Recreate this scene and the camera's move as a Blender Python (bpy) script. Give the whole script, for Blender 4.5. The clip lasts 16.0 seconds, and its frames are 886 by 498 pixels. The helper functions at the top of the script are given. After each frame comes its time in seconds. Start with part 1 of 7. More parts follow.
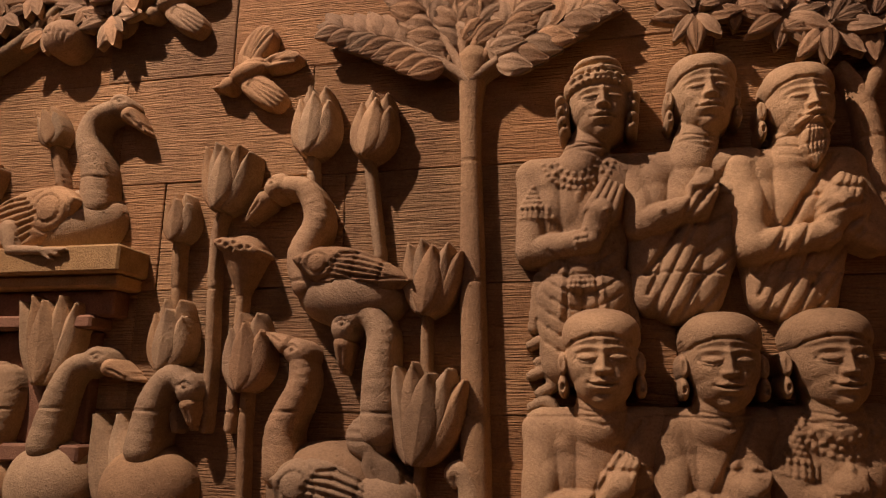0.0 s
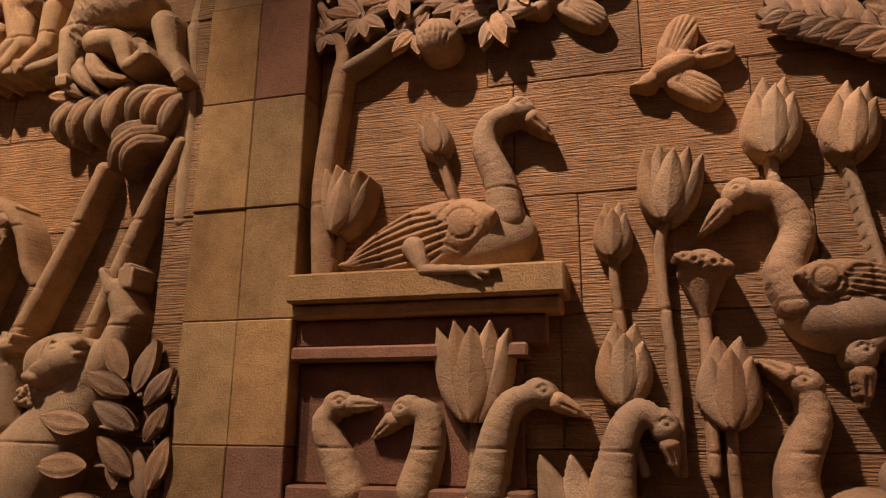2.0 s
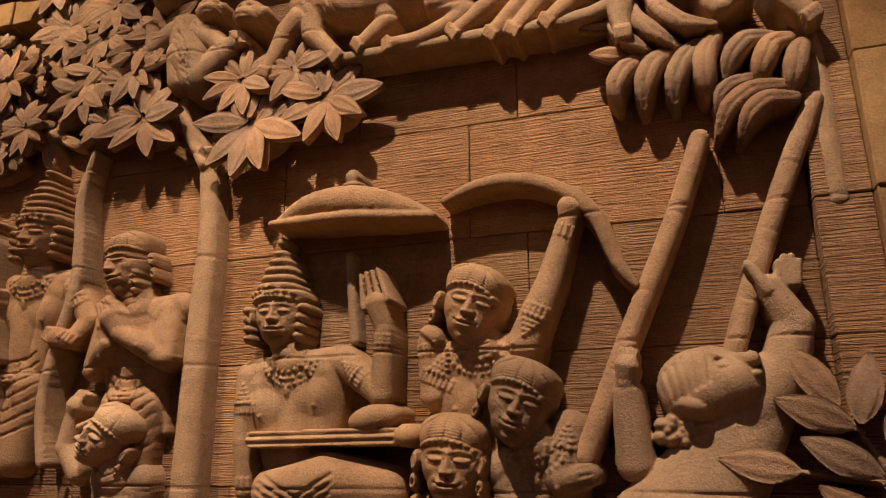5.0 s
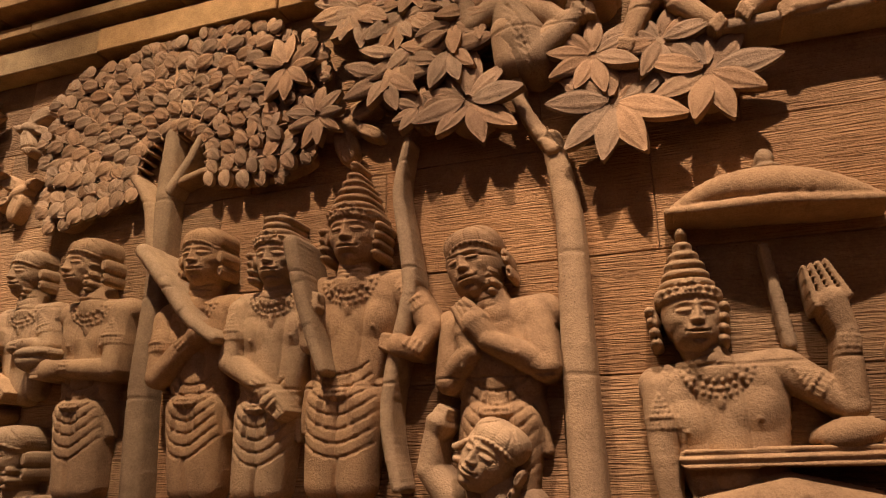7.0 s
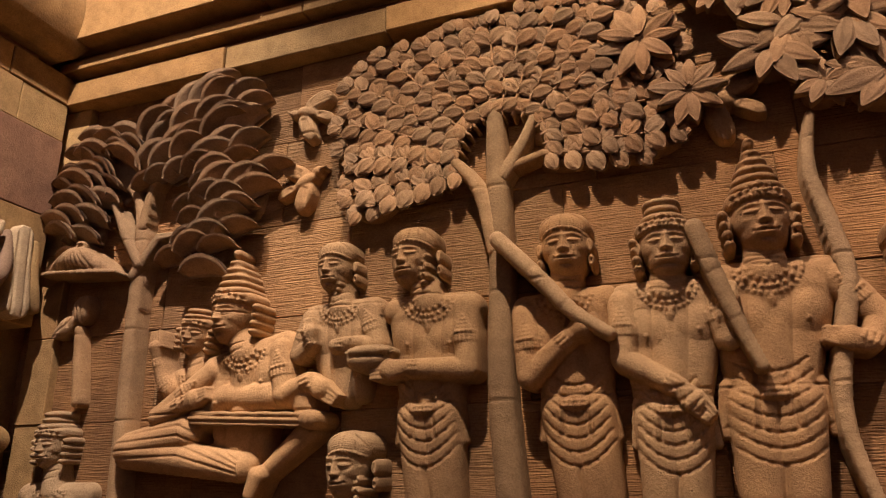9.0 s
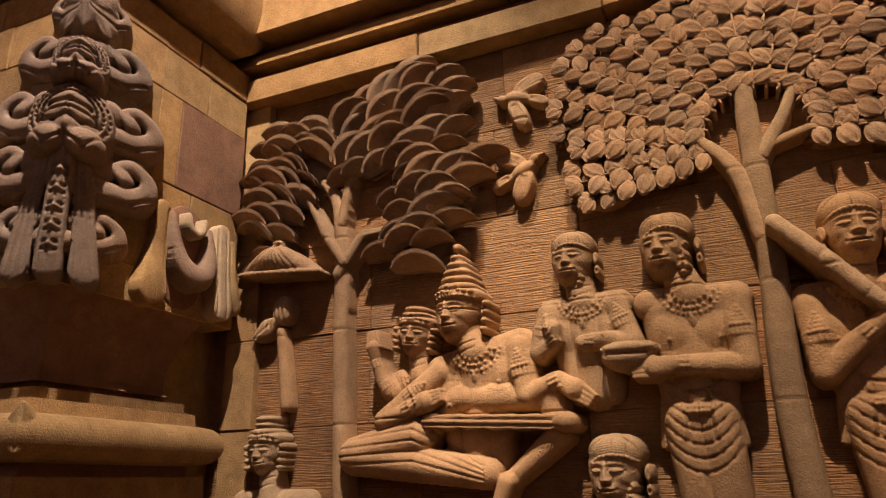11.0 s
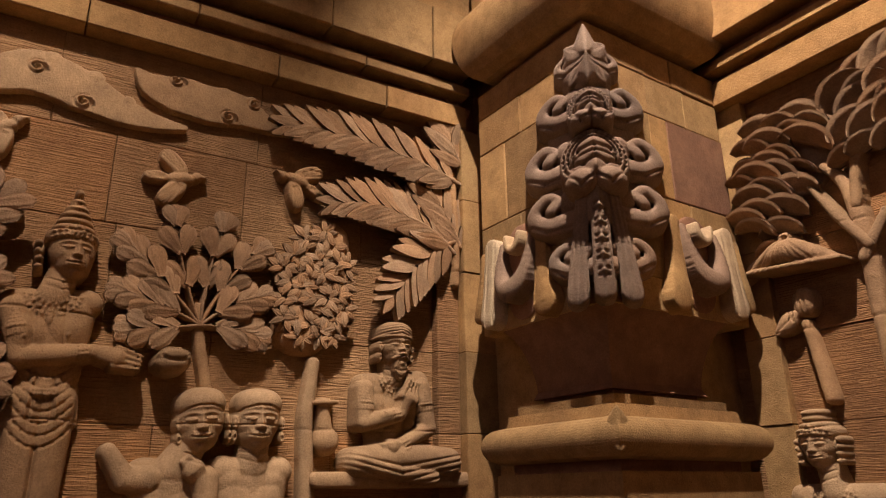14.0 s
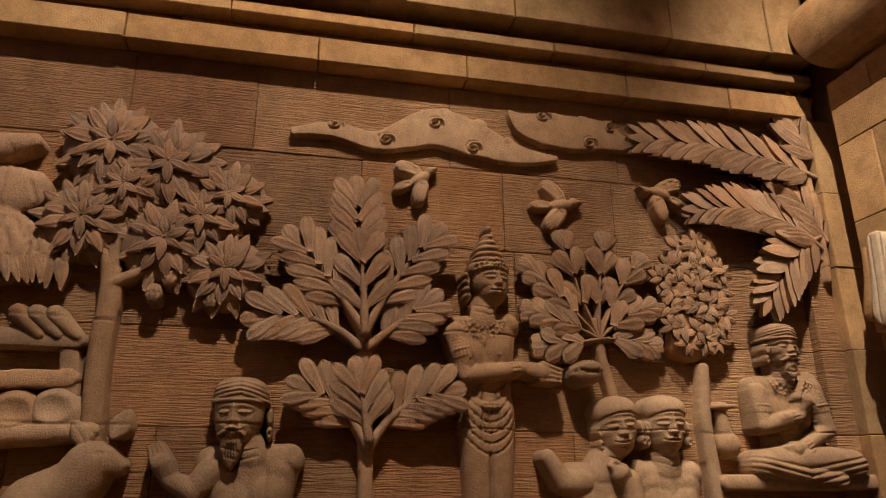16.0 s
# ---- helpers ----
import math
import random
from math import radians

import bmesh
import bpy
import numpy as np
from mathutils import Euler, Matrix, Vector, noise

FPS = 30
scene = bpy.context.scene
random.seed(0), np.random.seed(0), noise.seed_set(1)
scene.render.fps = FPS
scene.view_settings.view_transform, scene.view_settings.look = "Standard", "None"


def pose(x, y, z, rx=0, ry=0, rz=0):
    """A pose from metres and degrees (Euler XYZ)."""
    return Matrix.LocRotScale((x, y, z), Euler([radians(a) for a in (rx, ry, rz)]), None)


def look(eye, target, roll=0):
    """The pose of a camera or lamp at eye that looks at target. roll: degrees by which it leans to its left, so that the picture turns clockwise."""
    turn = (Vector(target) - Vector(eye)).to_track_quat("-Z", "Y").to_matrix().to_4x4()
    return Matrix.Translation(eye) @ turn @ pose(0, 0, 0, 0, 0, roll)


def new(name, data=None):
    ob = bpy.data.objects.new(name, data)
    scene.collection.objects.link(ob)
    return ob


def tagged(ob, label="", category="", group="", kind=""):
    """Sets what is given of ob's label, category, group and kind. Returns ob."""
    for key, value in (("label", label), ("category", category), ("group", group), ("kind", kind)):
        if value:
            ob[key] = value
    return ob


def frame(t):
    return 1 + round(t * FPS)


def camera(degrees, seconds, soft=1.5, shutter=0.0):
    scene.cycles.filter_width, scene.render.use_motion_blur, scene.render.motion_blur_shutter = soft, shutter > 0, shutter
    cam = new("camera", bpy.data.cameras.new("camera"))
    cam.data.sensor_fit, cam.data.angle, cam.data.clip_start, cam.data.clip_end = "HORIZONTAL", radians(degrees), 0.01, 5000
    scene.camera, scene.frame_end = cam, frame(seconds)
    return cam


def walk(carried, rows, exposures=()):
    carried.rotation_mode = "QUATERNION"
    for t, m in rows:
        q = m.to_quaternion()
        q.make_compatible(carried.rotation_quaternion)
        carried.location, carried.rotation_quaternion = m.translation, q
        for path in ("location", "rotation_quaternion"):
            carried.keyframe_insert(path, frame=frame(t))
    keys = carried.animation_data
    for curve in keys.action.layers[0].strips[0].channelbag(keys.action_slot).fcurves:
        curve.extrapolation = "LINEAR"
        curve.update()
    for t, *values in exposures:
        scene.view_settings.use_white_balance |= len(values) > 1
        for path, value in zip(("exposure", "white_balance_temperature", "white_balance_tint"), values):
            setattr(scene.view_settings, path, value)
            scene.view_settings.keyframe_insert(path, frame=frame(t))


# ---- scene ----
cam = camera(63.8, 16.0, soft=1.1)
METRES, EYE, TURN = 6.4, 1.6, 12.3
ROWS = [
    (0.0, 0.0, 0.0, 0.0, -0.18, 12.76, -0.78),
    (0.5, -0.0434, -0.0039, 0.0032, 0.09, 13.58, -0.76),
    (1.0, -0.0799, -0.0006, 0.0023, 0.23, 14.02, -0.61),
    (1.5, -0.1216, 0.0166, 0.0008, 1.56, 14.38, -0.52),
    (2.0, -0.1606, 0.032, 0.0033, 2.84, 14.63, -0.48),
    (2.5, -0.2017, 0.0394, 0.0014, 4.2, 14.9, -0.37),
    (3.0, -0.2516, 0.0393, 0.0045, 4.92, 15.15, -0.41),
    (3.5, -0.293, 0.0475, 0.0036, 5.09, 15.45, -0.32),
    (4.0, -0.3291, 0.0677, 0.0062, 5.35, 15.93, -0.19),
    (4.5, -0.3622, 0.084, 0.0076, 5.59, 16.4, -0.11),
    (5.0, -0.4039, 0.0894, 0.0081, 5.85, 16.68, 0.0),
    (7.5, -0.6026, 0.1089, 0.0135, 7.14, 18.1, 0.49),
    (8.0, -0.6496, 0.105, 0.0167, 7.31, 18.26, 0.48),
    (8.5, -0.688, 0.1069, 0.0129, 7.46, 18.45, 0.58),
    (9.0, -0.7227, 0.1186, 0.0134, 7.72, 18.41, 0.7),
    (11.5, -0.8252, 0.1203, 0.0181, 15.69, 18.45, 1.17),
    (12.0, -0.8343, 0.1132, 0.0173, 22.2, 18.62, 1.04),
    (12.5, -0.8406, 0.1045, 0.0177, 27.38, 18.66, 1.06),
    (13.0, -0.846, 0.095, 0.0184, 32.01, 18.75, 0.98),
    (13.5, -0.8491, 0.086, 0.0171, 37.27, 18.81, 0.86),
    (14.0, -0.8581, 0.0763, 0.0156, 43.9, 18.91, 0.71),
    (14.5, -0.8709, 0.0534, 0.016, 49.74, 19.16, 0.57),
    (15.0, -0.8807, 0.0311, 0.0166, 54.45, 19.21, 0.37),
    (15.5, -0.8853, 0.0098, 0.0159, 57.94, 19.27, 0.38),
    (16.0, -0.8929, -0.0081, 0.0156, 62.04, 19.32, 0.33),
]
walk(cam, [(t, pose(0, 0, EYE, 0, 0, TURN) @ pose(METRES * x, METRES * y, METRES * z, 90 + pitch, roll, yaw)) for t, x, y, z, yaw, pitch, roll in ROWS])

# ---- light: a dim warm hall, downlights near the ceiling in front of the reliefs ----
# Background fill that comes in over the south wall and lifts the darks.
world = bpy.data.worlds.new("hall_air")
world.use_nodes = True
world.node_tree.nodes["Background"].inputs[0].default_value = (1.0, 0.70, 0.84, 1)
world.node_tree.nodes["Background"].inputs[1].default_value = 0.48
scene.world = world
scene.view_settings.exposure = 0.0
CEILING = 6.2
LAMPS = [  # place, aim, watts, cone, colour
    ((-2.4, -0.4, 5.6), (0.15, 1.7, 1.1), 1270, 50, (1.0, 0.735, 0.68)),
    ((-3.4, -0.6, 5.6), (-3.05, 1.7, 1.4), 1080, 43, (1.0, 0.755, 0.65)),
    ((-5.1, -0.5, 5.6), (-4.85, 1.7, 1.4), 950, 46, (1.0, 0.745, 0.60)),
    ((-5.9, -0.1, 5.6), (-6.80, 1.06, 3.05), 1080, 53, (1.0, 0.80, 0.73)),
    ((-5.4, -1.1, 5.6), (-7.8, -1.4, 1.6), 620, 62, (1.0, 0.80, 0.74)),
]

# ---- materials ----


def stone(name, a, b, tool=0.0, pits=0.35, rough=0.9, grain=1.0, stain=0.35):
    """Sandstone between the colours a and b, with grain, stains and, with tool, rough lines left by the chisel."""
    m = bpy.data.materials.new(name)
    m.use_nodes = True
    nt = m.node_tree
    n, li = nt.nodes, nt.links
    bsdf = n["Principled BSDF"]
    bsdf.inputs["Roughness"].default_value = rough
    bsdf.inputs["Specular IOR Level"].default_value = 0.25
    geo = n.new("ShaderNodeNewGeometry")
    info = n.new("ShaderNodeObjectInfo")

    def noise_tex(scale, detail=4.0, vec=None, rg=0.6):
        t = n.new("ShaderNodeTexNoise")
        t.inputs["Scale"].default_value = scale
        t.inputs["Detail"].default_value = detail
        t.inputs["Roughness"].default_value = rg
        li.new(vec or geo.outputs["Position"], t.inputs["Vector"])
        return t

    def mix(kind, f, x, y):
        k = n.new("ShaderNodeMix")
        k.data_type, k.blend_type = "RGBA", kind
        for slot, v in ((0, f), (6, x), (7, y)):
            if hasattr(v, "is_output"):
                li.new(v, k.inputs[slot])
            else:
                k.inputs[slot].default_value = v
        return k.outputs[2]

    def ramp(src, lo, hi, c0=(0, 0, 0, 1), c1=(1, 1, 1, 1)):
        r = n.new("ShaderNodeValToRGB")
        r.color_ramp.elements[0].position, r.color_ramp.elements[1].position = lo, hi
        r.color_ramp.elements[0].color, r.color_ramp.elements[1].color = c0, c1
        li.new(src, r.inputs[0])
        return r.outputs[0]

    broad = noise_tex(2.3, 5)
    mid = noise_tex(14, 6, rg=0.7)
    fine = noise_tex(160 * grain, 3, rg=0.7)
    tint = ramp(broad.outputs[0], 0.3, 0.72, (*a, 1), (*b, 1))
    own = n.new("ShaderNodeMapRange")
    own.inputs["To Min"].default_value, own.inputs["To Max"].default_value = 0.78, 1.18
    li.new(info.outputs["Random"], own.inputs[0])
    col = mix("MULTIPLY", 1.0, tint, own.outputs[0])
    hue = n.new("ShaderNodeTexWhiteNoise")
    hue.noise_dimensions = "1D"
    li.new(info.outputs["Random"], hue.inputs["W"])
    col = mix("MULTIPLY", 0.8, col, ramp(hue.outputs[0], 0.05, 0.95, (1.0, 0.94, 0.86, 1), (0.96, 1.06, 1.16, 1)))
    col = mix("MULTIPLY", 0.75, col, ramp(noise_tex(1.1, 4).outputs[0], 0.36, 0.56, (0.74, 0.72, 0.74, 1), (1.08, 1.08, 1.04, 1)))
    col = mix("MULTIPLY", stain, col, ramp(mid.outputs[0], 0.34, 0.60, (0.42, 0.385, 0.37, 1), (1.08, 1.06, 1.03, 1)))
    col = mix("MULTIPLY", 0.5, col, ramp(fine.outputs[0], 0.3, 0.75, (0.55, 0.5, 0.47, 1), (1.15, 1.15, 1.15, 1)))
    # small dark pits
    vor = n.new("ShaderNodeTexVoronoi")
    vor.inputs["Scale"].default_value = 55
    li.new(geo.outputs["Position"], vor.inputs["Vector"])
    pit = ramp(vor.outputs["Distance"], 0.05, 0.16)
    gate = ramp(noise_tex(9, 2).outputs[0], 0.52, 0.6)
    pitted = mix("MIX", gate, (1, 1, 1, 1), pit)
    col = mix("MULTIPLY", pits, col, pitted)
    li.new(col, bsdf.inputs["Base Color"])
    bump = n.new("ShaderNodeBump")
    bump.inputs["Strength"].default_value = 1.0
    bump.inputs["Distance"].default_value = 0.0032
    hsum = mix("ADD", 0.5, fine.outputs[0], mid.outputs[0])
    hsum = mix("ADD", pits, hsum, pitted)
    li.new(hsum, bump.inputs["Height"])
    last = bump
    if tool:
        mp = n.new("ShaderNodeMapping")
        mp.inputs["Scale"].default_value = (10, 10, 215)
        li.new(geo.outputs["Position"], mp.inputs["Vector"])
        lines = noise_tex(1.0, 2.5, mp.outputs[0], 0.55)
        lines.inputs["Distortion"].default_value = 0.28
        last = n.new("ShaderNodeBump")
        last.inputs["Strength"].default_value = 1.0
        last.inputs["Distance"].default_value = tool
        li.new(ramp(lines.outputs[0], 0.33, 0.66), last.inputs["Height"])
        li.new(bump.outputs[0], last.inputs["Normal"])
    li.new(last.outputs[0], bsdf.inputs["Normal"])
    return m


WALL = stone("chiselled_sandstone", (0.31, 0.165, 0.068), (0.43, 0.25, 0.11), tool=0.0046, stain=0.4)
CARVED = stone("carved_sandstone", (0.39, 0.245, 0.122), (0.48, 0.32, 0.165), pits=0.35, stain=0.45)
LEAFY = stone("carved_leaf_sandstone", (0.36, 0.22, 0.113), (0.46, 0.295, 0.155), pits=0.25, stain=0.5)
SMOOTH = stone("dressed_sandstone", (0.38, 0.225, 0.085), (0.48, 0.31, 0.13), pits=0.4, stain=0.5)
DARK = stone("grey_andesite", (0.25, 0.175, 0.118), (0.34, 0.245, 0.165), pits=0.35, stain=0.4)
PALE = stone("pale_sandstone", (0.47, 0.36, 0.215), (0.56, 0.44, 0.27), pits=0.3, stain=0.35)
# Redder blocks; on recessed courses this darker tone is shade put into colour.
RED_AND_SHADE = stone("red_sandstone_and_shade", (0.25, 0.125, 0.07), (0.31, 0.165, 0.09), pits=0.3, stain=0.4)
FLOOR = stone("floor_sandstone", (0.26, 0.18, 0.11), (0.32, 0.22, 0.14), rough=0.6)
PLASTER = stone("ceiling_plaster", (0.40, 0.34, 0.27), (0.46, 0.39, 0.31), pits=0.05, stain=0.2)
METAL = bpy.data.materials.new("lamp_metal")
METAL.use_nodes = True
METAL.node_tree.nodes["Principled BSDF"].inputs["Base Color"].default_value = (0.03, 0.03, 0.03, 1)
METAL.node_tree.nodes["Principled BSDF"].inputs["Metallic"].default_value = 0.8
METAL.node_tree.nodes["Principled BSDF"].inputs["Roughness"].default_value = 0.4
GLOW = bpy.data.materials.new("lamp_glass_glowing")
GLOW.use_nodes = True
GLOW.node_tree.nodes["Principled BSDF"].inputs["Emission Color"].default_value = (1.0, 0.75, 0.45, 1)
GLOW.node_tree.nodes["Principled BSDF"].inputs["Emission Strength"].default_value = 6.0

# ---- the two relief walls: u runs to the right along the wall, v up, h out of the wall ----


class Face:
    def __init__(self, origin, along):
        self.o = Vector(origin)
        self.u = Vector((along[0], along[1], 0)).normalized()
        self.n = Vector((self.u.y, -self.u.x, 0))
        self.turn = Matrix((self.u, -self.n, Vector((0, 0, 1)))).transposed()

    def at(self, u, v, h=0.0):
        return self.o + self.u * u + self.n * h + Vector((0, 0, v))

    def matrix(self, u, v, h=0.0):
        return Matrix.Translation(self.at(u, v, h)) @ self.turn.to_4x4()


BACK = Face((0, 1.70, 0), (1, 0))
LEFT = Face((-7.80, 0, 0), (0.055, 1))
COURSES = [0.0, 0.34, 0.66, 0.97, 1.28, 1.59, 1.905, 2.21, 2.53, 2.84]


def mesh_of(name, verts, faces, smooth=True):
    """A mesh from arrays of vertices and of triangles or quads."""
    me = bpy.data.meshes.new(name)
    verts, faces = np.asarray(verts, np.float32), np.asarray(faces, np.int32)
    k = faces.shape[1]
    me.vertices.add(len(verts))
    me.vertices.foreach_set("co", verts.ravel())
    me.loops.add(faces.size)
    me.loops.foreach_set("vertex_index", faces.ravel())
    me.polygons.add(len(faces))
    me.polygons.foreach_set("loop_start", np.arange(0, faces.size, k, dtype=np.int32))
    me.polygons.foreach_set("loop_total", np.full(len(faces), k, np.int32))
    me.polygons.foreach_set("use_smooth", np.full(len(faces), smooth))
    me.update(calc_edges=True)
    me.validate()
    return me


def part(name, data, material, parent=None, m=None, label=""):
    """Links a mesh or a bmesh as one object, under parent where given; m is its place in the world."""
    if isinstance(data, bmesh.types.BMesh):
        bm, data = data, bpy.data.meshes.new(name)
        bm.to_mesh(data)
        bm.free()
    if material is not None and not data.materials:
        data.materials.append(material)
    ob = new(name, data)
    if parent is not None:
        ob.parent = parent
        if m is not None:
            up = parent.matrix_basis if parent.parent is None else parent.parent.matrix_basis @ parent.matrix_basis
            ob.matrix_basis = up.inverted() @ m
    elif m is not None:
        ob.matrix_basis = m
    if label:
        ob["label"] = label
    return ob


def empty(name, face, u, v, label, category, group=""):
    ob = new(name)
    ob.empty_display_size = 0.05
    ob.matrix_basis = face.matrix(u, v)
    return tagged(ob, label, category, group)


def box(sx, sy, sz, bevel=0.0, seg=1):
    """A bevelled block centred on its origin."""
    bm = bmesh.new()
    bmesh.ops.create_cube(bm, size=1.0)
    bmesh.ops.scale(bm, vec=(sx, sy, sz), verts=bm.verts)
    if bevel:
        bmesh.ops.bevel(bm, geom=bm.edges[:], offset=bevel, segments=seg, affect="EDGES")
    return bm


def features(x, y, turn):
    """How far brows, lids, nose, lips and chin stand out of a smooth head; one is half the head's height."""
    def g(v, w):
        return np.exp(-((v / w) ** 2))

    def rise(v, w):
        return 1 / (1 + np.exp(-np.clip(v / w, -40, 40)))

    x = x - 0.36 * turn
    x = np.where(x * turn > 0, x / (1 - 0.38 * abs(turn)), x / (1 + 0.08 * abs(turn)))
    a = np.abs(x)
    d = -0.07 * g(a - 0.30, 0.19) * g(y - 0.03, 0.12)
    d += 0.035 * g(y - 0.205 + 0.75 * (a - 0.27) ** 2, 0.045) * rise(0.56 - a, 0.04)
    lid = np.clip(1 - ((a - 0.31) / 0.21) ** 2 - ((y - 0.005) / 0.10) ** 2, 0, 1)
    d += 0.12 * np.sqrt(lid)
    span = rise(0.215 - np.abs(a - 0.31), 0.015)
    d -= 0.062 * g(y + 0.055 - 1.3 * (a - 0.31) ** 2, 0.022) * span
    d -= 0.05 * g(y - 0.085 + 1.6 * (a - 0.31) ** 2, 0.018) * span
    t = np.clip((0.16 - y) / 0.44, 0, 1)
    d += (0.07 + 0.22 * t ** 1.3) * g(x, 0.065 + 0.055 * t) * rise(y + 0.295, 0.018) * rise(0.30 - y, 0.05)
    d += 0.11 * g(a - 0.125, 0.06) * g(y + 0.245, 0.055)
    d -= 0.05 * g(a - 0.20, 0.03) * g(y + 0.27, 0.07)
    d += 0.075 * g(x, 0.30) * g(y + 0.50, 0.14)
    d += 0.075 * g(y + 0.455 - 0.03 * g(a - 0.07, 0.05) + 0.25 * x * x, 0.042) * rise(0.25 - a, 0.02)
    d += 0.095 * g(y + 0.585 - 0.5 * x * x, 0.05) * rise(0.19 - a, 0.03)
    d -= 0.11 * g(y + 0.515 - 0.55 * x * x, 0.02) * rise(0.27 - a, 0.02)
    d -= 0.05 * g(a - 0.29, 0.04) * g(y + 0.48, 0.05)
    d -= 0.03 * g(x, 0.035) * g(y + 0.38, 0.04)
    d -= 0.045 * g(x, 0.17) * g(y + 0.675, 0.04)
    d += 0.09 * g(x, 0.17) * g(y + 0.82, 0.11)
    d += 0.05 * g(a - 0.42, 0.17) * g(y + 0.24, 0.17)
    return d * rise(0.40 - y, 0.03) * rise(y + 1.05, 0.03)


class Carve:
    """A stone relief, grown from rounded forms over a fine grid; h is its height over the wall."""

    def __init__(self, res=0.0045, blend=0.006, joints=True):
        self.res, self.blend, self.joints = res, blend, joints
        self.forms, self.cuts, self.lo, self.hi = [], [], [1e9, 1e9], [-1e9, -1e9]
        self.close = []  # stretches that are worked more finely: low corner, high corner, step

    def _grow(self, u, v, r):
        self.lo = [min(self.lo[0], u - r), min(self.lo[1], v - r)]
        self.hi = [max(self.hi[0], u + r), max(self.hi[1], v + r)]

    def cap(self, a, b, ra, rb, d=0.03, e=None, swell=1.0):
        """A limb from a to b, its radii, and how high its axis lies at both ends."""
        self._grow(*a, ra), self._grow(*b, rb)
        self.forms.append(("cap", a, b, ra, rb, d, d if e is None else e, swell))
        return self

    def chain(self, pts, radii, depths, swell=1.0):
        """A limb through several points, bent smoothly where there are more than three."""
        if len(pts) > 3:
            rows = [(*p, r, d) for p, r, d in zip(pts, radii, depths)]
            rows = [rows[0]] + rows + [rows[-1]]
            fine = []
            for i in range(1, len(rows) - 2):
                a, b, c, e = rows[i - 1:i + 3]
                for t in (0.0, 0.25, 0.5, 0.75):
                    fine.append([0.5 * (2 * q + (r - p) * t + (2 * p - 5 * q + 4 * r - w) * t * t + (3 * q - p - 3 * r + w) * t ** 3) for p, q, r, w in zip(a, b, c, e)])
            fine.append(list(rows[-1]))
            pts, radii, depths = [(f[0], f[1]) for f in fine], [f[2] for f in fine], [f[3] for f in fine]
        for i in range(len(pts) - 1):
            self.cap(pts[i], pts[i + 1], radii[i], radii[i + 1], depths[i], depths[i + 1], swell)
        return self

    def ell(self, c, ru, rv, d=0.03, h=0.03, rot=0.0, power=2.0):
        """An oval boss: half widths, base height, rise, turn in degrees."""
        self._grow(*c, max(ru, rv))
        self.forms.append(("ell", c, ru, rv, d, h, radians(rot), power))
        return self

    def leaf(self, a, b, w, d=0.02, e=None, h=0.012, rib=0.004):
        """A pointed leaf or petal from a to b."""
        self._grow(*a, w), self._grow(*b, w)
        self.forms.append(("leaf", a, b, w, d, d if e is None else e, h, rib))
        return self

    def bump(self, c, ru, rv, amount, rot=0.0):
        self.cuts.append(("bump", c, ru, rv, amount, radians(rot)))
        return self

    def line(self, pts, w=0.004, depth=0.006):
        self.cuts.append(("line", pts, w, depth))
        return self

    def beads(self, pts, step=0.016, r=0.007, amount=0.006):
        for (u0, v0), (u1, v1) in zip(pts, pts[1:]):
            k = max(1, int(math.hypot(u1 - u0, v1 - v0) / step))
            for i in range(k):
                self.bump((u0 + (u1 - u0) * (i + 0.5) / k, v0 + (v1 - v0) * (i + 0.5) / k), r, r, amount)
        return self

    def mesh(self, name):
        pad, q = 3 * self.res, self.res

        def steps(axis):
            x, out = self.lo[axis] - pad, []
            while x < self.hi[axis] + pad:
                out.append(x)
                x += min([q] + [z[2] for z in self.close if z[0][axis] <= x <= z[1][axis]])
            return np.array(out)

        us, vs = steps(0), steps(1)
        U, V = np.meshgrid(us, vs, indexing="ij")
        H, S = np.full(U.shape, -1.0), np.full(U.shape, 1.0)

        def window(u0, v0, u1, v1, r):
            i0, i1 = np.searchsorted(us, (min(u0, u1) - r, max(u0, u1) + r))
            j0, j1 = np.searchsorted(vs, (min(v0, v1) - r, max(v0, v1) + r))
            return slice(max(i0, 0), i1), slice(max(j0, 0), j1)

        def along(x, y, a, b):
            du, dv = b[0] - a[0], b[1] - a[1]
            t = np.clip(((x - a[0]) * du + (y - a[1]) * dv) / max(du * du + dv * dv, 1e-9), 0, 1)
            return t, np.hypot(x - a[0] - t * du, y - a[1] - t * dv)

        for f in self.forms:
            if f[0] == "cap":
                _, a, b, ra, rb, d, e, swell = f
                w = window(*a, *b, max(ra, rb) + pad)
                t, dist = along(U[w], V[w], a, b)
                r = ra + (rb - ra) * t
                s = dist - r
                h = d + (e - d) * t + swell * np.sqrt(np.maximum(r * r - dist * dist, 0))
            elif f[0] == "ell":
                _, c, ru, rv, d, rise, rot, power = f
                w = window(*c, *c, max(ru, rv) + pad)
                x, y = U[w] - c[0], V[w] - c[1]
                x, y = x * math.cos(rot) + y * math.sin(rot), y * math.cos(rot) - x * math.sin(rot)
                rho = (np.abs(x / ru) ** power + np.abs(y / rv) ** power) ** (1 / power)
                s = (rho - 1) * min(ru, rv)
                h = d + rise * np.sqrt(np.maximum(1 - rho * rho, 0))
            else:
                _, a, b, wd, d, e, rise, rib = f
                w = window(*a, *b, wd + pad)
                t, dist = along(U[w], V[w], a, b)
                prof = wd * np.sin(np.pi * np.clip(t, 0, 1) ** 0.8) ** 0.75 + 1e-4
                s = dist - prof
                k = np.clip(dist / prof, 0, 1)
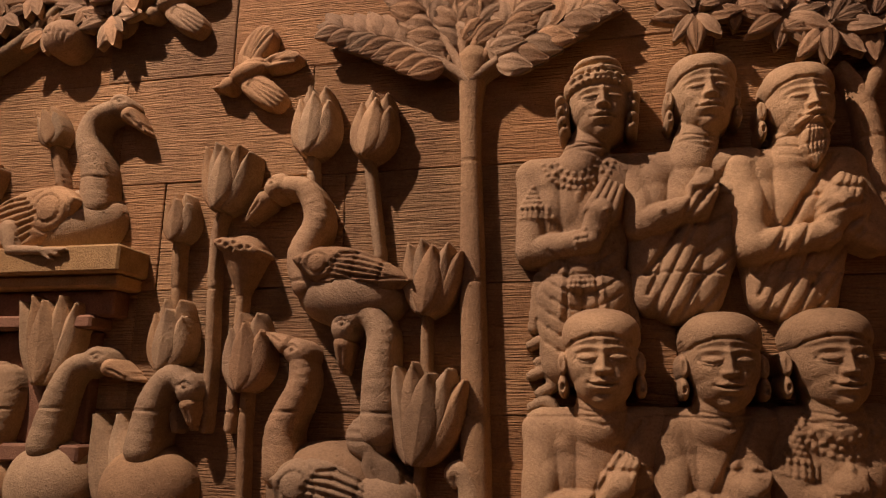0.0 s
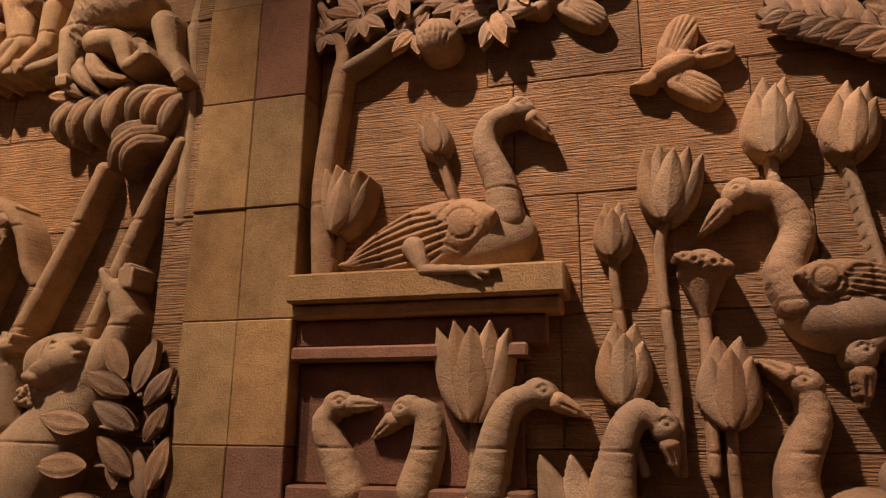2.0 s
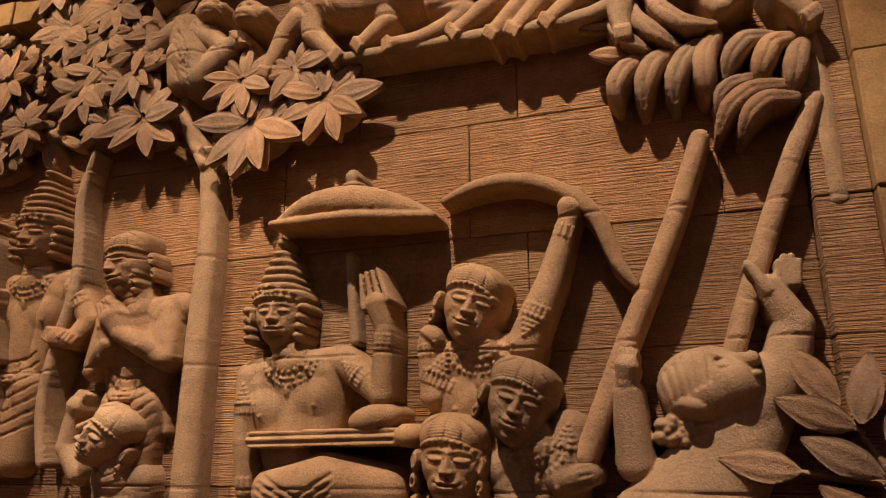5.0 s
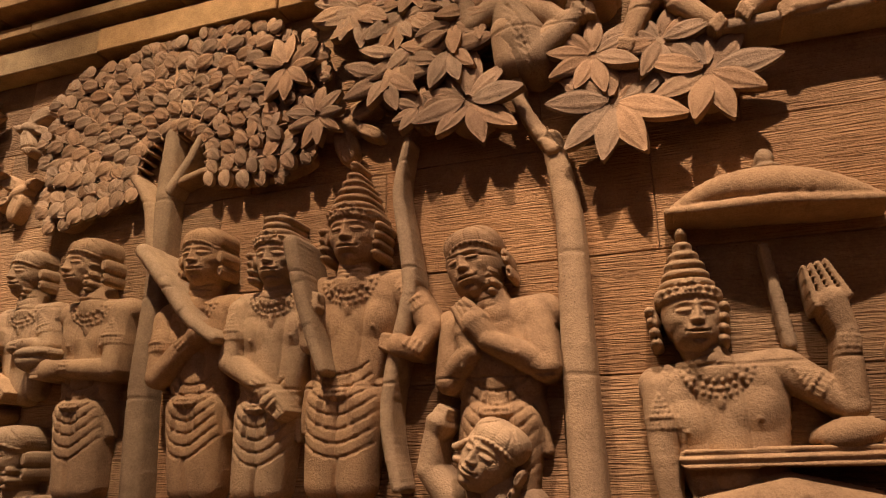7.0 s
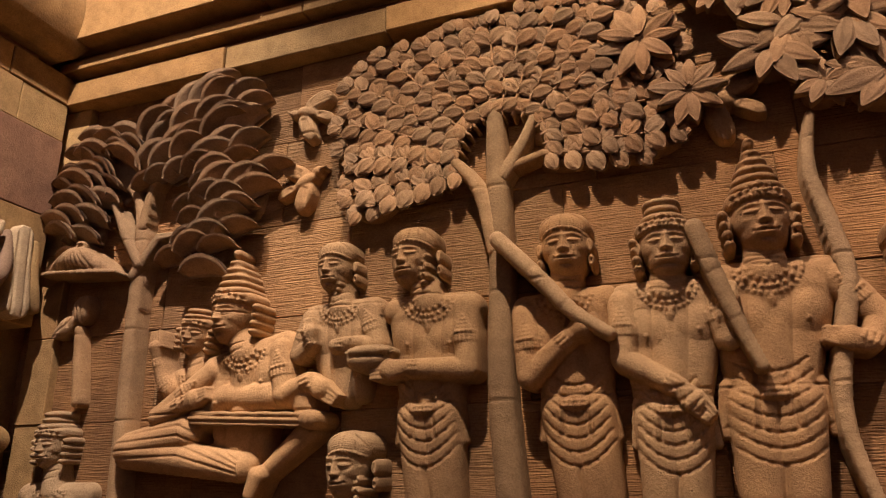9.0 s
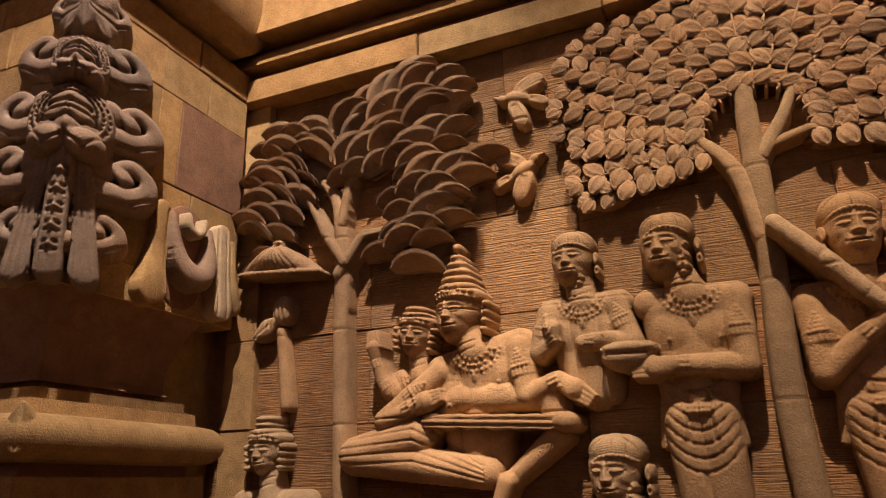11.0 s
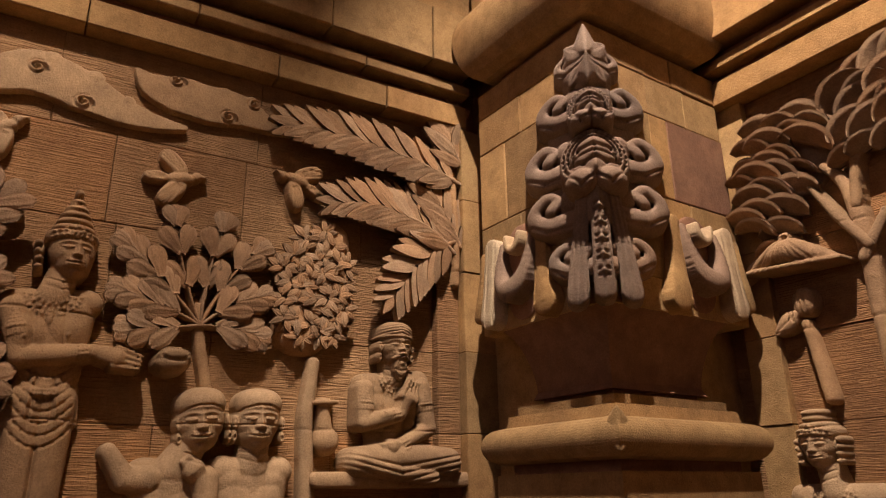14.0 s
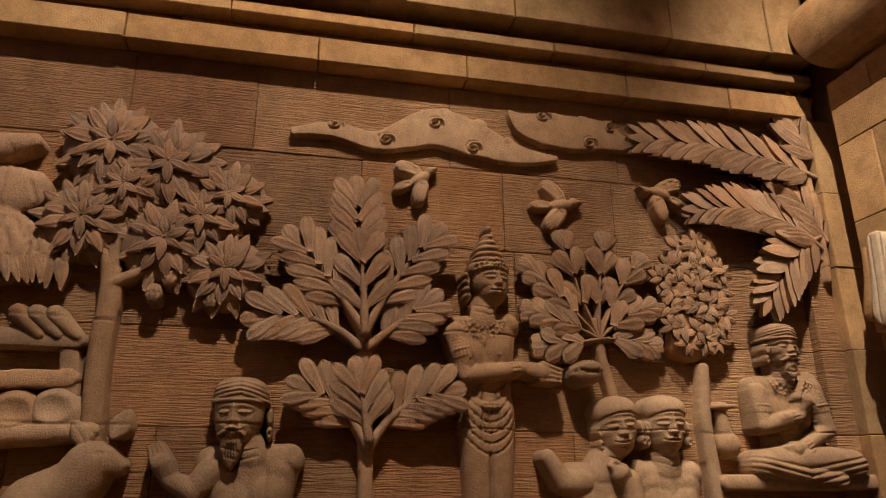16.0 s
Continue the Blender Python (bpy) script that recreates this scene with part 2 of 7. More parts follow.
                h = d + (e - d) * t + rise * np.sqrt(1 - k * k) - rib * np.exp(-((dist / 0.004) ** 2))
            h = np.where(s < 0.6 * q, h, -1.0)
            old = H[w]
            if self.blend:
                g = np.clip(0.5 + 0.5 * (h - old) / self.blend, 0, 1)
                both = old + (h - old) * g + self.blend * g * (1 - g) * 0.5
                H[w] = np.where((h > -0.5) & (old > -0.5), both, np.maximum(h, old))
            else:
                H[w] = np.maximum(h, old)
            S[w] = np.minimum(S[w], s)
        for f in self.cuts:
            if f[0] == "bump":
                _, c, ru, rv, amount, rot = f
                w = window(*c, *c, max(ru, rv) * 1.1)
                x, y = U[w] - c[0], V[w] - c[1]
                x, y = x * math.cos(rot) + y * math.sin(rot), y * math.cos(rot) - x * math.sin(rot)
                rho = np.clip(np.hypot(x / ru, y / rv), 0, 1)
                H[w] += amount * (1 - rho * rho) ** 1.2
            elif f[0] == "face":
                _, p, size, tilt, turn = f
                w = window(*p, *p, 1.3 * size)
                x, y = (U[w] - p[0]) / size, (V[w] - p[1]) / size
                x, y = x * math.cos(tilt) + y * math.sin(tilt), y * math.cos(tilt) - x * math.sin(tilt)
                H[w] += size * features(x, y, turn)
            else:
                _, pts, wd, depth = f
                for a, b in zip(pts, pts[1:]):
                    w = window(*a, *b, 3 * wd)
                    _, dist = along(U[w], V[w], a, b)
                    H[w] -= depth * np.exp(-((dist / wd) ** 2)) * 0.8
        if self.joints:
            for z in COURSES:
                H -= 0.006 * np.exp(-(((V - z - 0.003 * np.sin(U * 9 + z * 40)) / 0.0028) ** 2))
        inside = S < 0
        H = np.where(inside, np.maximum(H, 0.002), -0.012)
        gu, gv = np.gradient(S, us, vs)
        near = ~inside & (S < 1.8 * q)
        nu = np.where(near, U - np.clip(S, -2 * q, 2 * q) * np.clip(gu, -1, 1), U)
        nv = np.where(near, V - np.clip(S, -2 * q, 2 * q) * np.clip(gv, -1, 1), V)
        cell = inside[:-1, :-1] | inside[1:, :-1] | inside[1:, 1:] | inside[:-1, 1:]
        idx = np.arange(U.size).reshape(U.shape)
        quads = np.stack([idx[:-1, :-1], idx[1:, :-1], idx[1:, 1:], idx[:-1, 1:]], -1)[cell]
        used, inv = np.unique(quads, return_inverse=True)
        u0, v0 = 0.5 * (self.lo[0] + self.hi[0]), self.lo[1]
        co = np.stack([nu.ravel()[used] - u0, -H.ravel()[used], nv.ravel()[used] - v0], -1)
        return mesh_of(name, co, inv.reshape(quads.shape)), u0, v0


def carved(face, c, name, label="", category="", material=None, parent=None, group="", off=0.0):
    """Puts a finished relief on its wall, as a thing, or as a part of parent."""
    me, u0, v0 = c.mesh(name)
    ob = part(name, me, material or CARVED, parent, face.matrix(u0, v0, off))
    if parent is None:
        tagged(ob, label, category, group)
    elif label:
        ob["label"] = label
    return ob

# ---- the hall ----


def slab(name, x0, y0, x1, y1, z0, z1, material, label, category):
    bm = box(abs(x1 - x0), abs(y1 - y0), abs(z1 - z0))
    ob = part(name, bm, material, None, Matrix.Translation(((x0 + x1) / 2, (y0 + y1) / 2, (z0 + z1) / 2)))
    return tagged(ob, label, category, kind="structure")


TOP = 3.145         # where the cornice begins
TOP_WEST = 3.178
PIL0, PIL1 = -2.33, -1.89  # the pilaster between the two panels
EAST = 1.6
wall_north = slab("wall_north", -8.6, 1.715, EAST, 2.1, 0, CEILING, WALL, "brown sandstone wall carved with a long relief", "wall")
wall_west = part("wall_west", box(0.4, 7.0, CEILING), WALL, None, LEFT.matrix(-2.0, CEILING / 2, -0.215) @ Matrix.Rotation(radians(90), 4, "Z"))
tagged(wall_west, "brown sandstone wall carved with sages, trees and animals", "wall", kind="structure")
# Unseen low wall; the gap over it is added to let ambient light in.
wall_south = slab("wall_south", -8.6, -5.6, EAST, -5.3, 0, 3.4, SMOOTH, "plain unseen sandstone wall behind the walkway, left open above to admit ambient light", "wall")
wall_east = slab("wall_east", EAST, -5.6, EAST + 0.3, 2.1, 0, CEILING, SMOOTH, "plain dressed sandstone wall closing the hall", "wall")
floor = slab("floor", -8.6, -5.6, EAST + 0.3, 2.1, -0.2, 0, FLOOR, "worn brown stone floor of the hall", "floor")
ceiling = slab("ceiling", -8.6, -5.6, EAST + 0.3, 2.1, CEILING, CEILING + 0.2, PLASTER, "plain pale plastered ceiling", "ceiling")


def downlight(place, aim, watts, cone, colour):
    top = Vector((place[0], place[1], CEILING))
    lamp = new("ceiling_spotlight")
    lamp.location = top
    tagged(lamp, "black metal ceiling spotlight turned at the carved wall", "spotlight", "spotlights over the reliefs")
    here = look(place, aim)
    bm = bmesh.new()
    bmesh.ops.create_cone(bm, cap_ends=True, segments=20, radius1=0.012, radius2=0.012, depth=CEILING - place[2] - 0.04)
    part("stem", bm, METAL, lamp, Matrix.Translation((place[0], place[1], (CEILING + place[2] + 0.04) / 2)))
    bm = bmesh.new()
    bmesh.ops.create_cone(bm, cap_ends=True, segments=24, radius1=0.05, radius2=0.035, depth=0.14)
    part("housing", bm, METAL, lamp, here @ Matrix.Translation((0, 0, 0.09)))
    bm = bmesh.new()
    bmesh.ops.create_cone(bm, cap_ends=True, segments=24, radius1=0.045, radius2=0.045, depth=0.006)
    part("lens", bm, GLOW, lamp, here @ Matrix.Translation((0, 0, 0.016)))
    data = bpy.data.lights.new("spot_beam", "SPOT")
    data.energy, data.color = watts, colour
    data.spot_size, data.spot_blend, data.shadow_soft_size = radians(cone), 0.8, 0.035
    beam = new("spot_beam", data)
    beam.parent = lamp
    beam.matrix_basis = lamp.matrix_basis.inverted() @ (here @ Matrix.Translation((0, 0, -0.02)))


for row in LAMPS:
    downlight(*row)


def cornice(face, name, u0, u1, cuts, label, top_z):
    """A stepped cornice of cut blocks."""
    top = tagged(new(name), label, "cornice", kind="structure")
    top.matrix_basis = face.matrix(u0, top_z)
    rng = random.Random(5 + len(cuts))
    tiers = [(0.08, 0.0, 0.10), (0.045, 0.10, 0.14), (0.11, 0.14, 0.185), (0.06, 0.185, 0.235), (0.165, 0.235, 0.5), (0.15, 0.5, 0.9), (0.16, 0.9, 1.3)]
    for k, (h, v0, v1) in enumerate(tiers):
        edges = [u0] + [c + (0.17 * (k % 3)) for c in cuts if u0 < c + 0.17 * (k % 3) < u1 - 0.05] + [u1]
        for a, b in zip(edges, edges[1:]):
            w = b - a - 0.004
            bm = box(w, h + 0.02, v1 - v0 - 0.001, 0.004)
            # The two recessed tiers get the darker stone: groove shade painted in.
            part("cornice_block", bm, RED_AND_SHADE if k in (1, 3) else SMOOTH, top, face.matrix((a + b) / 2, top_z + (v0 + v1) / 2, h / 2 - 0.01 + rng.uniform(-0.004, 0.004)))
    return top


cornice(BACK, "cornice_north", -6.99, EAST, [-6.2, -5.55, -4.8, -4.1, -3.3, -2.6, -1.8, -1.0, -0.2, 0.6], "warm stepped sandstone cornice above the carved wall", TOP)
cornice(LEFT, "cornice_west", -4.6, 0.93, [-3.8, -3.0, -2.3, -1.75, -1.1, -0.55, 0.1, 0.55], "warm stepped sandstone cornice above the carved wall", TOP_WEST)


def courses(face, wall, u0, u1, seed, h=0.0, lo=0.66, top=TOP, material=WALL, length=(0.38, 0.75), name="block"):
    """Stone blocks with open joints, laid in courses against a wall."""
    rng = random.Random(seed)
    zs = [z for z in COURSES if z >= lo - 1e-6] + [top]
    for z0, z1 in zip(zs, zs[1:]):
        u = u0
        while u < u1 - 1e-6:
            w = min(rng.uniform(*length), u1 - u)
            if u1 - u - w < 0.16:
                w = u1 - u
            bm = box(w - 0.0022, 0.05, z1 - z0 - 0.0022, 0.0022)
            part(name, bm, material, wall, face.matrix(u + w / 2, (z0 + z1) / 2, -0.025 + h + rng.uniform(-0.004, 0.002)))
            u += w

# ---- carved figures: each is one plain stone form ----


def carve_head(c, p, s, turn=0.0, tilt=0.0, dep=0.05, crown="hair", beard=False):
    """A head about the point p, half as high as s; turn -1 to 1 looks left or right, tilt leans it."""
    ct, st = math.cos(radians(tilt)), math.sin(radians(tilt))

    def q(x, y):
        return (p[0] + s * (x * ct - y * st), p[1] + s * (x * st + y * ct))

    rise = 0.8 * s
    f = 0.36 * turn
    first = len(c.cuts)
    c.close.append(((p[0] - 1.05 * s, p[1] - 1.1 * s), (p[0] + 1.05 * s, p[1] + 1.0 * s), 0.0021))
    c.ell(q(0.05 * turn, 0.08), 0.74 * s, 0.84 * s, dep, rise, tilt, 2.2)
    c.ell(q(0.16 * turn, -0.34), 0.60 * s, 0.62 * s, dep, 0.96 * rise, tilt, 2.2)
    c.ell(q(0.26 * turn, -0.62), 0.38 * s, 0.38 * s, dep + 0.10 * s, 0.70 * rise, tilt)
    for side in (-1, 1):
        if side * turn < 0.35:
            c.ell(q(side * 0.76 - 0.25 * turn, -0.08), 0.12 * s, 0.27 * s, dep, 0.42 * s, tilt)
            c.ell(q(side * 0.77 - 0.25 * turn, -0.52), 0.11 * s, 0.24 * s, dep, 0.36 * s, tilt)
            c.bump(q(side * 0.77 - 0.25 * turn, -0.08), 0.06 * s, 0.17 * s, -0.10 * s, tilt)
            c.bump(q(side * 0.77 - 0.25 * turn, -0.54), 0.05 * s, 0.10 * s, -0.12 * s, tilt)
    if abs(turn) > 0.6:
        sg = 1 if turn > 0 else -1
        c.cap(q(sg * 0.66, 0.10), q(sg * 0.86, -0.16), 0.07 * s, 0.10 * s, dep + 0.45 * s, dep + 0.45 * s)
        c.ell(q(sg * 0.66, -0.42), 0.16 * s, 0.12 * s, dep + 0.3 * s, 0.3 * s, tilt)
    # hair or crown
    if crown in ("hair", "curls"):
        c.ell(q(-0.10 * turn, 0.50), 0.79 * s, 0.55 * s, dep, rise * 1.06, tilt, 2.4)
        for k in range(9):
            y = 0.44 + 0.065 * k
            w = 0.74 * math.sqrt(max(0.02, 1 - ((y - 0.50) / 0.55) ** 2))
            c.line([q(-w - 0.1 * turn, y - 0.16), q(-0.5 * w - 0.1 * turn, y), q(-0.1 * turn, y + 0.05), q(0.5 * w - 0.1 * turn, y), q(w - 0.1 * turn, y - 0.16)], 0.024 * s, 0.05 * s)
        c.beads([q(-0.70 - 0.1 * turn, 0.20), q(-0.4 - 0.05 * turn, 0.36), q(0, 0.42), q(0.4 - 0.05 * turn, 0.36), q(0.70 - 0.1 * turn, 0.20)], 0.11 * s, 0.07 * s, 0.06 * s)
        if crown == "curls":
            for k in range(16):
                a = k * 2.4
                c.ell(q(-turn * (0.75 + 0.16 * math.cos(a)), -0.05 - 0.05 * k + 0.12 * math.sin(a)), 0.15 * s, 0.14 * s, dep, 0.55 * s)
    elif crown == "cap":
        c.ell(q(0, 0.50), 0.79 * s, 0.55 * s, dep, rise * 1.07, tilt, 2.3)
        c.line([q(-0.80, 0.12), q(-0.55, 0.33), q(-0.2, 0.43), q(0.2, 0.43), q(0.55, 0.33), q(0.80, 0.12)], 0.035 * s, 0.08 * s)
    elif crown == "turban":
        c.ell(q(0, 0.58), 0.80 * s, 0.54 * s, dep, rise * 1.06, tilt, 2.4)
        c.ell(q(0, 0.36), 0.86 * s, 0.15 * s, dep, rise * 1.08, tilt, 2.4)
        for k in range(5):
            c.line([q(-0.8, 0.35 + 0.13 * k), q(0, 0.5 + 0.13 * k), q(0.8, 0.3 + 0.13 * k)], 0.025 * s, 0.06 * s)
    else:
        c.ell(q(-0.05 * turn, 0.47), 0.84 * s, 0.33 * s, dep, rise * 1.06, tilt, 2.6)
        c.beads([q(-0.76, 0.30), q(-0.3, 0.40), q(0.3, 0.40), q(0.76, 0.30)], 0.12 * s, 0.075 * s, 0.08 * s)
        c.beads([q(-0.72, 0.52), q(0, 0.66), q(0.72, 0.52)], 0.16 * s, 0.10 * s, 0.10 * s)
        for row, most in enumerate((3, 2, 1)):
            for i in range(most):
                c.bump(q(0.2 * turn + 0.13 * (i - (most - 1) / 2), 0.52 + 0.12 * row), 0.10 * s, 0.10 * s, 0.09 * s)
        tiers = {"tall": 5, "band": 2, "bun": 3}[crown]
        for k in range(tiers):
            w = (0.70, 0.60, 0.52, 0.40, 0.26)[k]
            if crown == "bun":
                w = (0.66, 0.52, 0.56)[k]
            c.ell(q(-0.05 * turn, 0.74 + 0.25 * k), w * s, 0.19 * s, dep, rise * (1.05 - 0.1 * k), tilt, 2.6)
            c.line([q(-w, 0.66 + 0.27 * k), q(0, 0.60 + 0.27 * k), q(w, 0.66 + 0.27 * k)], 0.03 * s, 0.07 * s)
        if crown == "tall":
            c.ell(q(-0.05 * turn, 0.78 + 0.27 * tiers), 0.16 * s, 0.2 * s, dep, rise * 0.5, tilt)
        for side in (-1, 1):
            for k in range(4):
                if side * turn < 0.5:
                    c.ell(q(side * (0.88 - 0.03 * k) - 0.2 * turn, 0.15 - 0.27 * k), 0.16 * s, 0.16 * s, dep, 0.5 * s)
    c.cuts.insert(first, ("face", p, s, radians(tilt), turn))
    if beard:
        c.leaf(q(f, -0.55), q(f * 0.9, -1.55), 0.28 * s, dep + 0.7 * s, dep + 0.5 * s, 0.15 * s, 0)
        for k in (-2, -1, 0, 1, 2):
            c.line([q(f + 0.06 * k, -0.7), q(f * 0.9 + 0.08 * k, -1.15), q(f * 0.9 + 0.03 * k, -1.6)], 0.02 * s, 0.07 * s)
        for side in (-1, 1):
            c.cap(q(f, -0.40), q(f + side * 0.34, -0.62), 0.07 * s, 0.04 * s, dep + 0.85 * s, dep + 0.7 * s)
    return q


def carve_hand(c, w, to, s, dep, spread=0.2):
    """A hand at the wrist w, its fingers reaching to the point to."""
    du, dv = to[0] - w[0], to[1] - w[1]
    m = (w[0] + 0.45 * du, w[1] + 0.45 * dv)
    c.cap(w, m, 0.26 * s, 0.34 * s, dep, dep + 0.01, 0.7)
    for k in (-1.5, -0.5, 0.5, 1.5):
        tip = (to[0] - dv * spread * k * 0.5, to[1] + du * spread * k * 0.5)
        c.cap((m[0] - dv * 0.14 * k, m[1] + du * 0.14 * k), tip, 0.11 * s, 0.075 * s, dep + 0.012, dep + 0.008)


def figure(face, label, head, s, shoulders=None, hip=None, arms=(), turn=0.0, tilt=0.0, crown="hair", dep=0.05, beard=False,
           jewels=True, skirt=None, drape=False, low=None, name="carved_figure"):
    """A carved standing or sitting figure: its head, shoulders, hip, arms from shoulder to elbow, wrist and finger tips."""
    c = Carve(0.0034)
    k = s / 0.11
    if shoulders:
        a, b = shoulders
        mid = ((a[0] + b[0]) / 2, (a[1] + b[1]) / 2)
        neck = (head[0] + 0.02 * k * turn * -1, head[1] - 0.85 * s)
        c.cap((head[0] - 0.01 * turn, head[1] - 0.4 * s), (mid[0], mid[1] + 0.01), 0.050 * k, 0.062 * k, dep * 0.8, dep * 0.7)
        for o in (0.0, 0.022):
            c.line([(neck[0] - 0.055 * k, neck[1] - 0.012 - o), (neck[0], neck[1] - 0.024 - o), (neck[0] + 0.055 * k, neck[1] - 0.012 - o)], 0.0028, 0.005)
        if hip:
            wd = 0.5 * math.hypot(b[0] - a[0], b[1] - a[1])
            c.cap(a, b, 0.056 * k, 0.056 * k, dep * 0.45, dep * 0.45)
            base = (hip[0], hip[1])
            wl, wr = (base[0] - 0.42 * wd, base[1]), (base[0] + 0.42 * wd, base[1])
            al, br = (a[0] * 0.72 + mid[0] * 0.28, a[1] - 0.03 * k), (b[0] * 0.72 + mid[0] * 0.28, b[1] - 0.03 * k)
            c.cap(al, wl, 0.072 * k, 0.055 * k, dep * 0.3, dep * 0.3, 1.0)
            c.cap(br, wr, 0.072 * k, 0.055 * k, dep * 0.3, dep * 0.3, 1.0)
            c.cap((mid[0], mid[1] - 0.03 * k), base, 0.080 * k, 0.075 * k, dep * 0.35, dep * 0.3, 0.95)
            for e in (al, br):
                pc = (e[0] * 0.8 + mid[0] * 0.2, e[1] - 0.075 * k)
                c.bump(pc, 0.07 * k, 0.06 * k, 0.014 * k)
                c.bump((pc[0], pc[1] - 0.025 * k), 0.009 * k, 0.009 * k, 0.006)
            if skirt:
                hem, sw = skirt
                c.cap((base[0] - 0.3 * sw, base[1]), (base[0] + 0.3 * sw, base[1]), 0.065 * k, 0.065 * k, dep * 0.5, dep * 0.5, 0.9)
                for sg in (-1, 1):
                    c.cap((base[0] + sg * 0.35 * sw, base[1] - 0.03), (hem[0] + sg * 0.32 * sw, hem[1]), 0.075 * k, 0.065 * k, dep * 0.5, dep * 0.45)
                for j in range(7):
                    v = base[1] + 0.045 * k - 0.034 * k * j
                    w = sw * (0.62 + 0.05 * j)
                    c.line([(base[0] + w * x, v + 0.03 * x * x - 0.005 * j * (1 - x * x)) for x in np.linspace(-1, 1, 9)], 0.004, 0.006)
                c.bump((base[0], base[1] - 0.010 * k), 0.052 * k, 0.030 * k, 0.014)
                c.beads([(base[0] - 0.036 * k, base[1] - 0.002 * k), (base[0] + 0.036 * k, base[1] - 0.002 * k)], 0.012 * k, 0.008 * k, 0.007)
                c.beads([(base[0] - 0.036 * k, base[1] - 0.018 * k), (base[0] + 0.036 * k, base[1] - 0.018 * k)], 0.012 * k, 0.008 * k, 0.007)
                for sg in (-1, 1):
                    c.line([(base[0] + sg * 0.34 * sw, base[1] + 0.04 * k), (base[0] + sg * 0.42 * sw, base[1] - 0.10 * k)], 0.005, -0.008)
                    c.line([(base[0] + sg * 0.24 * sw, base[1] + 0.04 * k), (base[0] + sg * 0.30 * sw, base[1] - 0.10 * k)], 0.0035, 0.006)
                for sg in (-1, 1):
                    c.cap((base[0] + sg * 0.75 * sw, base[1] + 0.01), (base[0] + sg * 0.95 * sw, base[1] - 0.11 * k), 0.03 * k, 0.018 * k, dep * 0.5, dep * 0.4)
                c.line([(base[0], base[1] - 0.2 * k), (hem[0], hem[1] - 0.05)], 0.006, 0.012)
            if drape:
                for j in range(8):
                    f = 0.10 + 0.12 * j
                    c.line([(b[0], b[1] - 0.05 - 0.24 * f), ((mid[0] + base[0]) / 2 + 0.02, mid[1] - 0.02 - 0.55 * f), (a[0] + 0.02, a[1] - 0.25 - 0.45 * f)], 0.005, 0.010)
                c.line([(b[0] - 0.03 * k, b[1] + 0.02), (mid[0] - 0.04 * k, mid[1] - 0.17 * k), (a[0] + 0.02, a[1] - 0.28 * k)], 0.007, 0.014)
            if jewels:
                n0 = (mid[0], mid[1] + 0.035 * k)
                c.bump((n0[0], n0[1] - 0.03 * k), 0.115 * k, 0.085 * k, 0.010 * k)
                c.bump((n0[0], n0[1] - 0.108 * k), 0.014 * k, 0.022 * k, 0.008 * k)
                for r, am in ((0.055, 0.006), (0.072, 0.008), (0.090, 0.006)):
                    c.beads([(n0[0] + r * k * 1.05 * math.cos(t), n0[1] + r * k * math.sin(t)) for t in np.linspace(math.pi * 1.02, math.pi * 1.98, 9)], 0.014 * k, 0.008 * k, am * k)
    for arm in arms:
        pts, (d0, d1, d2) = arm[0], arm[1]
        c.chain(pts[:3], [0.050 * k, 0.040 * k, 0.029 * k], [d0, d1, d2])
        if len(pts) > 3:
            carve_hand(c, pts[2], pts[3], 0.11 * k * 0.95, d2 + 0.004)
        if jewels:
            for f0, f1, t, r in ((0, 1, 0.5, 0.05), (1, 2, 0.85, 0.034)):
                e = (pts[f0][0] * (1 - t) + pts[f1][0] * t, pts[f0][1] * (1 - t) + pts[f1][1] * t)
                dv, du = pts[f1][0] - pts[f0][0], pts[f1][1] - pts[f0][1]
                g = math.hypot(du, dv) or 1
                for o in (-0.012, 0, 0.012):
                    c0 = (e[0] + o * k * dv / g, e[1] + o * k * du / g)
                    c.beads([(c0[0] - du / g * r * k, c0[1] + dv / g * r * k), (c0[0] + du / g * r * k, c0[1] - dv / g * r * k)], 0.014 * k, 0.009 * k, 0.006 * k)
            t = 0.52
            e = (pts[0][0] * (1 - t) + pts[1][0] * t, pts[0][1] * (1 - t) + pts[1][1] * t)
            ux, uy = pts[0][0] - pts[1][0], pts[0][1] - pts[1][1]
            g = math.hypot(ux, uy) or 1
            for row, most in enumerate((5, 4, 3, 2, 1)):
                for i in range(most):
                    o, up = (i - (most - 1) / 2) * 0.013 * k, (0.022 + 0.013 * row) * k
                    c.bump((e[0] + (ux * up - uy * o) / g, e[1] + (uy * up + ux * o) / g), 0.009 * k, 0.009 * k, 0.008 * k)
    carve_head(c, head, s, turn, tilt, dep, crown, beard)
    if low:
        low(c)
    return carved(face, c, name, label, "relief figure")


def lower_legs(lap, left, right, r, dep):
    """Crossed legs in front of a seated figure."""
    def add(c):
        c.cap(lap, left, r * 1.1, r, dep, dep)
        c.cap(lap, right, r * 1.1, r, dep, dep)
        c.cap(left, (right[0] - 0.08, right[1] - 0.05), r * 0.8, r * 0.55, dep + 0.02, dep + 0.03)
        for j in range(5):
            c.line([(left[0] - r, left[1] + 0.03 - 0.018 * j), (lap[0], lap[1] - 0.03 - 0.024 * j), (right[0] + r, right[1] + 0.03 - 0.018 * j)], 0.004, 0.008)
    return add


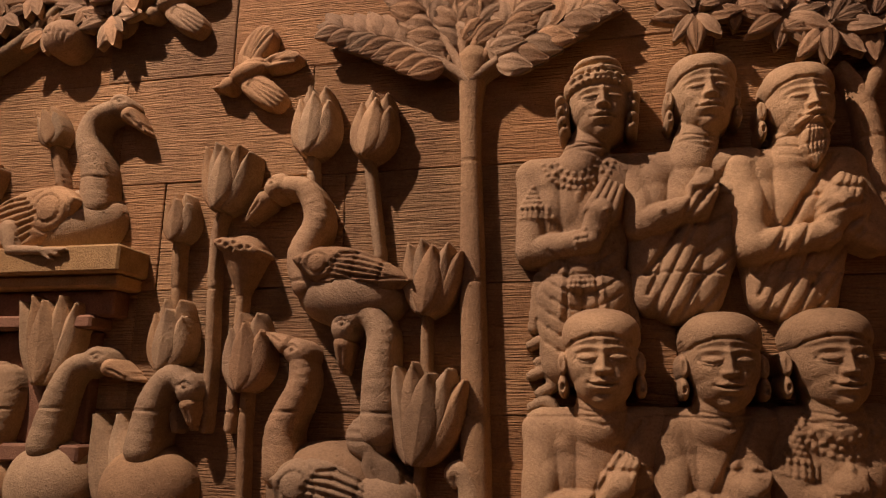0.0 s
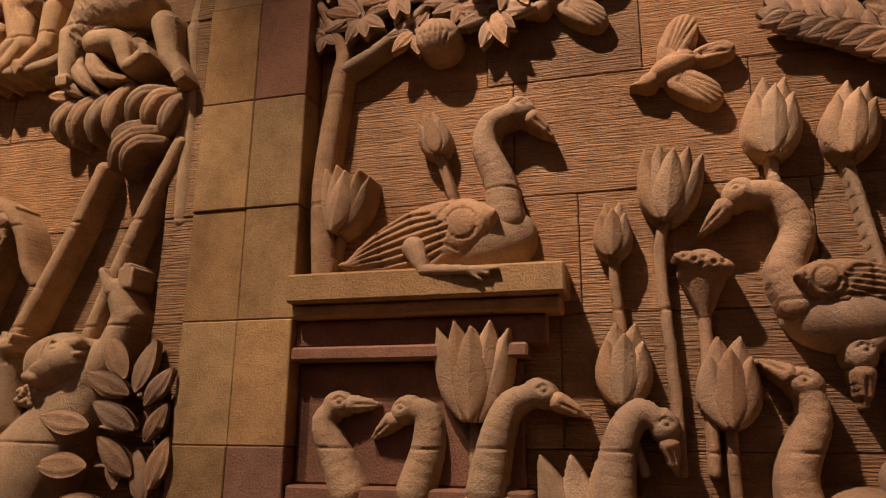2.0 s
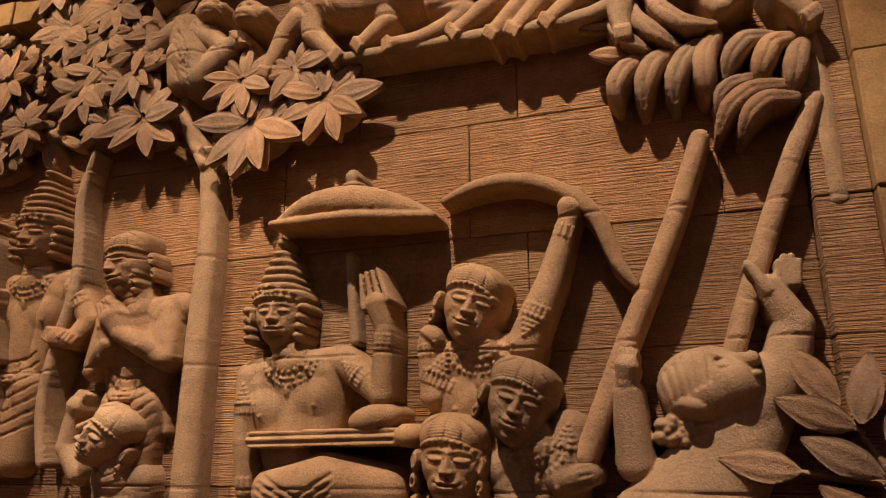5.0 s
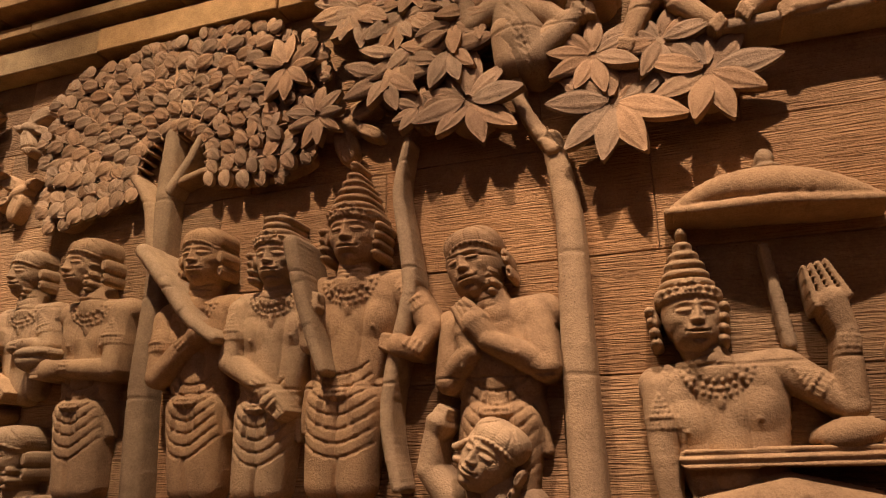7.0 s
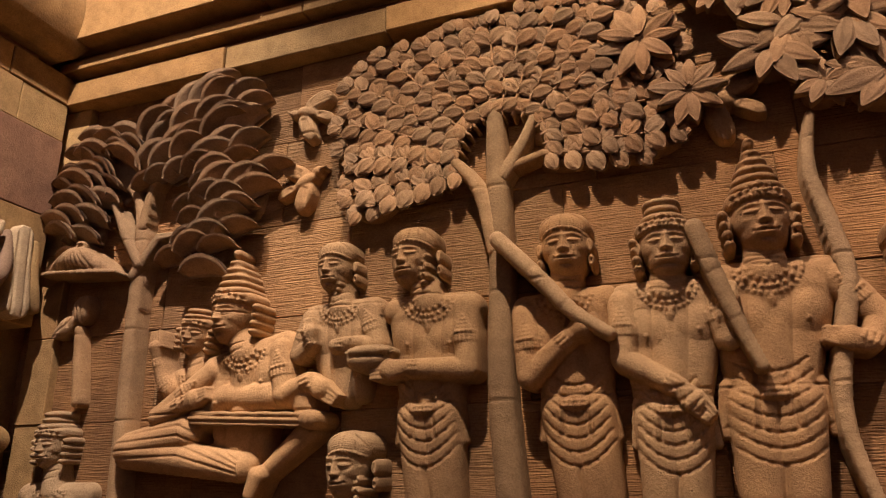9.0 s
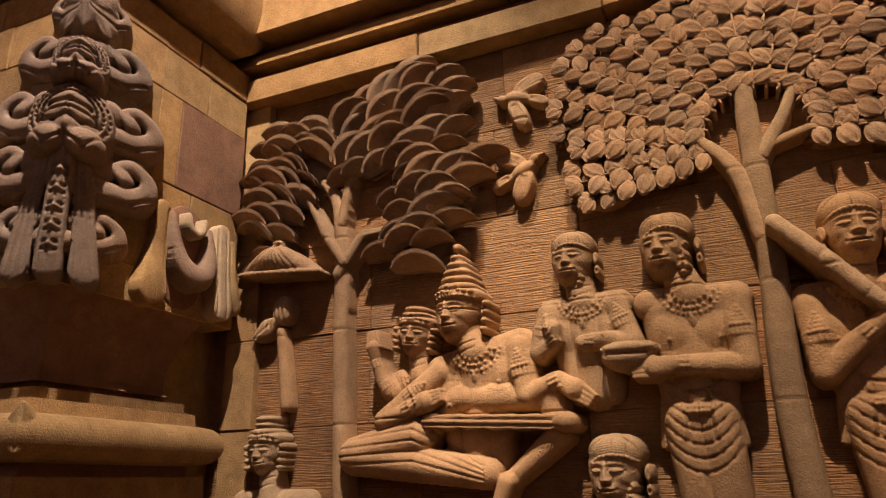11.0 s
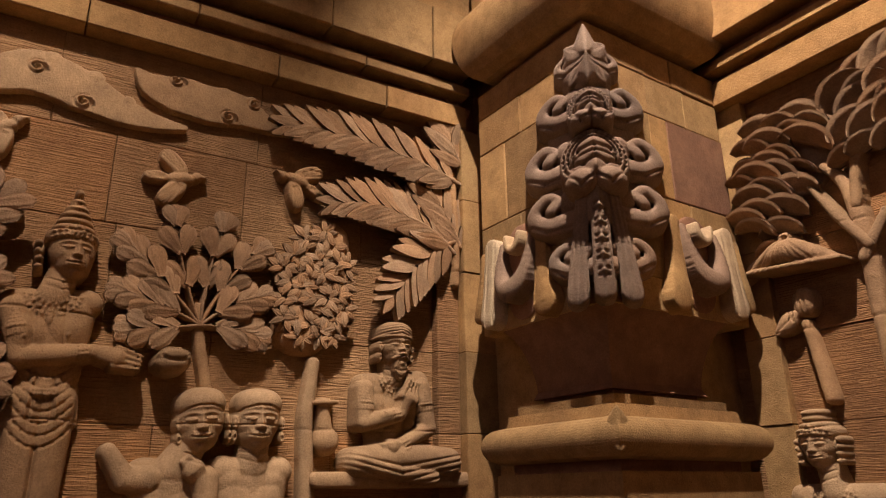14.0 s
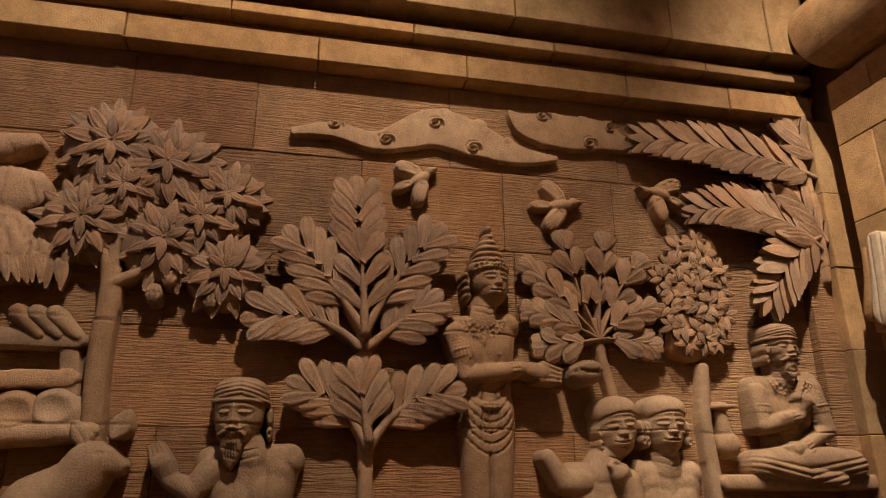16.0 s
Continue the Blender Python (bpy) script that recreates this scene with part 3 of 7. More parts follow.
def king_legs(c):
    """One knee drawn up over the bench, the other leg folded flat below it."""
    c.chain([(-6.209, 1.852), (-6.079, 1.955), (-5.8, 1.946)], [0.048, 0.046, 0.042], [0.04, 0.045, 0.06])
    c.chain([(-5.8, 1.946), (-5.78, 1.843), (-5.934, 1.72)], [0.042, 0.038, 0.026], [0.06, 0.06, 0.05])
    c.cap((-5.934, 1.72), (-5.934 - 0.02, 1.72 - 0.05), 0.028, 0.024, 0.08)
    c.chain([(-6.209, 1.852), (-6.416, 1.804), (-5.991, 1.743)], [0.062, 0.060, 0.045], [0.06, 0.065, 0.075])
    for j in range(4):
        c.line([(-6.416 - 0.05, 1.804 + 0.04 - 0.022 * j), (-6.209, 1.852 + 0.02 - 0.03 * j), (-5.991, 1.743 + 0.02 - 0.012 * j)], 0.0035, 0.006)


# panel with the swans: two rows of listeners
figure(BACK, "crowned sandstone figure with folded hands beside the palm trunk", (0.023, 2.318) , 0.098, ((-0.136, 2.155) , (0.075, 2.157) ), (-0.030, 1.890) ,
       [(((-0.136, 2.141) , (-0.148, 1.967) , (-0.008, 1.983) , (0.048, 2.110) ), (0.03, 0.05, 0.09))], turn=0.25, crown="band", skirt=((-0.035, 1.711) , 0.12))
figure(BACK, "shaven sandstone figure in a draped robe raising two fingers", (0.262, 2.324) , 0.098, ((0.095, 2.156) , (0.355, 2.154) ), (0.179, 1.860) ,
       [(((0.101, 2.155) , (0.101, 2.019) , (0.233, 2.053) , (0.250, 2.126) ), (0.03, 0.06, 0.10))], turn=0.15, crown="cap", jewels=False, drape=True)
figure(BACK, "bearded sandstone figure in a robe with joined palms", (0.467, 2.282) , 0.098, ((0.330, 2.149) , (0.552, 2.142) ), (0.423, 1.855) ,
       [(((0.330, 2.142) , (0.340, 1.957) , (0.485, 1.978) , (0.535, 2.090) ), (0.04, 0.08, 0.11)), (((0.551, 2.129) , (0.590, 1.974) , (0.536, 1.988) , (0.547, 2.090) ), (0.03, 0.06, 0.09))],
       turn=0.35, crown="cap", jewels=False, drape=True, beard=True)
figure(BACK, "smiling shaven sandstone figure seated low before the robed row", (0.008, 1.711) , 0.108, ((-0.120, 1.556) , (0.116, 1.560) ), (-0.011, 1.332) ,
       [(((-0.120, 1.550) , (-0.135, 1.395) , (0.009, 1.412) , (0.054, 1.506) ), (0.05, 0.08, 0.12))], dep=0.085, crown="cap", jewels=False, turn=0.05, drape=True)
figure(BACK, "smiling shaven sandstone figure seated between two companions", (0.257, 1.705) , 0.104, ((0.145, 1.561) , (0.331, 1.564) ), (0.227, 1.344) ,
       [(((0.144, 1.555) , (0.142, 1.406) , (0.265, 1.411) , (0.309, 1.490) ), (0.05, 0.08, 0.12))], dep=0.085, crown="cap", jewels=False, turn=0.05, drape=True)
figure(BACK, "sandstone figure with a bead collar seated at the row's end", (0.467, 1.710) , 0.104, ((0.386, 1.566) , (0.557, 1.574) ), (0.451, 1.355) ,
       [(((0.385, 1.554) , (0.370, 1.437) , (0.458, 1.429) , (0.486, 1.496) ), (0.05, 0.08, 0.1))], dep=0.085, crown="cap", turn=0.35)

# panel with the archer
figure(BACK, "seated sandstone king with a tall ringed crown and raised palm", (-3.630, 2.022) , 0.092, ((-3.719, 1.870) , (-3.459, 1.896) ), (-3.570, 1.636) ,
       [(((-3.443, 1.895) , (-3.333, 1.808) , (-3.322, 1.960) , (-3.364, 2.109) ), (0.04, 0.07, 0.09)), (((-3.718, 1.862) , (-3.718, 1.705) , (-3.709, 1.582) ), (0.04, 0.05, 0.05))],
       turn=0.45, crown="tall", dep=0.06)
figure(BACK, "sandstone archer leaning his head with one arm raised to a bow", (-3.102, 2.010) , 0.098, ((-3.188, 1.884) , (-2.980, 1.902) ), (-3.120, 1.675) ,
       [(((-2.980, 1.915) , (-2.914, 2.059) , (-2.867, 2.195) , (-2.843, 2.279) ), (0.06, 0.06, 0.07)), (((-3.174, 1.870) , (-3.202, 1.804) , (-3.217, 1.927) , (-3.195, 1.953) ), (0.05, 0.06, 0.07))],
       turn=0.45, tilt=-18, crown="hair", dep=0.07)
figure(BACK, "sandstone youth leaning on the man before him", (-2.991, 1.780) , 0.095, ((-3.041, 1.638) , (-2.873, 1.710) ), (-2.957, 1.498) ,
       [(((-2.885, 1.722) , (-2.903, 1.615) , (-2.841, 1.627) ), (0.06, 0.09, 0.1))], turn=0.45, tilt=-20, crown="hair", dep=0.10)
figure(BACK, "sandstone youth with a broad smooth face among the archers", (-3.144, 1.656) , 0.1, ((-3.229, 1.539) , (-3.043, 1.531) ), (-3.136, 1.401) , [], turn=0.3, tilt=-5, crown="hair", dep=0.10)
c = Carve(0.0034)
c.cap((-2.455, 1.810) , (-2.714, 1.456) , 0.060, 0.150, 0.04, 0.05, 0.8)
c.cap((-2.581, 1.687) , (-2.456, 1.818) , 0.075, 0.062, 0.05, 0.05, 0.9)
c.cap((-2.437, 1.832) , (-2.408, 1.929) , 0.050, 0.042, 0.055, 0.055)
c.cap((-2.408, 1.929) , (-2.445, 2.008) , 0.040, 0.032, 0.055, 0.065)
c.cap((-2.451, 2.001) , (-2.484, 2.058) , 0.016, 0.012, 0.085, 0.085)
for k in range(4):
    c.cap(((-2.428, 2.015) [0] + 0.012 * k, (-2.428, 2.015) [1]), ((-2.414, 2.077) [0] + 0.013 * k - 0.01, (-2.414, 2.077) [1] - 0.012 * abs(k - 1.5)), 0.011, 0.009, 0.075, 0.08)
c.cap((-2.749, 1.650) , (-2.754, 1.794) , 0.044, 0.036, 0.06, 0.085)
carve_hand(c, (-2.756, 1.817) , (-2.744, 1.884) , 0.08, 0.11, 0.3)
c.cap((-2.585, 1.746) , (-2.538, 1.672) , 0.055, 0.06, 0.05, 0.05)
c.ell((-2.597, 1.806) , 0.098, 0.083, 0.07, 0.085, 12, 2.2)
c.ell((-2.547, 1.812) , 0.060, 0.066, 0.08, 0.075, 30)
c.cap((-2.537, 1.853) , (-2.504, 1.854) , 0.012, 0.017, 0.12, 0.12)
c.ell((-2.502, 1.822) , 0.020, 0.014, 0.10, 0.035, 20)
c.ell((-2.511, 1.797) , 0.022, 0.014, 0.10, 0.035, 10)
c.ell((-2.544, 1.772) , 0.034, 0.026, 0.09, 0.045)
c.bump((-2.561, 1.845) , 0.022, 0.015, -0.010)
c.bump((-2.561, 1.843) , 0.016, 0.010, 0.012)
c.bump((-2.574, 1.863) , 0.028, 0.008, 0.008, -30)
c.ell((-2.625, 1.761) , 0.030, 0.018, 0.13, 0.03, -20)
for k in range(7):
    c.line([((-2.672, 1.762) [0] + 0.014 * k, (-2.672, 1.762) [1] + 0.008 * k), ((-2.691, 1.823) [0] + 0.017 * k, (-2.691, 1.823) [1] + 0.012 * k), ((-2.663, 1.877) [0] + 0.017 * k, (-2.663, 1.877) [1] + 0.006 * k)], 0.0045, 0.009)
for k in range(14):
    a = k * 2.4
    c.ell(((-2.659, 1.717) [0] + 0.042 * math.cos(a) * (0.3 + 0.05 * k), (-2.659, 1.717) [1] + 0.034 * math.sin(a) * (0.3 + 0.05 * k)), 0.020, 0.018, 0.06, 0.055)
carved(BACK, c, "carved_figure", "curly-haired sandstone spearman in profile looking up with raised arms", "figure carving")
figure(BACK, "sandstone man bowing his head with palms pressed together", (-4.150, 2.202) , 0.098, ((-4.219, 2.045) , (-3.978, 2.069) ), (-4.094, 1.831) ,
       [(((-3.993, 2.056) , (-3.969, 1.925) , (-4.105, 1.994) , (-4.174, 2.085) ), (0.04, 0.08, 0.11)), (((-4.206, 2.030) , (-4.222, 1.904) , (-4.155, 1.970) , (-4.168, 2.070) ), (0.04, 0.06, 0.09))],
       turn=-0.5, tilt=12, crown="curls", jewels=False, skirt=((-4.107, 1.629) , 0.11))
figure(BACK, "kneeling sandstone figure looking up with a hand raised", (-4.111, 1.716) , 0.09, ((-4.147, 1.604) , (-4.035, 1.605) ), (-4.123, 1.463) ,
       [(((-4.222, 1.629) , (-4.271, 1.692) , (-4.259, 1.770) , (-4.227, 1.836) ), (0.06, 0.07, 0.08))], turn=-0.7, tilt=-30, crown="hair", dep=0.09, jewels=False)

# panel with the princes
figure(BACK, "tall crowned sandstone prince holding a bow at his side", (-4.495, 2.321) , 0.098, ((-4.629, 2.171) , (-4.370, 2.171) ), (-4.524, 1.894) ,
       [(((-4.348, 2.155) , (-4.271, 2.050) , (-4.305, 1.986) , (-4.395, 2.013) ), (0.04, 0.05, 0.08))], turn=0.15, crown="tall", skirt=((-4.534, 1.664) , 0.13), dep=0.06)
figure(BACK, "crowned sandstone prince resting a hand beside his club", (-4.732, 2.275) , 0.09, ((-4.851, 2.148) , (-4.625, 2.155) ), (-4.760, 1.865) ,
       [(((-4.859, 2.134) , (-4.865, 1.985) , (-4.735, 1.905) , (-4.671, 1.834) ), (0.05, 0.08, 0.1)), (((-4.626, 2.141) , (-4.608, 2.023) , (-4.607, 2.080) , (-4.591, 2.152) ), (0.05, 0.08, 0.1))],
       turn=0.1, crown="bun", skirt=((-4.770, 1.654) , 0.1), dep=0.07)
figure(BACK, "sandstone prince with a jewelled cap holding a club", (-4.994, 2.308) , 0.092, ((-5.119, 2.143) , (-4.902, 2.153) ), (-4.996, 1.891) ,
       [(((-5.119, 2.127) , (-5.112, 1.956) , (-4.992, 2.054) , (-4.922, 2.093) ), (0.05, 0.08, 0.1))], turn=0.1, crown="hair", skirt=((-4.978, 1.655) , 0.1), dep=0.06)
figure(BACK, "sandstone woman with hair ornaments carrying a shallow bowl", (-5.447, 2.329) , 0.092, ((-5.510, 2.179) , (-5.290, 2.175) ), (-5.413, 1.896) ,
       [(((-5.291, 2.167) , (-5.283, 1.990) , (-5.456, 2.001) , (-5.562, 1.991) ), (0.05, 0.08, 0.1))], turn=-0.6, crown="curls", skirt=((-5.398, 1.658) , 0.1), dep=0.06)
figure(BACK, "sandstone woman holding a small vessel before her breast", (-5.713, 2.333) , 0.082, ((-5.795, 2.188) , (-5.593, 2.196) ), (-5.680, 1.957) ,
       [(((-5.795, 2.179) , (-5.828, 2.068) , (-5.771, 2.098) , (-5.784, 2.169) ), (0.04, 0.06, 0.08)), (((-5.603, 2.188) , (-5.563, 2.082) , (-5.694, 2.084) ), (0.04, 0.06, 0.08))], turn=-0.35, crown="curls", dep=0.045)
figure(BACK, "seated sandstone king with a ringed crown turned to his child", (-6.070, 2.213) , 0.095, ((-6.146, 2.045) , (-5.890, 2.107) ), (-6.026, 1.791) ,
       [(((-5.889, 2.089) , (-5.860, 1.950) , (-5.766, 1.987) , (-5.678, 1.924) ), (0.05, 0.08, 0.09)), (((-6.134, 2.035) , (-6.314, 1.903) , (-6.208, 1.933) , (-6.116, 1.964) ), (0.05, 0.08, 0.1))],
       turn=-0.6, crown="tall", dep=0.06, low=king_legs)
figure(BACK, "small crowned sandstone figure close beside the seated king", (-6.225, 2.166) , 0.074, ((-6.286, 2.027) , (-6.132, 2.017) ), (-6.200, 1.863) ,
       [(((-6.304, 1.991) , (-6.331, 2.029) , (-6.351, 2.086) , (-6.364, 2.182) ), (0.05, 0.06, 0.07))], turn=0.1, tilt=-8, crown="band", dep=0.04)
figure(BACK, "sandstone attendant with long curls kneeling below the women", (-5.636, 1.742) , 0.092, ((-5.728, 1.586) , (-5.521, 1.587) ), (-5.617, 1.404) , [], turn=-0.55, crown="curls", dep=0.07)
figure(BACK, "small sandstone figure with a tall cap by the parasol", (-6.772, 1.832) , 0.08, ((-6.870, 1.673) , (-6.626, 1.671) ), (-6.751, 1.487) , [], turn=-0.05, crown="bun", dep=0.04)

# the west wall
figure(LEFT, "bearded sandstone hermit sitting cross-legged with one hand raised", (0.601, 2.205) , 0.082, ((0.497, 2.065) , (0.713, 2.089) ), (0.600, 1.875) ,
       [(((0.487, 2.045) , (0.479, 1.929) , (0.610, 1.963) , (0.655, 2.075) ), (0.05, 0.08, 0.1)), (((0.713, 2.068) , (0.736, 1.918) , (0.611, 1.856) , (0.546, 1.846) ), (0.05, 0.07, 0.09))],
       turn=0.05, crown="turban", beard=True, dep=0.06, low=lower_legs((0.611, 1.818) , (0.462, 1.798) , (0.818, 1.801) , 0.055, 0.06))
figure(LEFT, "sandstone disciple with closed eyes listening", (0.115, 1.925) , 0.098, ((0.021, 1.769) , (0.199, 1.770) ), (0.124, 1.565) , [], turn=-0.15, crown="cap", dep=0.05, jewels=False)
figure(LEFT, "sandstone disciple turning his head with hands lifted", (-0.060, 1.918) , 0.098, ((-0.205, 1.761) , (-0.053, 1.753) ), (-0.083, 1.574) ,
       [(((-0.196, 1.745) , (-0.257, 1.745) , (-0.311, 1.822) ), (0.05, 0.06, 0.07)), (((-0.036, 1.745) , (-0.031, 1.697) , (-0.052, 1.745) , (-0.099, 1.801) ), (0.06, 0.08, 0.09))], turn=-0.3, tilt=6, crown="cap", dep=0.05, jewels=False)
figure(LEFT, "slender crowned sandstone princess offering a bowl", (-0.484, 2.393) , 0.088, ((-0.605, 2.231) , (-0.419, 2.249) ), (-0.496, 1.986) ,
       [(((-0.605, 2.212) , (-0.569, 2.074) , (-0.386, 2.098) , (-0.259, 2.074) ), (0.05, 0.07, 0.09))], turn=0.55, crown="tall", skirt=((-0.495, 1.703) , 0.09), dep=0.055)
figure(LEFT, "bearded sandstone man in a wound head cloth", (-1.263, 1.937) , 0.1, ((-1.330, 1.800) , (-1.115, 1.809) ), (-1.210, 1.587) ,
       [(((-1.321, 1.784) , (-1.376, 1.723) , (-1.440, 1.753) , (-1.489, 1.846) ), (0.05, 0.06, 0.07))], turn=-0.45, crown="turban", beard=True, dep=0.055, jewels=False)

# ---- swans ----


def swan(face, label, head, beak, neck, body=None, wing=None, s=1.0, dep=0.04, feet=None, tail=None):
    """A carved swan: head, beak tip, the neck's points down to the breast, body centre with half sizes and turn."""
    p, ru, rv, rot = body
    thing = empty("carved_swan", face, p[0], p[1] - rv, label, "swan carving", "swans of the lotus pond")
    c = Carve(0.004)
    c.ell(p, ru, rv, 0.01, dep + 0.060, rot, 2.1)
    if tail:
        c.leaf(p, tail, rv * 0.7, 0.04, 0.03, 0.03, 0)
    carved(face, c, "body", parent=thing)
    c = Carve(0.004)
    n = len(neck)
    pts = [head] + list(neck)
    c.chain(pts, [0.025 * s + 0.022 * s * i / n for i in range(n + 1)], [dep + 0.012 - 0.005 * i / n for i in range(n + 1)])
    c.ell(head, 0.042 * s, 0.034 * s, dep + 0.004, 0.040 * s, math.degrees(math.atan2(beak[1] - head[1], beak[0] - head[0])))
    eye = (head[0] * 0.90 + beak[0] * 0.10, head[1] + 0.008)
    c.bump(eye, 0.016 * s, 0.012 * s, -0.009)
    c.bump(eye, 0.009 * s, 0.007 * s, 0.011)
    c.line([(eye[0] - 0.018 * s, eye[1]), (eye[0], eye[1] + 0.010 * s), (eye[0] + 0.018 * s, eye[1])], 0.0025, 0.005)
    carved(face, c, "neck", parent=thing)
    c = Carve(0.0035, joints=False)
    at = (0.6 * head[0] + 0.4 * beak[0], 0.6 * head[1] + 0.4 * beak[1])
    c.cap(at, (0.25 * head[0] + 0.75 * beak[0], 0.25 * head[1] + 0.75 * beak[1]), 0.024 * s, 0.015 * s, dep + 0.014, dep + 0.010)
    c.cap((0.4 * head[0] + 0.6 * beak[0], 0.4 * head[1] + 0.6 * beak[1]), beak, 0.017 * s, 0.006 * s, dep + 0.010, dep + 0.008)
    c.line([(0.5 * head[0] + 0.5 * beak[0], 0.5 * head[1] + 0.5 * beak[1]), beak], 0.003, 0.007)
    carved(face, c, "beak", parent=thing)
    if wing:
        root, tip, w = wing
        c = Carve(0.0036)
        du, dv = tip[0] - root[0], tip[1] - root[1]
        g = math.hypot(du, dv)
        c.leaf((root[0] - 0.12 * du, root[1] - 0.12 * dv), tip, w, dep + 0.050, dep + 0.03, 0.035, 0)
        c.ell((root[0] + 0.12 * du, root[1] + 0.12 * dv), w * 0.85, w * 0.85, dep + 0.045, 0.04)

        def on(t, o):
            return (root[0] + t * du - dv / g * o, root[1] + t * dv + du / g * o)

        for k in range(-3, 4):
            o = w * 0.26 * k
            c.line([on(0.22 + 0.03 * abs(k), o * 0.8), on(0.45, o), on(0.7, o * 0.8), on(0.95, o * 0.25)], 0.0042, 0.013)
        for r in (0.45, 0.75):
            c.line([(on(0.12, 0)[0] + w * r * math.cos(t), on(0.12, 0)[1] + w * r * math.sin(t)) for t in np.linspace(0, 6.3, 18)], 0.0035, 0.004)
        carved(face, c, "wing", parent=thing)
    if feet:
        c = Carve(0.0036, joints=False)
        c.cap((feet[0][0] - 0.03, feet[0][1] + 0.06), feet[0], 0.032 * s, 0.016 * s, dep + 0.06, dep + 0.08)
        c.cap(feet[0], feet[1], 0.016 * s, 0.012 * s, dep + 0.08, dep + 0.10)
        for k in (-1, 0, 1):
            c.cap(feet[1], (feet[1][0] + (0.055 + 0.02 * k) * s, feet[1][1] - 0.012 + 0.012 * k), 0.009 * s, 0.006 * s, dep + 0.10, dep + 0.10)
        carved(face, c, "foot", parent=thing)
    return thing


swan(BACK, "sandstone swan resting on the stone ledge with folded wings", (-1.298, 2.429) , (-1.222, 2.353) , [(-1.375, 2.399) , (-1.392, 2.332) , (-1.357, 2.240) , (-1.343, 2.138) ],
     ((-1.424, 2.089) , 0.155, 0.105, 8), ((-1.396, 2.129) , (-1.766, 2.030) , 0.085), feet=((-1.532, 2.003) , (-1.424, 1.995) ), tail=(-1.759, 2.019) )
swan(BACK, "sandstone swan with a curved neck swimming among lotus stems", (-0.803, 2.163) , (-0.889, 2.078) , [(-0.723, 2.151) , (-0.688, 2.066) , (-0.721, 1.979) , (-0.701, 1.907) ],
     ((-0.596, 1.876) , 0.145, 0.085, -5), ((-0.689, 1.949) , (-0.425, 1.900) , 0.055))
swan(BACK, "sandstone swan lifting its beak from the pond", (-0.713, 1.732) , (-0.799, 1.781) , [(-0.701, 1.657) , (-0.745, 1.550) , (-0.739, 1.459) ], ((-0.637, 1.412) , 0.155, 0.115, 0), ((-0.709, 1.435) , (-0.472, 1.381) , 0.07), dep=0.055)
swan(BACK, "sandstone swan bending its slender neck down", (-0.599, 1.793) , (-0.601, 1.684) , [(-0.550, 1.831) , (-0.506, 1.778) , (-0.507, 1.684) , (-0.505, 1.555) ], ((-0.512, 1.380) , 0.09, 0.11, 90), None, dep=0.05)
swan(BACK, "sandstone swan touching beaks with its mate", (-1.766, 1.692) , (-1.664, 1.692) , [(-1.801, 1.649) , (-1.773, 1.579) , (-1.733, 1.492) ], ((-1.720, 1.384) , 0.1, 0.1, 0))
swan(BACK, "sandstone swan facing its mate before the ledge", (-1.591, 1.678) , (-1.676, 1.611) , [(-1.540, 1.668) , (-1.536, 1.594) , (-1.564, 1.496) ], ((-1.580, 1.390) , 0.1, 0.1, 0))
swan(BACK, "sandstone swan stretching its beak below the ledge", (-1.266, 1.715) , (-1.165, 1.664) , [(-1.333, 1.692) , (-1.368, 1.619) , (-1.393, 1.501) ], ((-1.387, 1.398) , 0.13, 0.12, 0), dep=0.055)
swan(BACK, "sandstone swan tucking its head between the lotus stems", (-1.000, 1.643) , (-0.981, 1.544) , [(-1.050, 1.672) , (-1.095, 1.609) , (-1.112, 1.497) ], ((-1.112, 1.389) , 0.13, 0.12, 0), dep=0.055)

# ---- birds ----


def bird(face, p, ang, s, label):
    """A small flying bird, its body turned by ang."""
    c = Carve(0.004)

    def q(x, y):
        a = radians(ang)
        return (p[0] + s * (x * math.cos(a) - y * math.sin(a)), p[1] + s * (x * math.sin(a) + y * math.cos(a)))

    c.ell(q(0, 0), 0.11 * s, 0.055 * s, 0.03, 0.065 * s, ang)
    c.ell(q(0.12, 0.02), 0.045 * s, 0.04 * s, 0.03, 0.045 * s, ang)
    c.cap(q(0.15, 0.02), q(0.20, 0.005), 0.018 * s, 0.005 * s, 0.04, 0.04)
    for tip, root, fat in ((q(-0.10, 0.22), q(0.05, 0.01), 0.26), (q(-0.15, -0.18), q(0.04, -0.01), 0.28), (q(-0.25, 0.03), q(-0.06, 0), 0.22)):
        du, dv = tip[0] - root[0], tip[1] - root[1]
        g = math.hypot(du, dv)
        c.ell((root[0] + 0.55 * du, root[1] + 0.55 * dv), 0.5 * g, fat * g, 0.035, 0.022, math.degrees(math.atan2(dv, du)), 2.4)
        for k in (-1.5, -0.5, 0.5, 1.5):
            o = 0.36 * fat * k
            c.line([(root[0] + 0.30 * du - 0.5 * o * dv, root[1] + 0.30 * dv + 0.5 * o * du), (tip[0] - o * dv, tip[1] + o * du)], 0.003, 0.008)
    return carved(face, c, "carved_bird", label, "bird carving", group="carved birds in the sky")


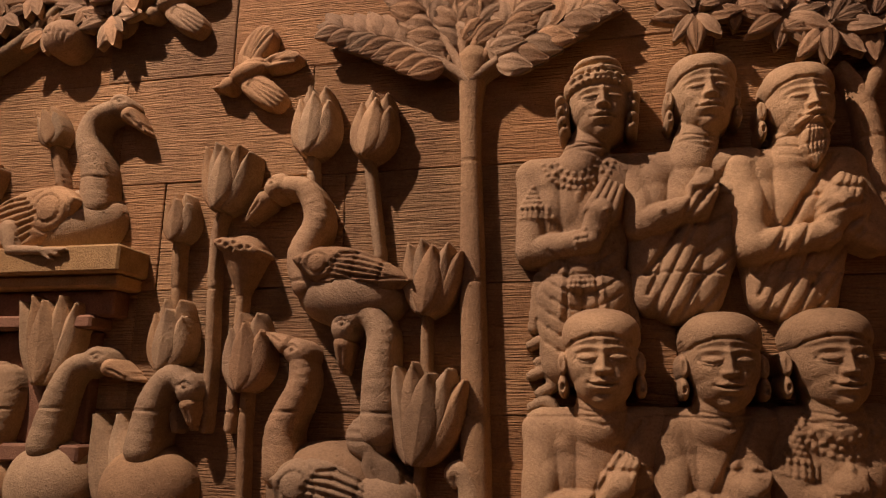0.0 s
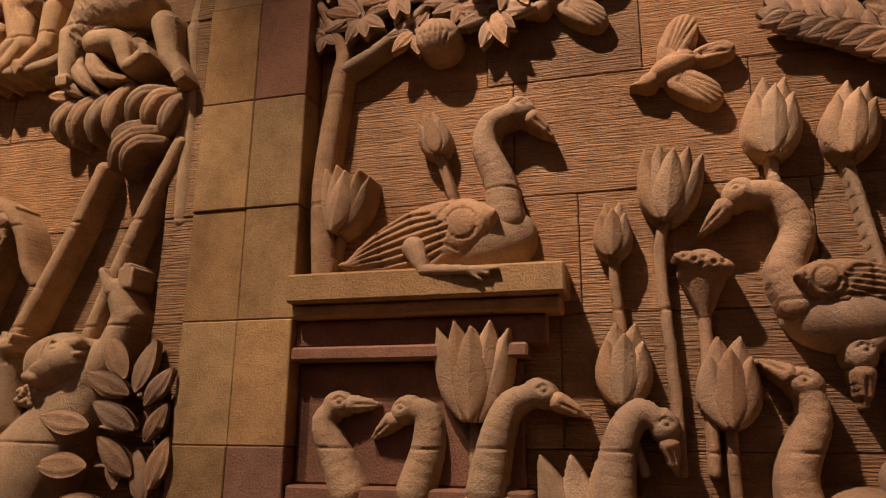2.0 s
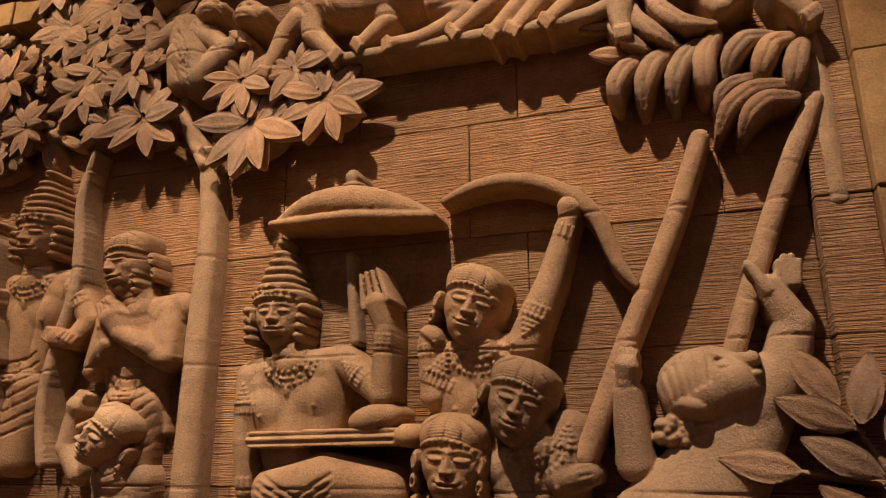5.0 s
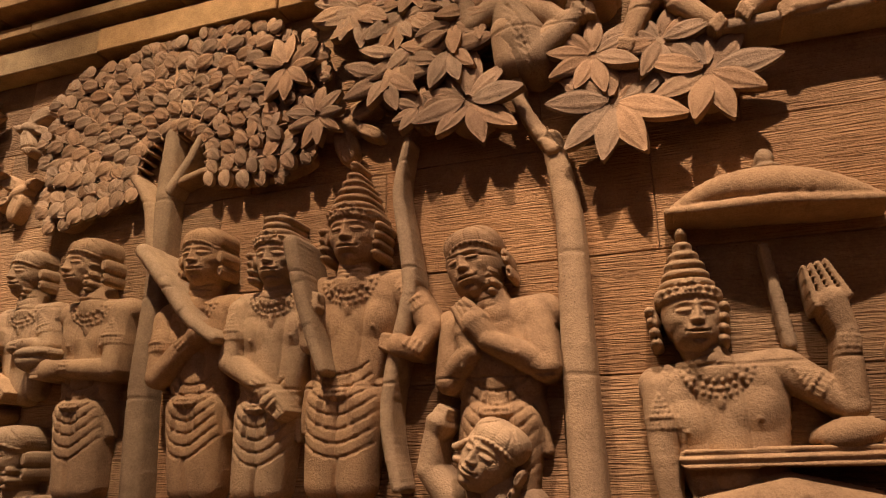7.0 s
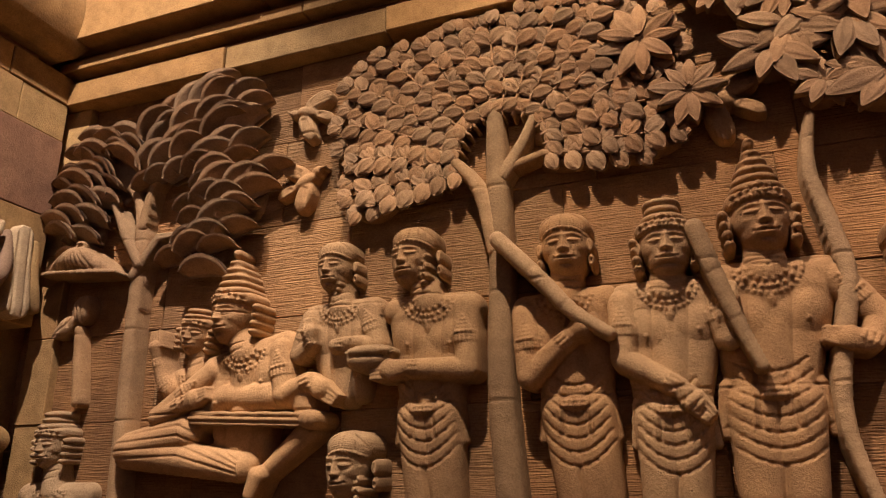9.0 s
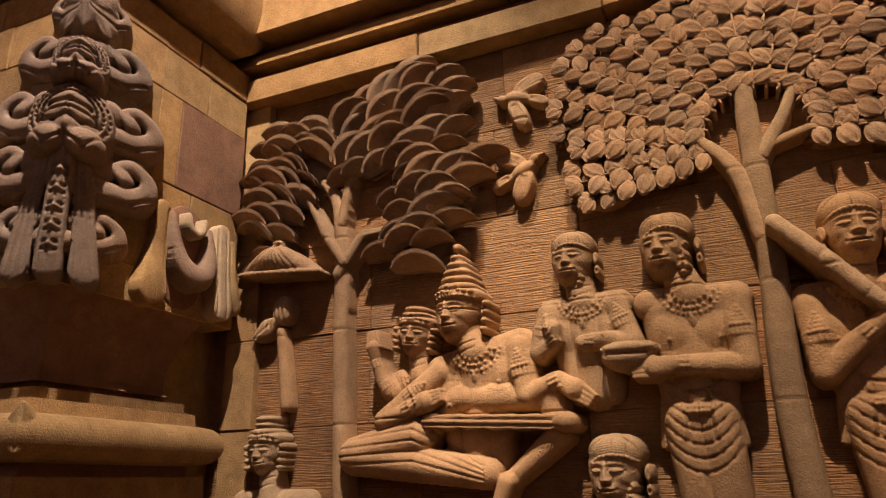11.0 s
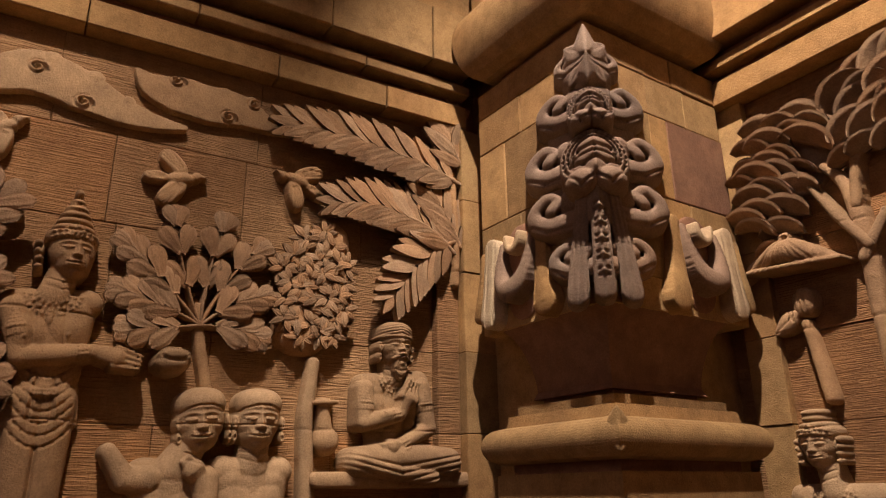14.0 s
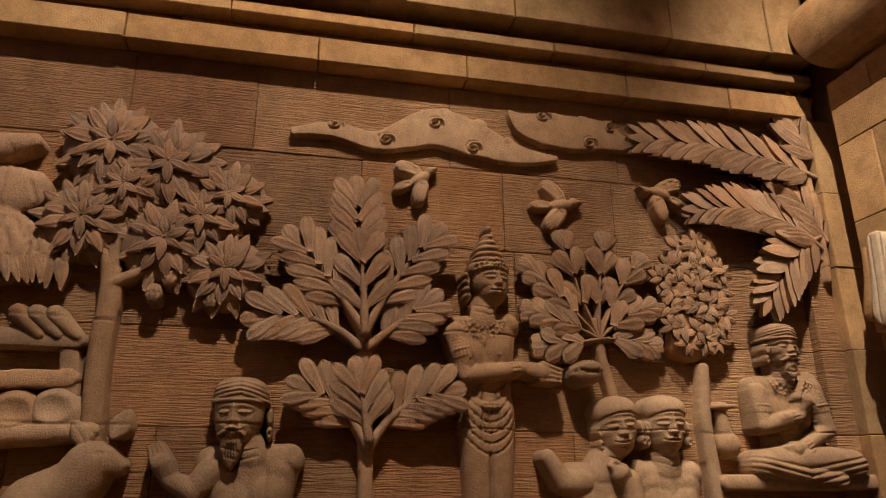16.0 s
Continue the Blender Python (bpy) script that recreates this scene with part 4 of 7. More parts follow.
bird(BACK, (-0.919, 2.510) , 200, 0.58, "small sandstone bird flying over the swans")
bird(BACK, (-1.180, 2.761) , 200, 0.58, "small sandstone bird flying over the swans")
bird(BACK, (-5.856, 2.919) , 165, 0.44, "small sandstone bird flying beside the broad tree")
bird(BACK, (-5.852, 2.657) , 30, 0.44, "small sandstone bird flying beside the broad tree")
bird(BACK, (-4.547, 2.694) , 160, 0.5, "small sandstone bird flying over the princes")
bird(LEFT, (-0.721, 2.768) , 35, 0.4, "small sandstone bird perched above the leafy plant")
bird(LEFT, (-0.198, 2.710) , 10, 0.45, "small sandstone bird gliding over the princess")
bird(LEFT, (0.210, 2.792) , 160, 0.45, "small sandstone bird gliding by the palm fronds")

# ---- pilaster between the panels ----
pilaster = tagged(new("pilaster"), "plain pilaster of dressed sandstone blocks, one half redder", "pilaster", kind="structure")
pilaster.matrix_basis = BACK.matrix(-2.02, 0)
rng = random.Random(3)
zs = COURSES + [TOP + 0.02]
for z0, z1 in zip(zs, zs[1:]):
    for u0, u1, h in ((PIL0, -2.215, 0.05), (-2.215, -2.048, 0.085), (-2.048, PIL1, 0.085)):
        bm = box(u1 - u0 - 0.0015, 0.12, z1 - z0 - 0.0015, 0.003)
        mat = WALL if h < 0.06 else (RED_AND_SHADE if u0 > -2.1 and rng.random() < 0.55 else SMOOTH)
        part("pilaster_block", bm, mat, pilaster, BACK.matrix((u0 + u1) / 2, (z0 + z1) / 2, h - 0.06 + rng.uniform(-0.004, 0.004)))

west_strip = tagged(new("west_strip"), "narrow stepped strip of sandstone blocks beside the corner pillar", "pilaster", kind="structure")
west_strip.matrix_basis = LEFT.matrix(0.9, 0)
for z0, z1 in zip(zs, zs[1:]):
    for u0, u1, h in ((0.795, 0.895, 0.04), (0.895, 1.06, 0.085)):
        part("strip_block", box(u1 - u0 - 0.0015, 0.12, z1 - z0 - 0.0015, 0.003), SMOOTH if h > 0.05 else WALL, west_strip, LEFT.matrix((u0 + u1) / 2, (z0 + z1) / 2, h - 0.06 + rng.uniform(-0.003, 0.003)))

north_strip = tagged(new("north_strip"), "narrow strip of dressed sandstone beside the corner pillar", "pilaster", kind="structure")
north_strip.matrix_basis = BACK.matrix(-6.91, 0)
for z0, z1 in zip(zs, zs[1:]):
    part("strip_block", box(0.13, 0.10, z1 - z0 - 0.0015, 0.003), SMOOTH, north_strip, BACK.matrix(-6.93, (z0 + z1) / 2, -0.022 + rng.uniform(-0.003, 0.003)))

# ---- corner pillar ----
PX, PY = -6.94, 0.90
pillar = tagged(new("corner_pillar"), "corner pillar of smooth sandstone blocks with a rounded foot", "pillar", kind="structure")
pillar.location = (PX, PY, 0)


PW, PN = -7.46, 1.51   # where the pillar's two faces end
pier = slab("corner_pier", -7.85, PY + 0.13, PX - 0.135, 1.72, 0, CEILING, SMOOTH, "plain dressed sandstone pier behind the corner pillar", "pier")


def ring_block(z0, z1, out0, out1, name, material, bulge=0.0, steps=1):
    """A course round the pillar's outer corner, out by out0 below and out1 above."""
    bm = bmesh.new()
    rings = []
    for i in range(steps + 1):
        t = i / steps
        o = out0 + (out1 - out0) * t + bulge * math.sqrt(max(0, 1 - (2 * t - 1) ** 2))
        z = z0 + (z1 - z0) * t
        pts = [(PW - o, PY + 0.14, z), (PW - o, PY - o, z), (PX + o, PY - o, z), (PX + o, PN + o, z), (PX - 0.14, PN + o, z)]
        rings.append([bm.verts.new(Vector(p) - Vector((PX, PY, 0))) for p in pts])
    for r0, r1 in zip(rings, rings[1:]):
        for k in range(4):
            f = bm.faces.new((r0[k], r0[k + 1], r1[k + 1], r1[k]))
            f.smooth = False
    bm.faces.new(rings[0][::-1])
    bm.faces.new(rings[-1])
    bmesh.ops.recalc_face_normals(bm, faces=bm.faces[:])
    part(name, bm, material, pillar, Matrix.Translation((PX, PY, 0)))


def pillar_courses():
    rng = random.Random(11)
    rows = [(2.36, 2.67), (2.67, 2.99), (2.99, 3.15), (3.15, 3.27)]
    mats = [SMOOTH, SMOOTH, RED_AND_SHADE, SMOOTH]
    for i, (z0, z1) in enumerate(rows):
        mid = (-7.32, -7.4, -7.3, -7.36)[i]
        for x0, x1 in ((PW - 0.10, mid), (mid, PX)):
            bm = box(x1 - x0 - 0.0015, 0.3, z1 - z0 - 0.0015, 0.004)
            part("pillar_block", bm, SMOOTH, pillar, Matrix.Translation(((x0 + x1) / 2, PY + 0.15 + rng.uniform(0, 0.008), (z0 + z1) / 2)))
        mid = (1.38, 1.30, 1.42, 1.36)[i]
        for y0, y1 in ((PY + 0.30, mid), (mid, PN + 0.12)):
            bm = box(0.3, y1 - y0 - 0.0015, z1 - z0 - 0.0015, 0.004)
            part("pillar_block", bm, mats[rng.randrange(4)], pillar, Matrix.Translation((PX - 0.15 - rng.uniform(0, 0.006), (y0 + y1) / 2, (z0 + z1) / 2)))


pillar_courses()
# Set-back neck is darkened in colour to stand for its shade.
ring_block(3.27, 3.31, -0.03, -0.03, "neck", RED_AND_SHADE)
ring_block(3.30, 3.62, 0.02, 0.06, "torus", SMOOTH, bulge=0.07, steps=14)
ring_block(3.62, CEILING, 0.05, 0.05, "upper_shaft", SMOOTH)
for x0, x1, y0, y1 in ((PW - 0.10, PX, PY, PY + 0.3), (PX - 0.3, PX, PY + 0.3, PN + 0.12)):
    part("band", box(x1 - x0, y1 - y0, 0.112, 0.003), SMOOTH, pillar, Matrix.Translation(((x0 + x1) / 2, (y0 + y1) / 2, 2.305)))
# Hollow and gaps: reddish stone, its dark tone also painting shade under the band.
ring_block(2.0, 2.25, -0.075, -0.004, "hollow", RED_AND_SHADE, bulge=-0.03, steps=10)
ring_block(1.975, 2.002, -0.10, -0.10, "shadow_gap", RED_AND_SHADE)
ring_block(1.943, 1.977, -0.035, -0.035, "fillet", SMOOTH)
ring_block(1.905, 1.945, -0.005, -0.012, "fillet", SMOOTH)
ring_block(1.785, 1.907, 0.0, 0.0, "roll", SMOOTH, bulge=0.06, steps=14)
# Dark gap under the roll, its shade put into the stone colour.
ring_block(1.75, 1.787, -0.02, -0.02, "fillet", RED_AND_SHADE)
ring_block(0.0, 1.752, 0.06, 0.02, "base", SMOOTH)

# ---- ledge under the resting swan ----
ledge = tagged(new("stone_ledge"), "stepped sandstone ledge on which the swan rests", "ledge")
ledge.matrix_basis = BACK.matrix(-1.5, 1.7)
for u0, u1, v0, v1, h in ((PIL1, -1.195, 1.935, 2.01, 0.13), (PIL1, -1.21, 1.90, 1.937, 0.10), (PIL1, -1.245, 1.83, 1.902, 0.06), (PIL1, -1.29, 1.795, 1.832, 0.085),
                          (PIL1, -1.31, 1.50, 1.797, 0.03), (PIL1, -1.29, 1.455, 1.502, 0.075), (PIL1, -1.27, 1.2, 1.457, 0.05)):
    # Shallower steps: redder stone, with their shade also put into its colour.
    part("ledge_block", box(u1 - u0, h + 0.03, v1 - v0 - 0.002, 0.006), SMOOTH if h > 0.09 else RED_AND_SHADE, ledge, BACK.matrix((u0 + u1) / 2, (v0 + v1) / 2, h / 2 - 0.015))

# ---- leaves, trees and plants ----


def leaf_mesh(kind):
    """A thick carved leaf of length 1 that grows upwards from its origin; -y is out of the wall."""
    na, nc = 10, 6
    rows, verts = [], []
    for i in range(na + 1):
        t = i / na
        w = {"lance": 0.25 * math.sin(math.pi * min(1, t * 0.97 + 0.015) ** 0.85) ** 0.9,
             "round": 0.36 * math.sin(math.pi * min(1, t * 0.94 + 0.05) ** 1.0) ** 0.62,
             "spoon": 0.085 + 0.14 * min(1, t / 0.6) ** 1.3 if t < 0.7 else 0.225 * math.sqrt(max(0, 1 - ((t - 0.7) / 0.305) ** 2)),
             "droop": 0.27 * math.sin(math.pi * min(1, t * 0.96 + 0.03) ** 0.8) ** 0.75,
             "needle": 0.11 * math.sin(math.pi * min(1, t * 0.97 + 0.02) ** 0.8) ** 0.9}[kind] + 0.012
        arch = {"lance": 0.06, "round": 0.05, "spoon": 0.06, "droop": 0.20, "needle": 0.04}[kind] * math.sin(math.pi * (0.1 + 0.8 * t))
        row = []
        for j in range(nc + 1):
            x = 2 * j / nc - 1
            y = arch + 0.48 * w * math.sqrt(max(0, 1 - x * x)) - (0.30 * w if j == nc // 2 and kind != "droop" else 0)
            row.append(len(verts))
            if kind == "droop":  # a hood that arches over, its upper rim standing out
                bow = radians(82) * t
                w2 = 0.62 * w
                y = 0.12 + 0.75 * ((1 - x) / 2) ** 0.7 * (0.55 + 0.45 * math.sin(math.pi * min(1, t * 0.85 + 0.1))) - (0.10 if j == 0 else 0)
                verts.append((0.75 * (1 - math.cos(bow)) + x * w2 * math.cos(bow), -y, 0.75 * math.sin(bow) - x * w2 * math.sin(bow)))
            else:
                verts.append((x * w, -y, t))
        rows.append(row)
    faces = [(rows[i][j], rows[i][j + 1], rows[i + 1][j + 1], rows[i + 1][j]) for i in range(na) for j in range(nc)]
    rim = [rows[i][0] for i in range(na + 1)] + rows[na][1:] + [rows[i][nc] for i in range(na - 1, -1, -1)] + rows[0][nc - 1:0:-1]
    base = len(verts)
    for k in rim:
        x, y, z = verts[k]
        verts.append((x * 0.85, y + 0.26, z * 0.94 + 0.03))
    for k in range(len(rim)):
        k2 = (k + 1) % len(rim)
        faces.append((rim[k2], rim[k], base + k, base + k2))
    me = mesh_of("leaf", verts, faces)
    return me


LEAF = {k: leaf_mesh(k) for k in ("lance", "round", "spoon", "droop", "needle")}
leaf_rng = random.Random(77)


def leaf(face, tree, kind, p, ang, size, h=0.03, lift=12.0, roll=0.0, wide=1.0, material=None, name="leaf"):
    """One leaf on a tree: its foot p, the way its tip points (degrees clockwise from up), and how far it lifts off the wall."""
    me = LEAF[kind]
    if not me.materials:
        me.materials.append(material or LEAFY)
    lift *= 1 - 1.8 * max(0.0, math.cos(radians(ang)))  # leaves that point up lean back
    if kind == "droop" and ang < 0:
        wide, roll = -wide, -roll
    m = face.matrix(p[0], p[1], h) @ Matrix.Rotation(radians(ang), 4, "Y") @ Matrix.Rotation(radians(lift), 4, "X") @ Matrix.Rotation(radians(roll), 4, "Z") @ Matrix.Diagonal((size * wide, min(size, 0.10), size, 1))
    return part(name, me, None, tree, m)


def rosette(face, tree, p, size, n=7, h=0.05, kind="lance", turn=0.0, wide=1.15, lift=12):
    c = Carve(0.007, joints=False)
    c.ell(p, 0.62 * size, 0.62 * size, 0.0, max(0.02, h - 0.012))
    carved(face, c, "boss", parent=tree, material=LEAFY)
    for k in range(n):
        a = turn + 360 * k / n + leaf_rng.uniform(-9, 9)
        s = size * leaf_rng.uniform(0.85, 1.12)
        r = 0.10 * size
        leaf(face, tree, kind, (p[0] + r * math.sin(radians(a)), p[1] + r * math.cos(radians(a))), a, s * 1.15, h - 0.01 + leaf_rng.uniform(-0.012, 0.012), lift + leaf_rng.uniform(-8, 8), leaf_rng.uniform(-14, 14), wide)


def leaf_to(face, tree, kind, a, b, h=0.06, wide=1.0, lift=8.0):
    """A leaf from its foot a to its tip b."""
    du, dv = b[0] - a[0], b[1] - a[1]
    return leaf(face, tree, kind, a, math.degrees(math.atan2(du, dv)), math.hypot(du, dv), h, lift, leaf_rng.uniform(-12, 12), wide)


def bent(a, b, c, t):
    """A point on the curve from a over b to c, and its direction in degrees clockwise from up."""
    u = (1 - t) ** 2 * a[0] + 2 * t * (1 - t) * b[0] + t * t * c[0]
    v = (1 - t) ** 2 * a[1] + 2 * t * (1 - t) * b[1] + t * t * c[1]
    du = 2 * (1 - t) * (b[0] - a[0]) + 2 * t * (c[0] - b[0])
    dv = 2 * (1 - t) * (b[1] - a[1]) + 2 * t * (c[1] - b[1])
    return (u, v), math.degrees(math.atan2(du, dv))


def frond(face, tree, a, b, c, n=9, size=0.08, kind="needle", h=0.03, spread=42, wide=1.0, rib=0.010, start=0.15):
    """A feathered frond along a curve, with a rib and leaflets on both sides."""
    r = Carve(0.005, joints=False)
    pts = [bent(a, b, c, t)[0] for t in np.linspace(0, 1, 8)]
    r.chain(pts, [rib * (1 - 0.08 * i) for i in range(8)], [h] * 8)
    carved(face, r, "rib", parent=tree, material=LEAFY)
    for k in range(n):
        t = start + (1 - start) * k / max(1, n - 1)
        p, d = bent(a, b, c, t)
        s = size * (0.75 + 0.5 * math.sin(math.pi * (0.15 + 0.75 * t)))
        for side in (-1, 1):
            leaf(face, tree, kind, p, d + side * spread * (1.1 - 0.45 * t), s, h + leaf_rng.uniform(-0.006, 0.008), 8 + leaf_rng.uniform(-5, 6), side * 14, wide)
    leaf(face, tree, kind, pts[-1], bent(a, b, c, 1)[1], size * 0.9, h, 6, 0, wide)


def trunk(face, tree, pts, radii, depth=0.03, name="trunk"):
    c = Carve(0.005)
    c.chain(pts, radii, [depth] * len(pts), 0.9)
    return carved(face, c, name, parent=tree, material=CARVED)


def fruit(face, tree, p, ru, rv, h=0.05, ribs=5):
    c = Carve(0.004, joints=False)
    c.ell(p, ru, rv, h, 0.8 * ru)
    for k in range(ribs):
        x = ru * (2 * (k + 0.5) / ribs - 1) * 0.8
        c.line([(p[0] + x * 0.4, p[1] + rv), (p[0] + x, p[1]), (p[0] + x * 0.4, p[1] - rv)], 0.004, 0.006)
    carved(face, c, "fruit", parent=tree, material=LEAFY)


# palm beside the listeners
palm = empty("palm_tree", BACK, *(-0.284, 1.354) , "slender carved sandstone palm with fanned fronds", "palm carving")
trunk(BACK, palm, [(-0.280, 1.354) , (-0.290, 1.897) , (-0.299, 2.328) , (-0.289, 2.482) ], [0.036, 0.030, 0.026, 0.045], 0.03)
for b, c, n in (((-0.432, 2.545) , (-0.645, 2.600) , 10), ((-0.403, 2.623) , (-0.516, 2.772) , 10), ((-0.343, 2.666) , (-0.376, 2.857) , 9), ((-0.268, 2.657) , (-0.238, 2.837) , 9), ((-0.194, 2.600) , (-0.077, 2.715) , 10), ((-0.152, 2.531) , (0.011, 2.592) , 9)):
    frond(BACK, palm, (-0.296, 2.420) , b, c, n - 1, 0.088, "lance", 0.045, 50, 1.15, 0.016, 0.22)

# tree over the swan's ledge
shade = empty("shade_tree", BACK, *(-1.823, 1.986) , "carved sandstone tree with clustered leaves and round fruit", "tree carving")
trunk(BACK, shade, [(-1.823, 1.986) , (-1.841, 2.271) , (-1.810, 2.565) , (-1.805, 2.675) , (-1.885, 2.837) ], [0.034, 0.032, 0.028, 0.02, 0.016], 0.045)
trunk(BACK, shade, [(-1.808, 2.601) , (-1.695, 2.661) , (-1.576, 2.755) , (-1.493, 2.854) ], [0.02, 0.018, 0.015, 0.012], 0.05, "branch")
for p, s, n in (((-1.748, 2.770) , 0.085, 8), ((-1.643, 2.821) , 0.085, 8), ((-1.368, 2.726) , 0.09, 9), ((-1.455, 2.774) , 0.085, 8), ((-1.320, 2.809) , 0.09, 8), ((-1.513, 2.914) , 0.09, 8), ((-1.846, 2.929) , 0.085, 8),
                ((-1.867, 2.739) , 0.06, 6), ((-1.591, 2.702) , 0.07, 7), ((-1.679, 2.961) , 0.09, 8), ((-1.375, 2.948) , 0.09, 8)):
    rosette(BACK, shade, p, s, n + 1, 0.06, turn=leaf_rng.uniform(0, 40), wide=0.85)
fruit(BACK, shade, (-1.519, 2.660) , 0.062, 0.058, 0.06, 6)

# tree behind the listeners
far_tree = empty("listener_tree", BACK, *(0.601, 1.973) , "carved sandstone tree spreading leaves over the robed row", "tree carving")
trunk(BACK, far_tree, [(0.617, 1.973) , (0.618, 2.177) , (0.608, 2.298) , (0.577, 2.384) ], [0.03, 0.028, 0.025, 0.016], 0.03)
trunk(BACK, far_tree, [(0.608, 2.298) , (0.666, 2.403) , (0.725, 2.467) ], [0.02, 0.018, 0.014], 0.035, "branch")
for p in ((0.257, 2.548) , (0.363, 2.596) , (0.458, 2.525) , (0.551, 2.486) , (0.641, 2.490) , (0.305, 2.680) , (0.433, 2.679) , (0.553, 2.632) , (0.670, 2.602) , (0.750, 2.492) ):
    rosette(BACK, far_tree, p, 0.085, 9, 0.06, turn=leaf_rng.uniform(0, 40), wide=0.85)

# leafy tree of the monkeys
fig_tree = empty("monkey_tree", BACK, *(-3.838, 1.540) , "carved sandstone tree with star-like leaf clusters where monkeys climb", "tree carving")
trunk(BACK, fig_tree, [(-3.893, 1.539) , (-3.898, 1.976) , (-3.898, 2.303) , (-3.931, 2.537) ], [0.046, 0.042, 0.036, 0.03], 0.035)
trunk(BACK, fig_tree, [(-3.926, 2.500) , (-4.010, 2.661) , (-3.993, 2.775) , (-3.890, 2.874) ], [0.022, 0.02, 0.018, 0.016], 0.06, "branch")
trunk(BACK, fig_tree, [(-3.500, 2.747) , (-3.133, 2.741) , (-2.779, 2.741) , (-2.599, 2.843) , (-2.492, 2.900) ], [0.018, 0.02, 0.022, 0.022, 0.02], 0.09, "branch")
for p, s in (((-4.148, 2.673) , 0.10), ((-3.756, 2.593) , 0.108), ((-3.520, 2.640) , 0.10), ((-4.402, 2.806) , 0.085), ((-4.523, 3.077) , 0.085), ((-4.364, 2.989) , 0.08), ((-4.206, 2.854) , 0.085), ((-4.314, 3.110) , 0.085), ((-4.583, 3.262) , 0.09),
             ((-4.114, 2.981) , 0.08), ((-3.798, 2.740) , 0.085), ((-3.626, 2.747) , 0.08), ((-4.476, 3.053) , 0.09), ((-4.351, 2.864) , 0.09), ((-4.293, 2.676) , 0.06), ((-4.335, 3.017) , 0.09), ((-4.188, 2.942) , 0.08), ((-4.738, 2.907) , 0.08), ((-4.622, 2.717) , 0.07)):
    rosette(BACK, fig_tree, p, s * 1.3, 9, 0.095, turn=leaf_rng.uniform(0, 50), wide=0.8)
# banana bunch by the pilaster
banana = empty("banana_plant", BACK, *(-2.265, 2.286) , "carved sandstone banana stem with hanging fruit and torn leaves", "plant carving")
trunk(BACK, banana, [(-2.281, 2.209) , (-2.284, 2.502) , (-2.305, 2.751) , (-2.285, 2.971) ], [0.03, 0.032, 0.03, 0.026], 0.03)
def finger(pts, r, h):
    """One thick curved fruit, blunt at its end."""
    c = Carve(0.004, joints=False)
    c.chain(pts, [0.75 * r, r, r, 0.45 * r], [h, h + 0.02, h + 0.025, h + 0.01], 0.8)
    c.line(pts, 0.004, 0.004)
    carved(BACK, c, "banana", parent=banana, material=LEAFY)


for pts, r, h in ((((-2.658, 2.619) , (-2.703, 2.584) , (-2.730, 2.537) , (-2.726, 2.491) ), 0.027, 0.05), (((-2.594, 2.617) , (-2.638, 2.582) , (-2.662, 2.527) , (-2.666, 2.472) ), 0.028, 0.055),
                  (((-2.531, 2.624) , (-2.566, 2.579) , (-2.591, 2.524) , (-2.595, 2.472) ), 0.028, 0.06), (((-2.492, 2.634) , (-2.519, 2.580) , (-2.525, 2.522) , (-2.523, 2.478) ), 0.028, 0.065),
                  (((-2.372, 2.613) , (-2.425, 2.605) , (-2.459, 2.570) , (-2.480, 2.524) ), 0.026, 0.055), (((-2.336, 2.598) , (-2.374, 2.580) , (-2.397, 2.535) , (-2.406, 2.496) ), 0.028, 0.06),
                  (((-2.308, 2.577) , (-2.321, 2.547) , (-2.334, 2.501) , (-2.343, 2.463) ), 0.028, 0.06), (((-2.413, 2.513) , (-2.465, 2.497) , (-2.496, 2.469) , (-2.504, 2.430) ), 0.018, 0.06),
                  (((-2.356, 2.476) , (-2.429, 2.467) , (-2.482, 2.427) , (-2.509, 2.375) ), 0.024, 0.07), (((-2.344, 2.439) , (-2.401, 2.435) , (-2.439, 2.405) , (-2.462, 2.362) ), 0.024, 0.075),
                  (((-2.633, 2.773) , (-2.609, 2.715) , (-2.562, 2.663) , (-2.492, 2.654) ), 0.024, 0.08), (((-2.682, 2.765) , (-2.671, 2.709) , (-2.633, 2.659) , (-2.578, 2.618) ), 0.024, 0.07),
                  (((-2.732, 2.729) , (-2.715, 2.682) , (-2.682, 2.641) , (-2.645, 2.621) ), 0.020, 0.065)):
    finger(pts, r, h)
for a, b in (((-2.698, 2.626) , (-2.790, 2.642) ), ((-2.715, 2.726) , (-2.817, 2.721) ), ((-2.528, 2.788) , (-2.442, 2.779) ), ((-2.560, 2.812) , (-2.488, 2.819) )):
    leaf_to(BACK, banana, "lance", a, b, 0.06, 0.9)

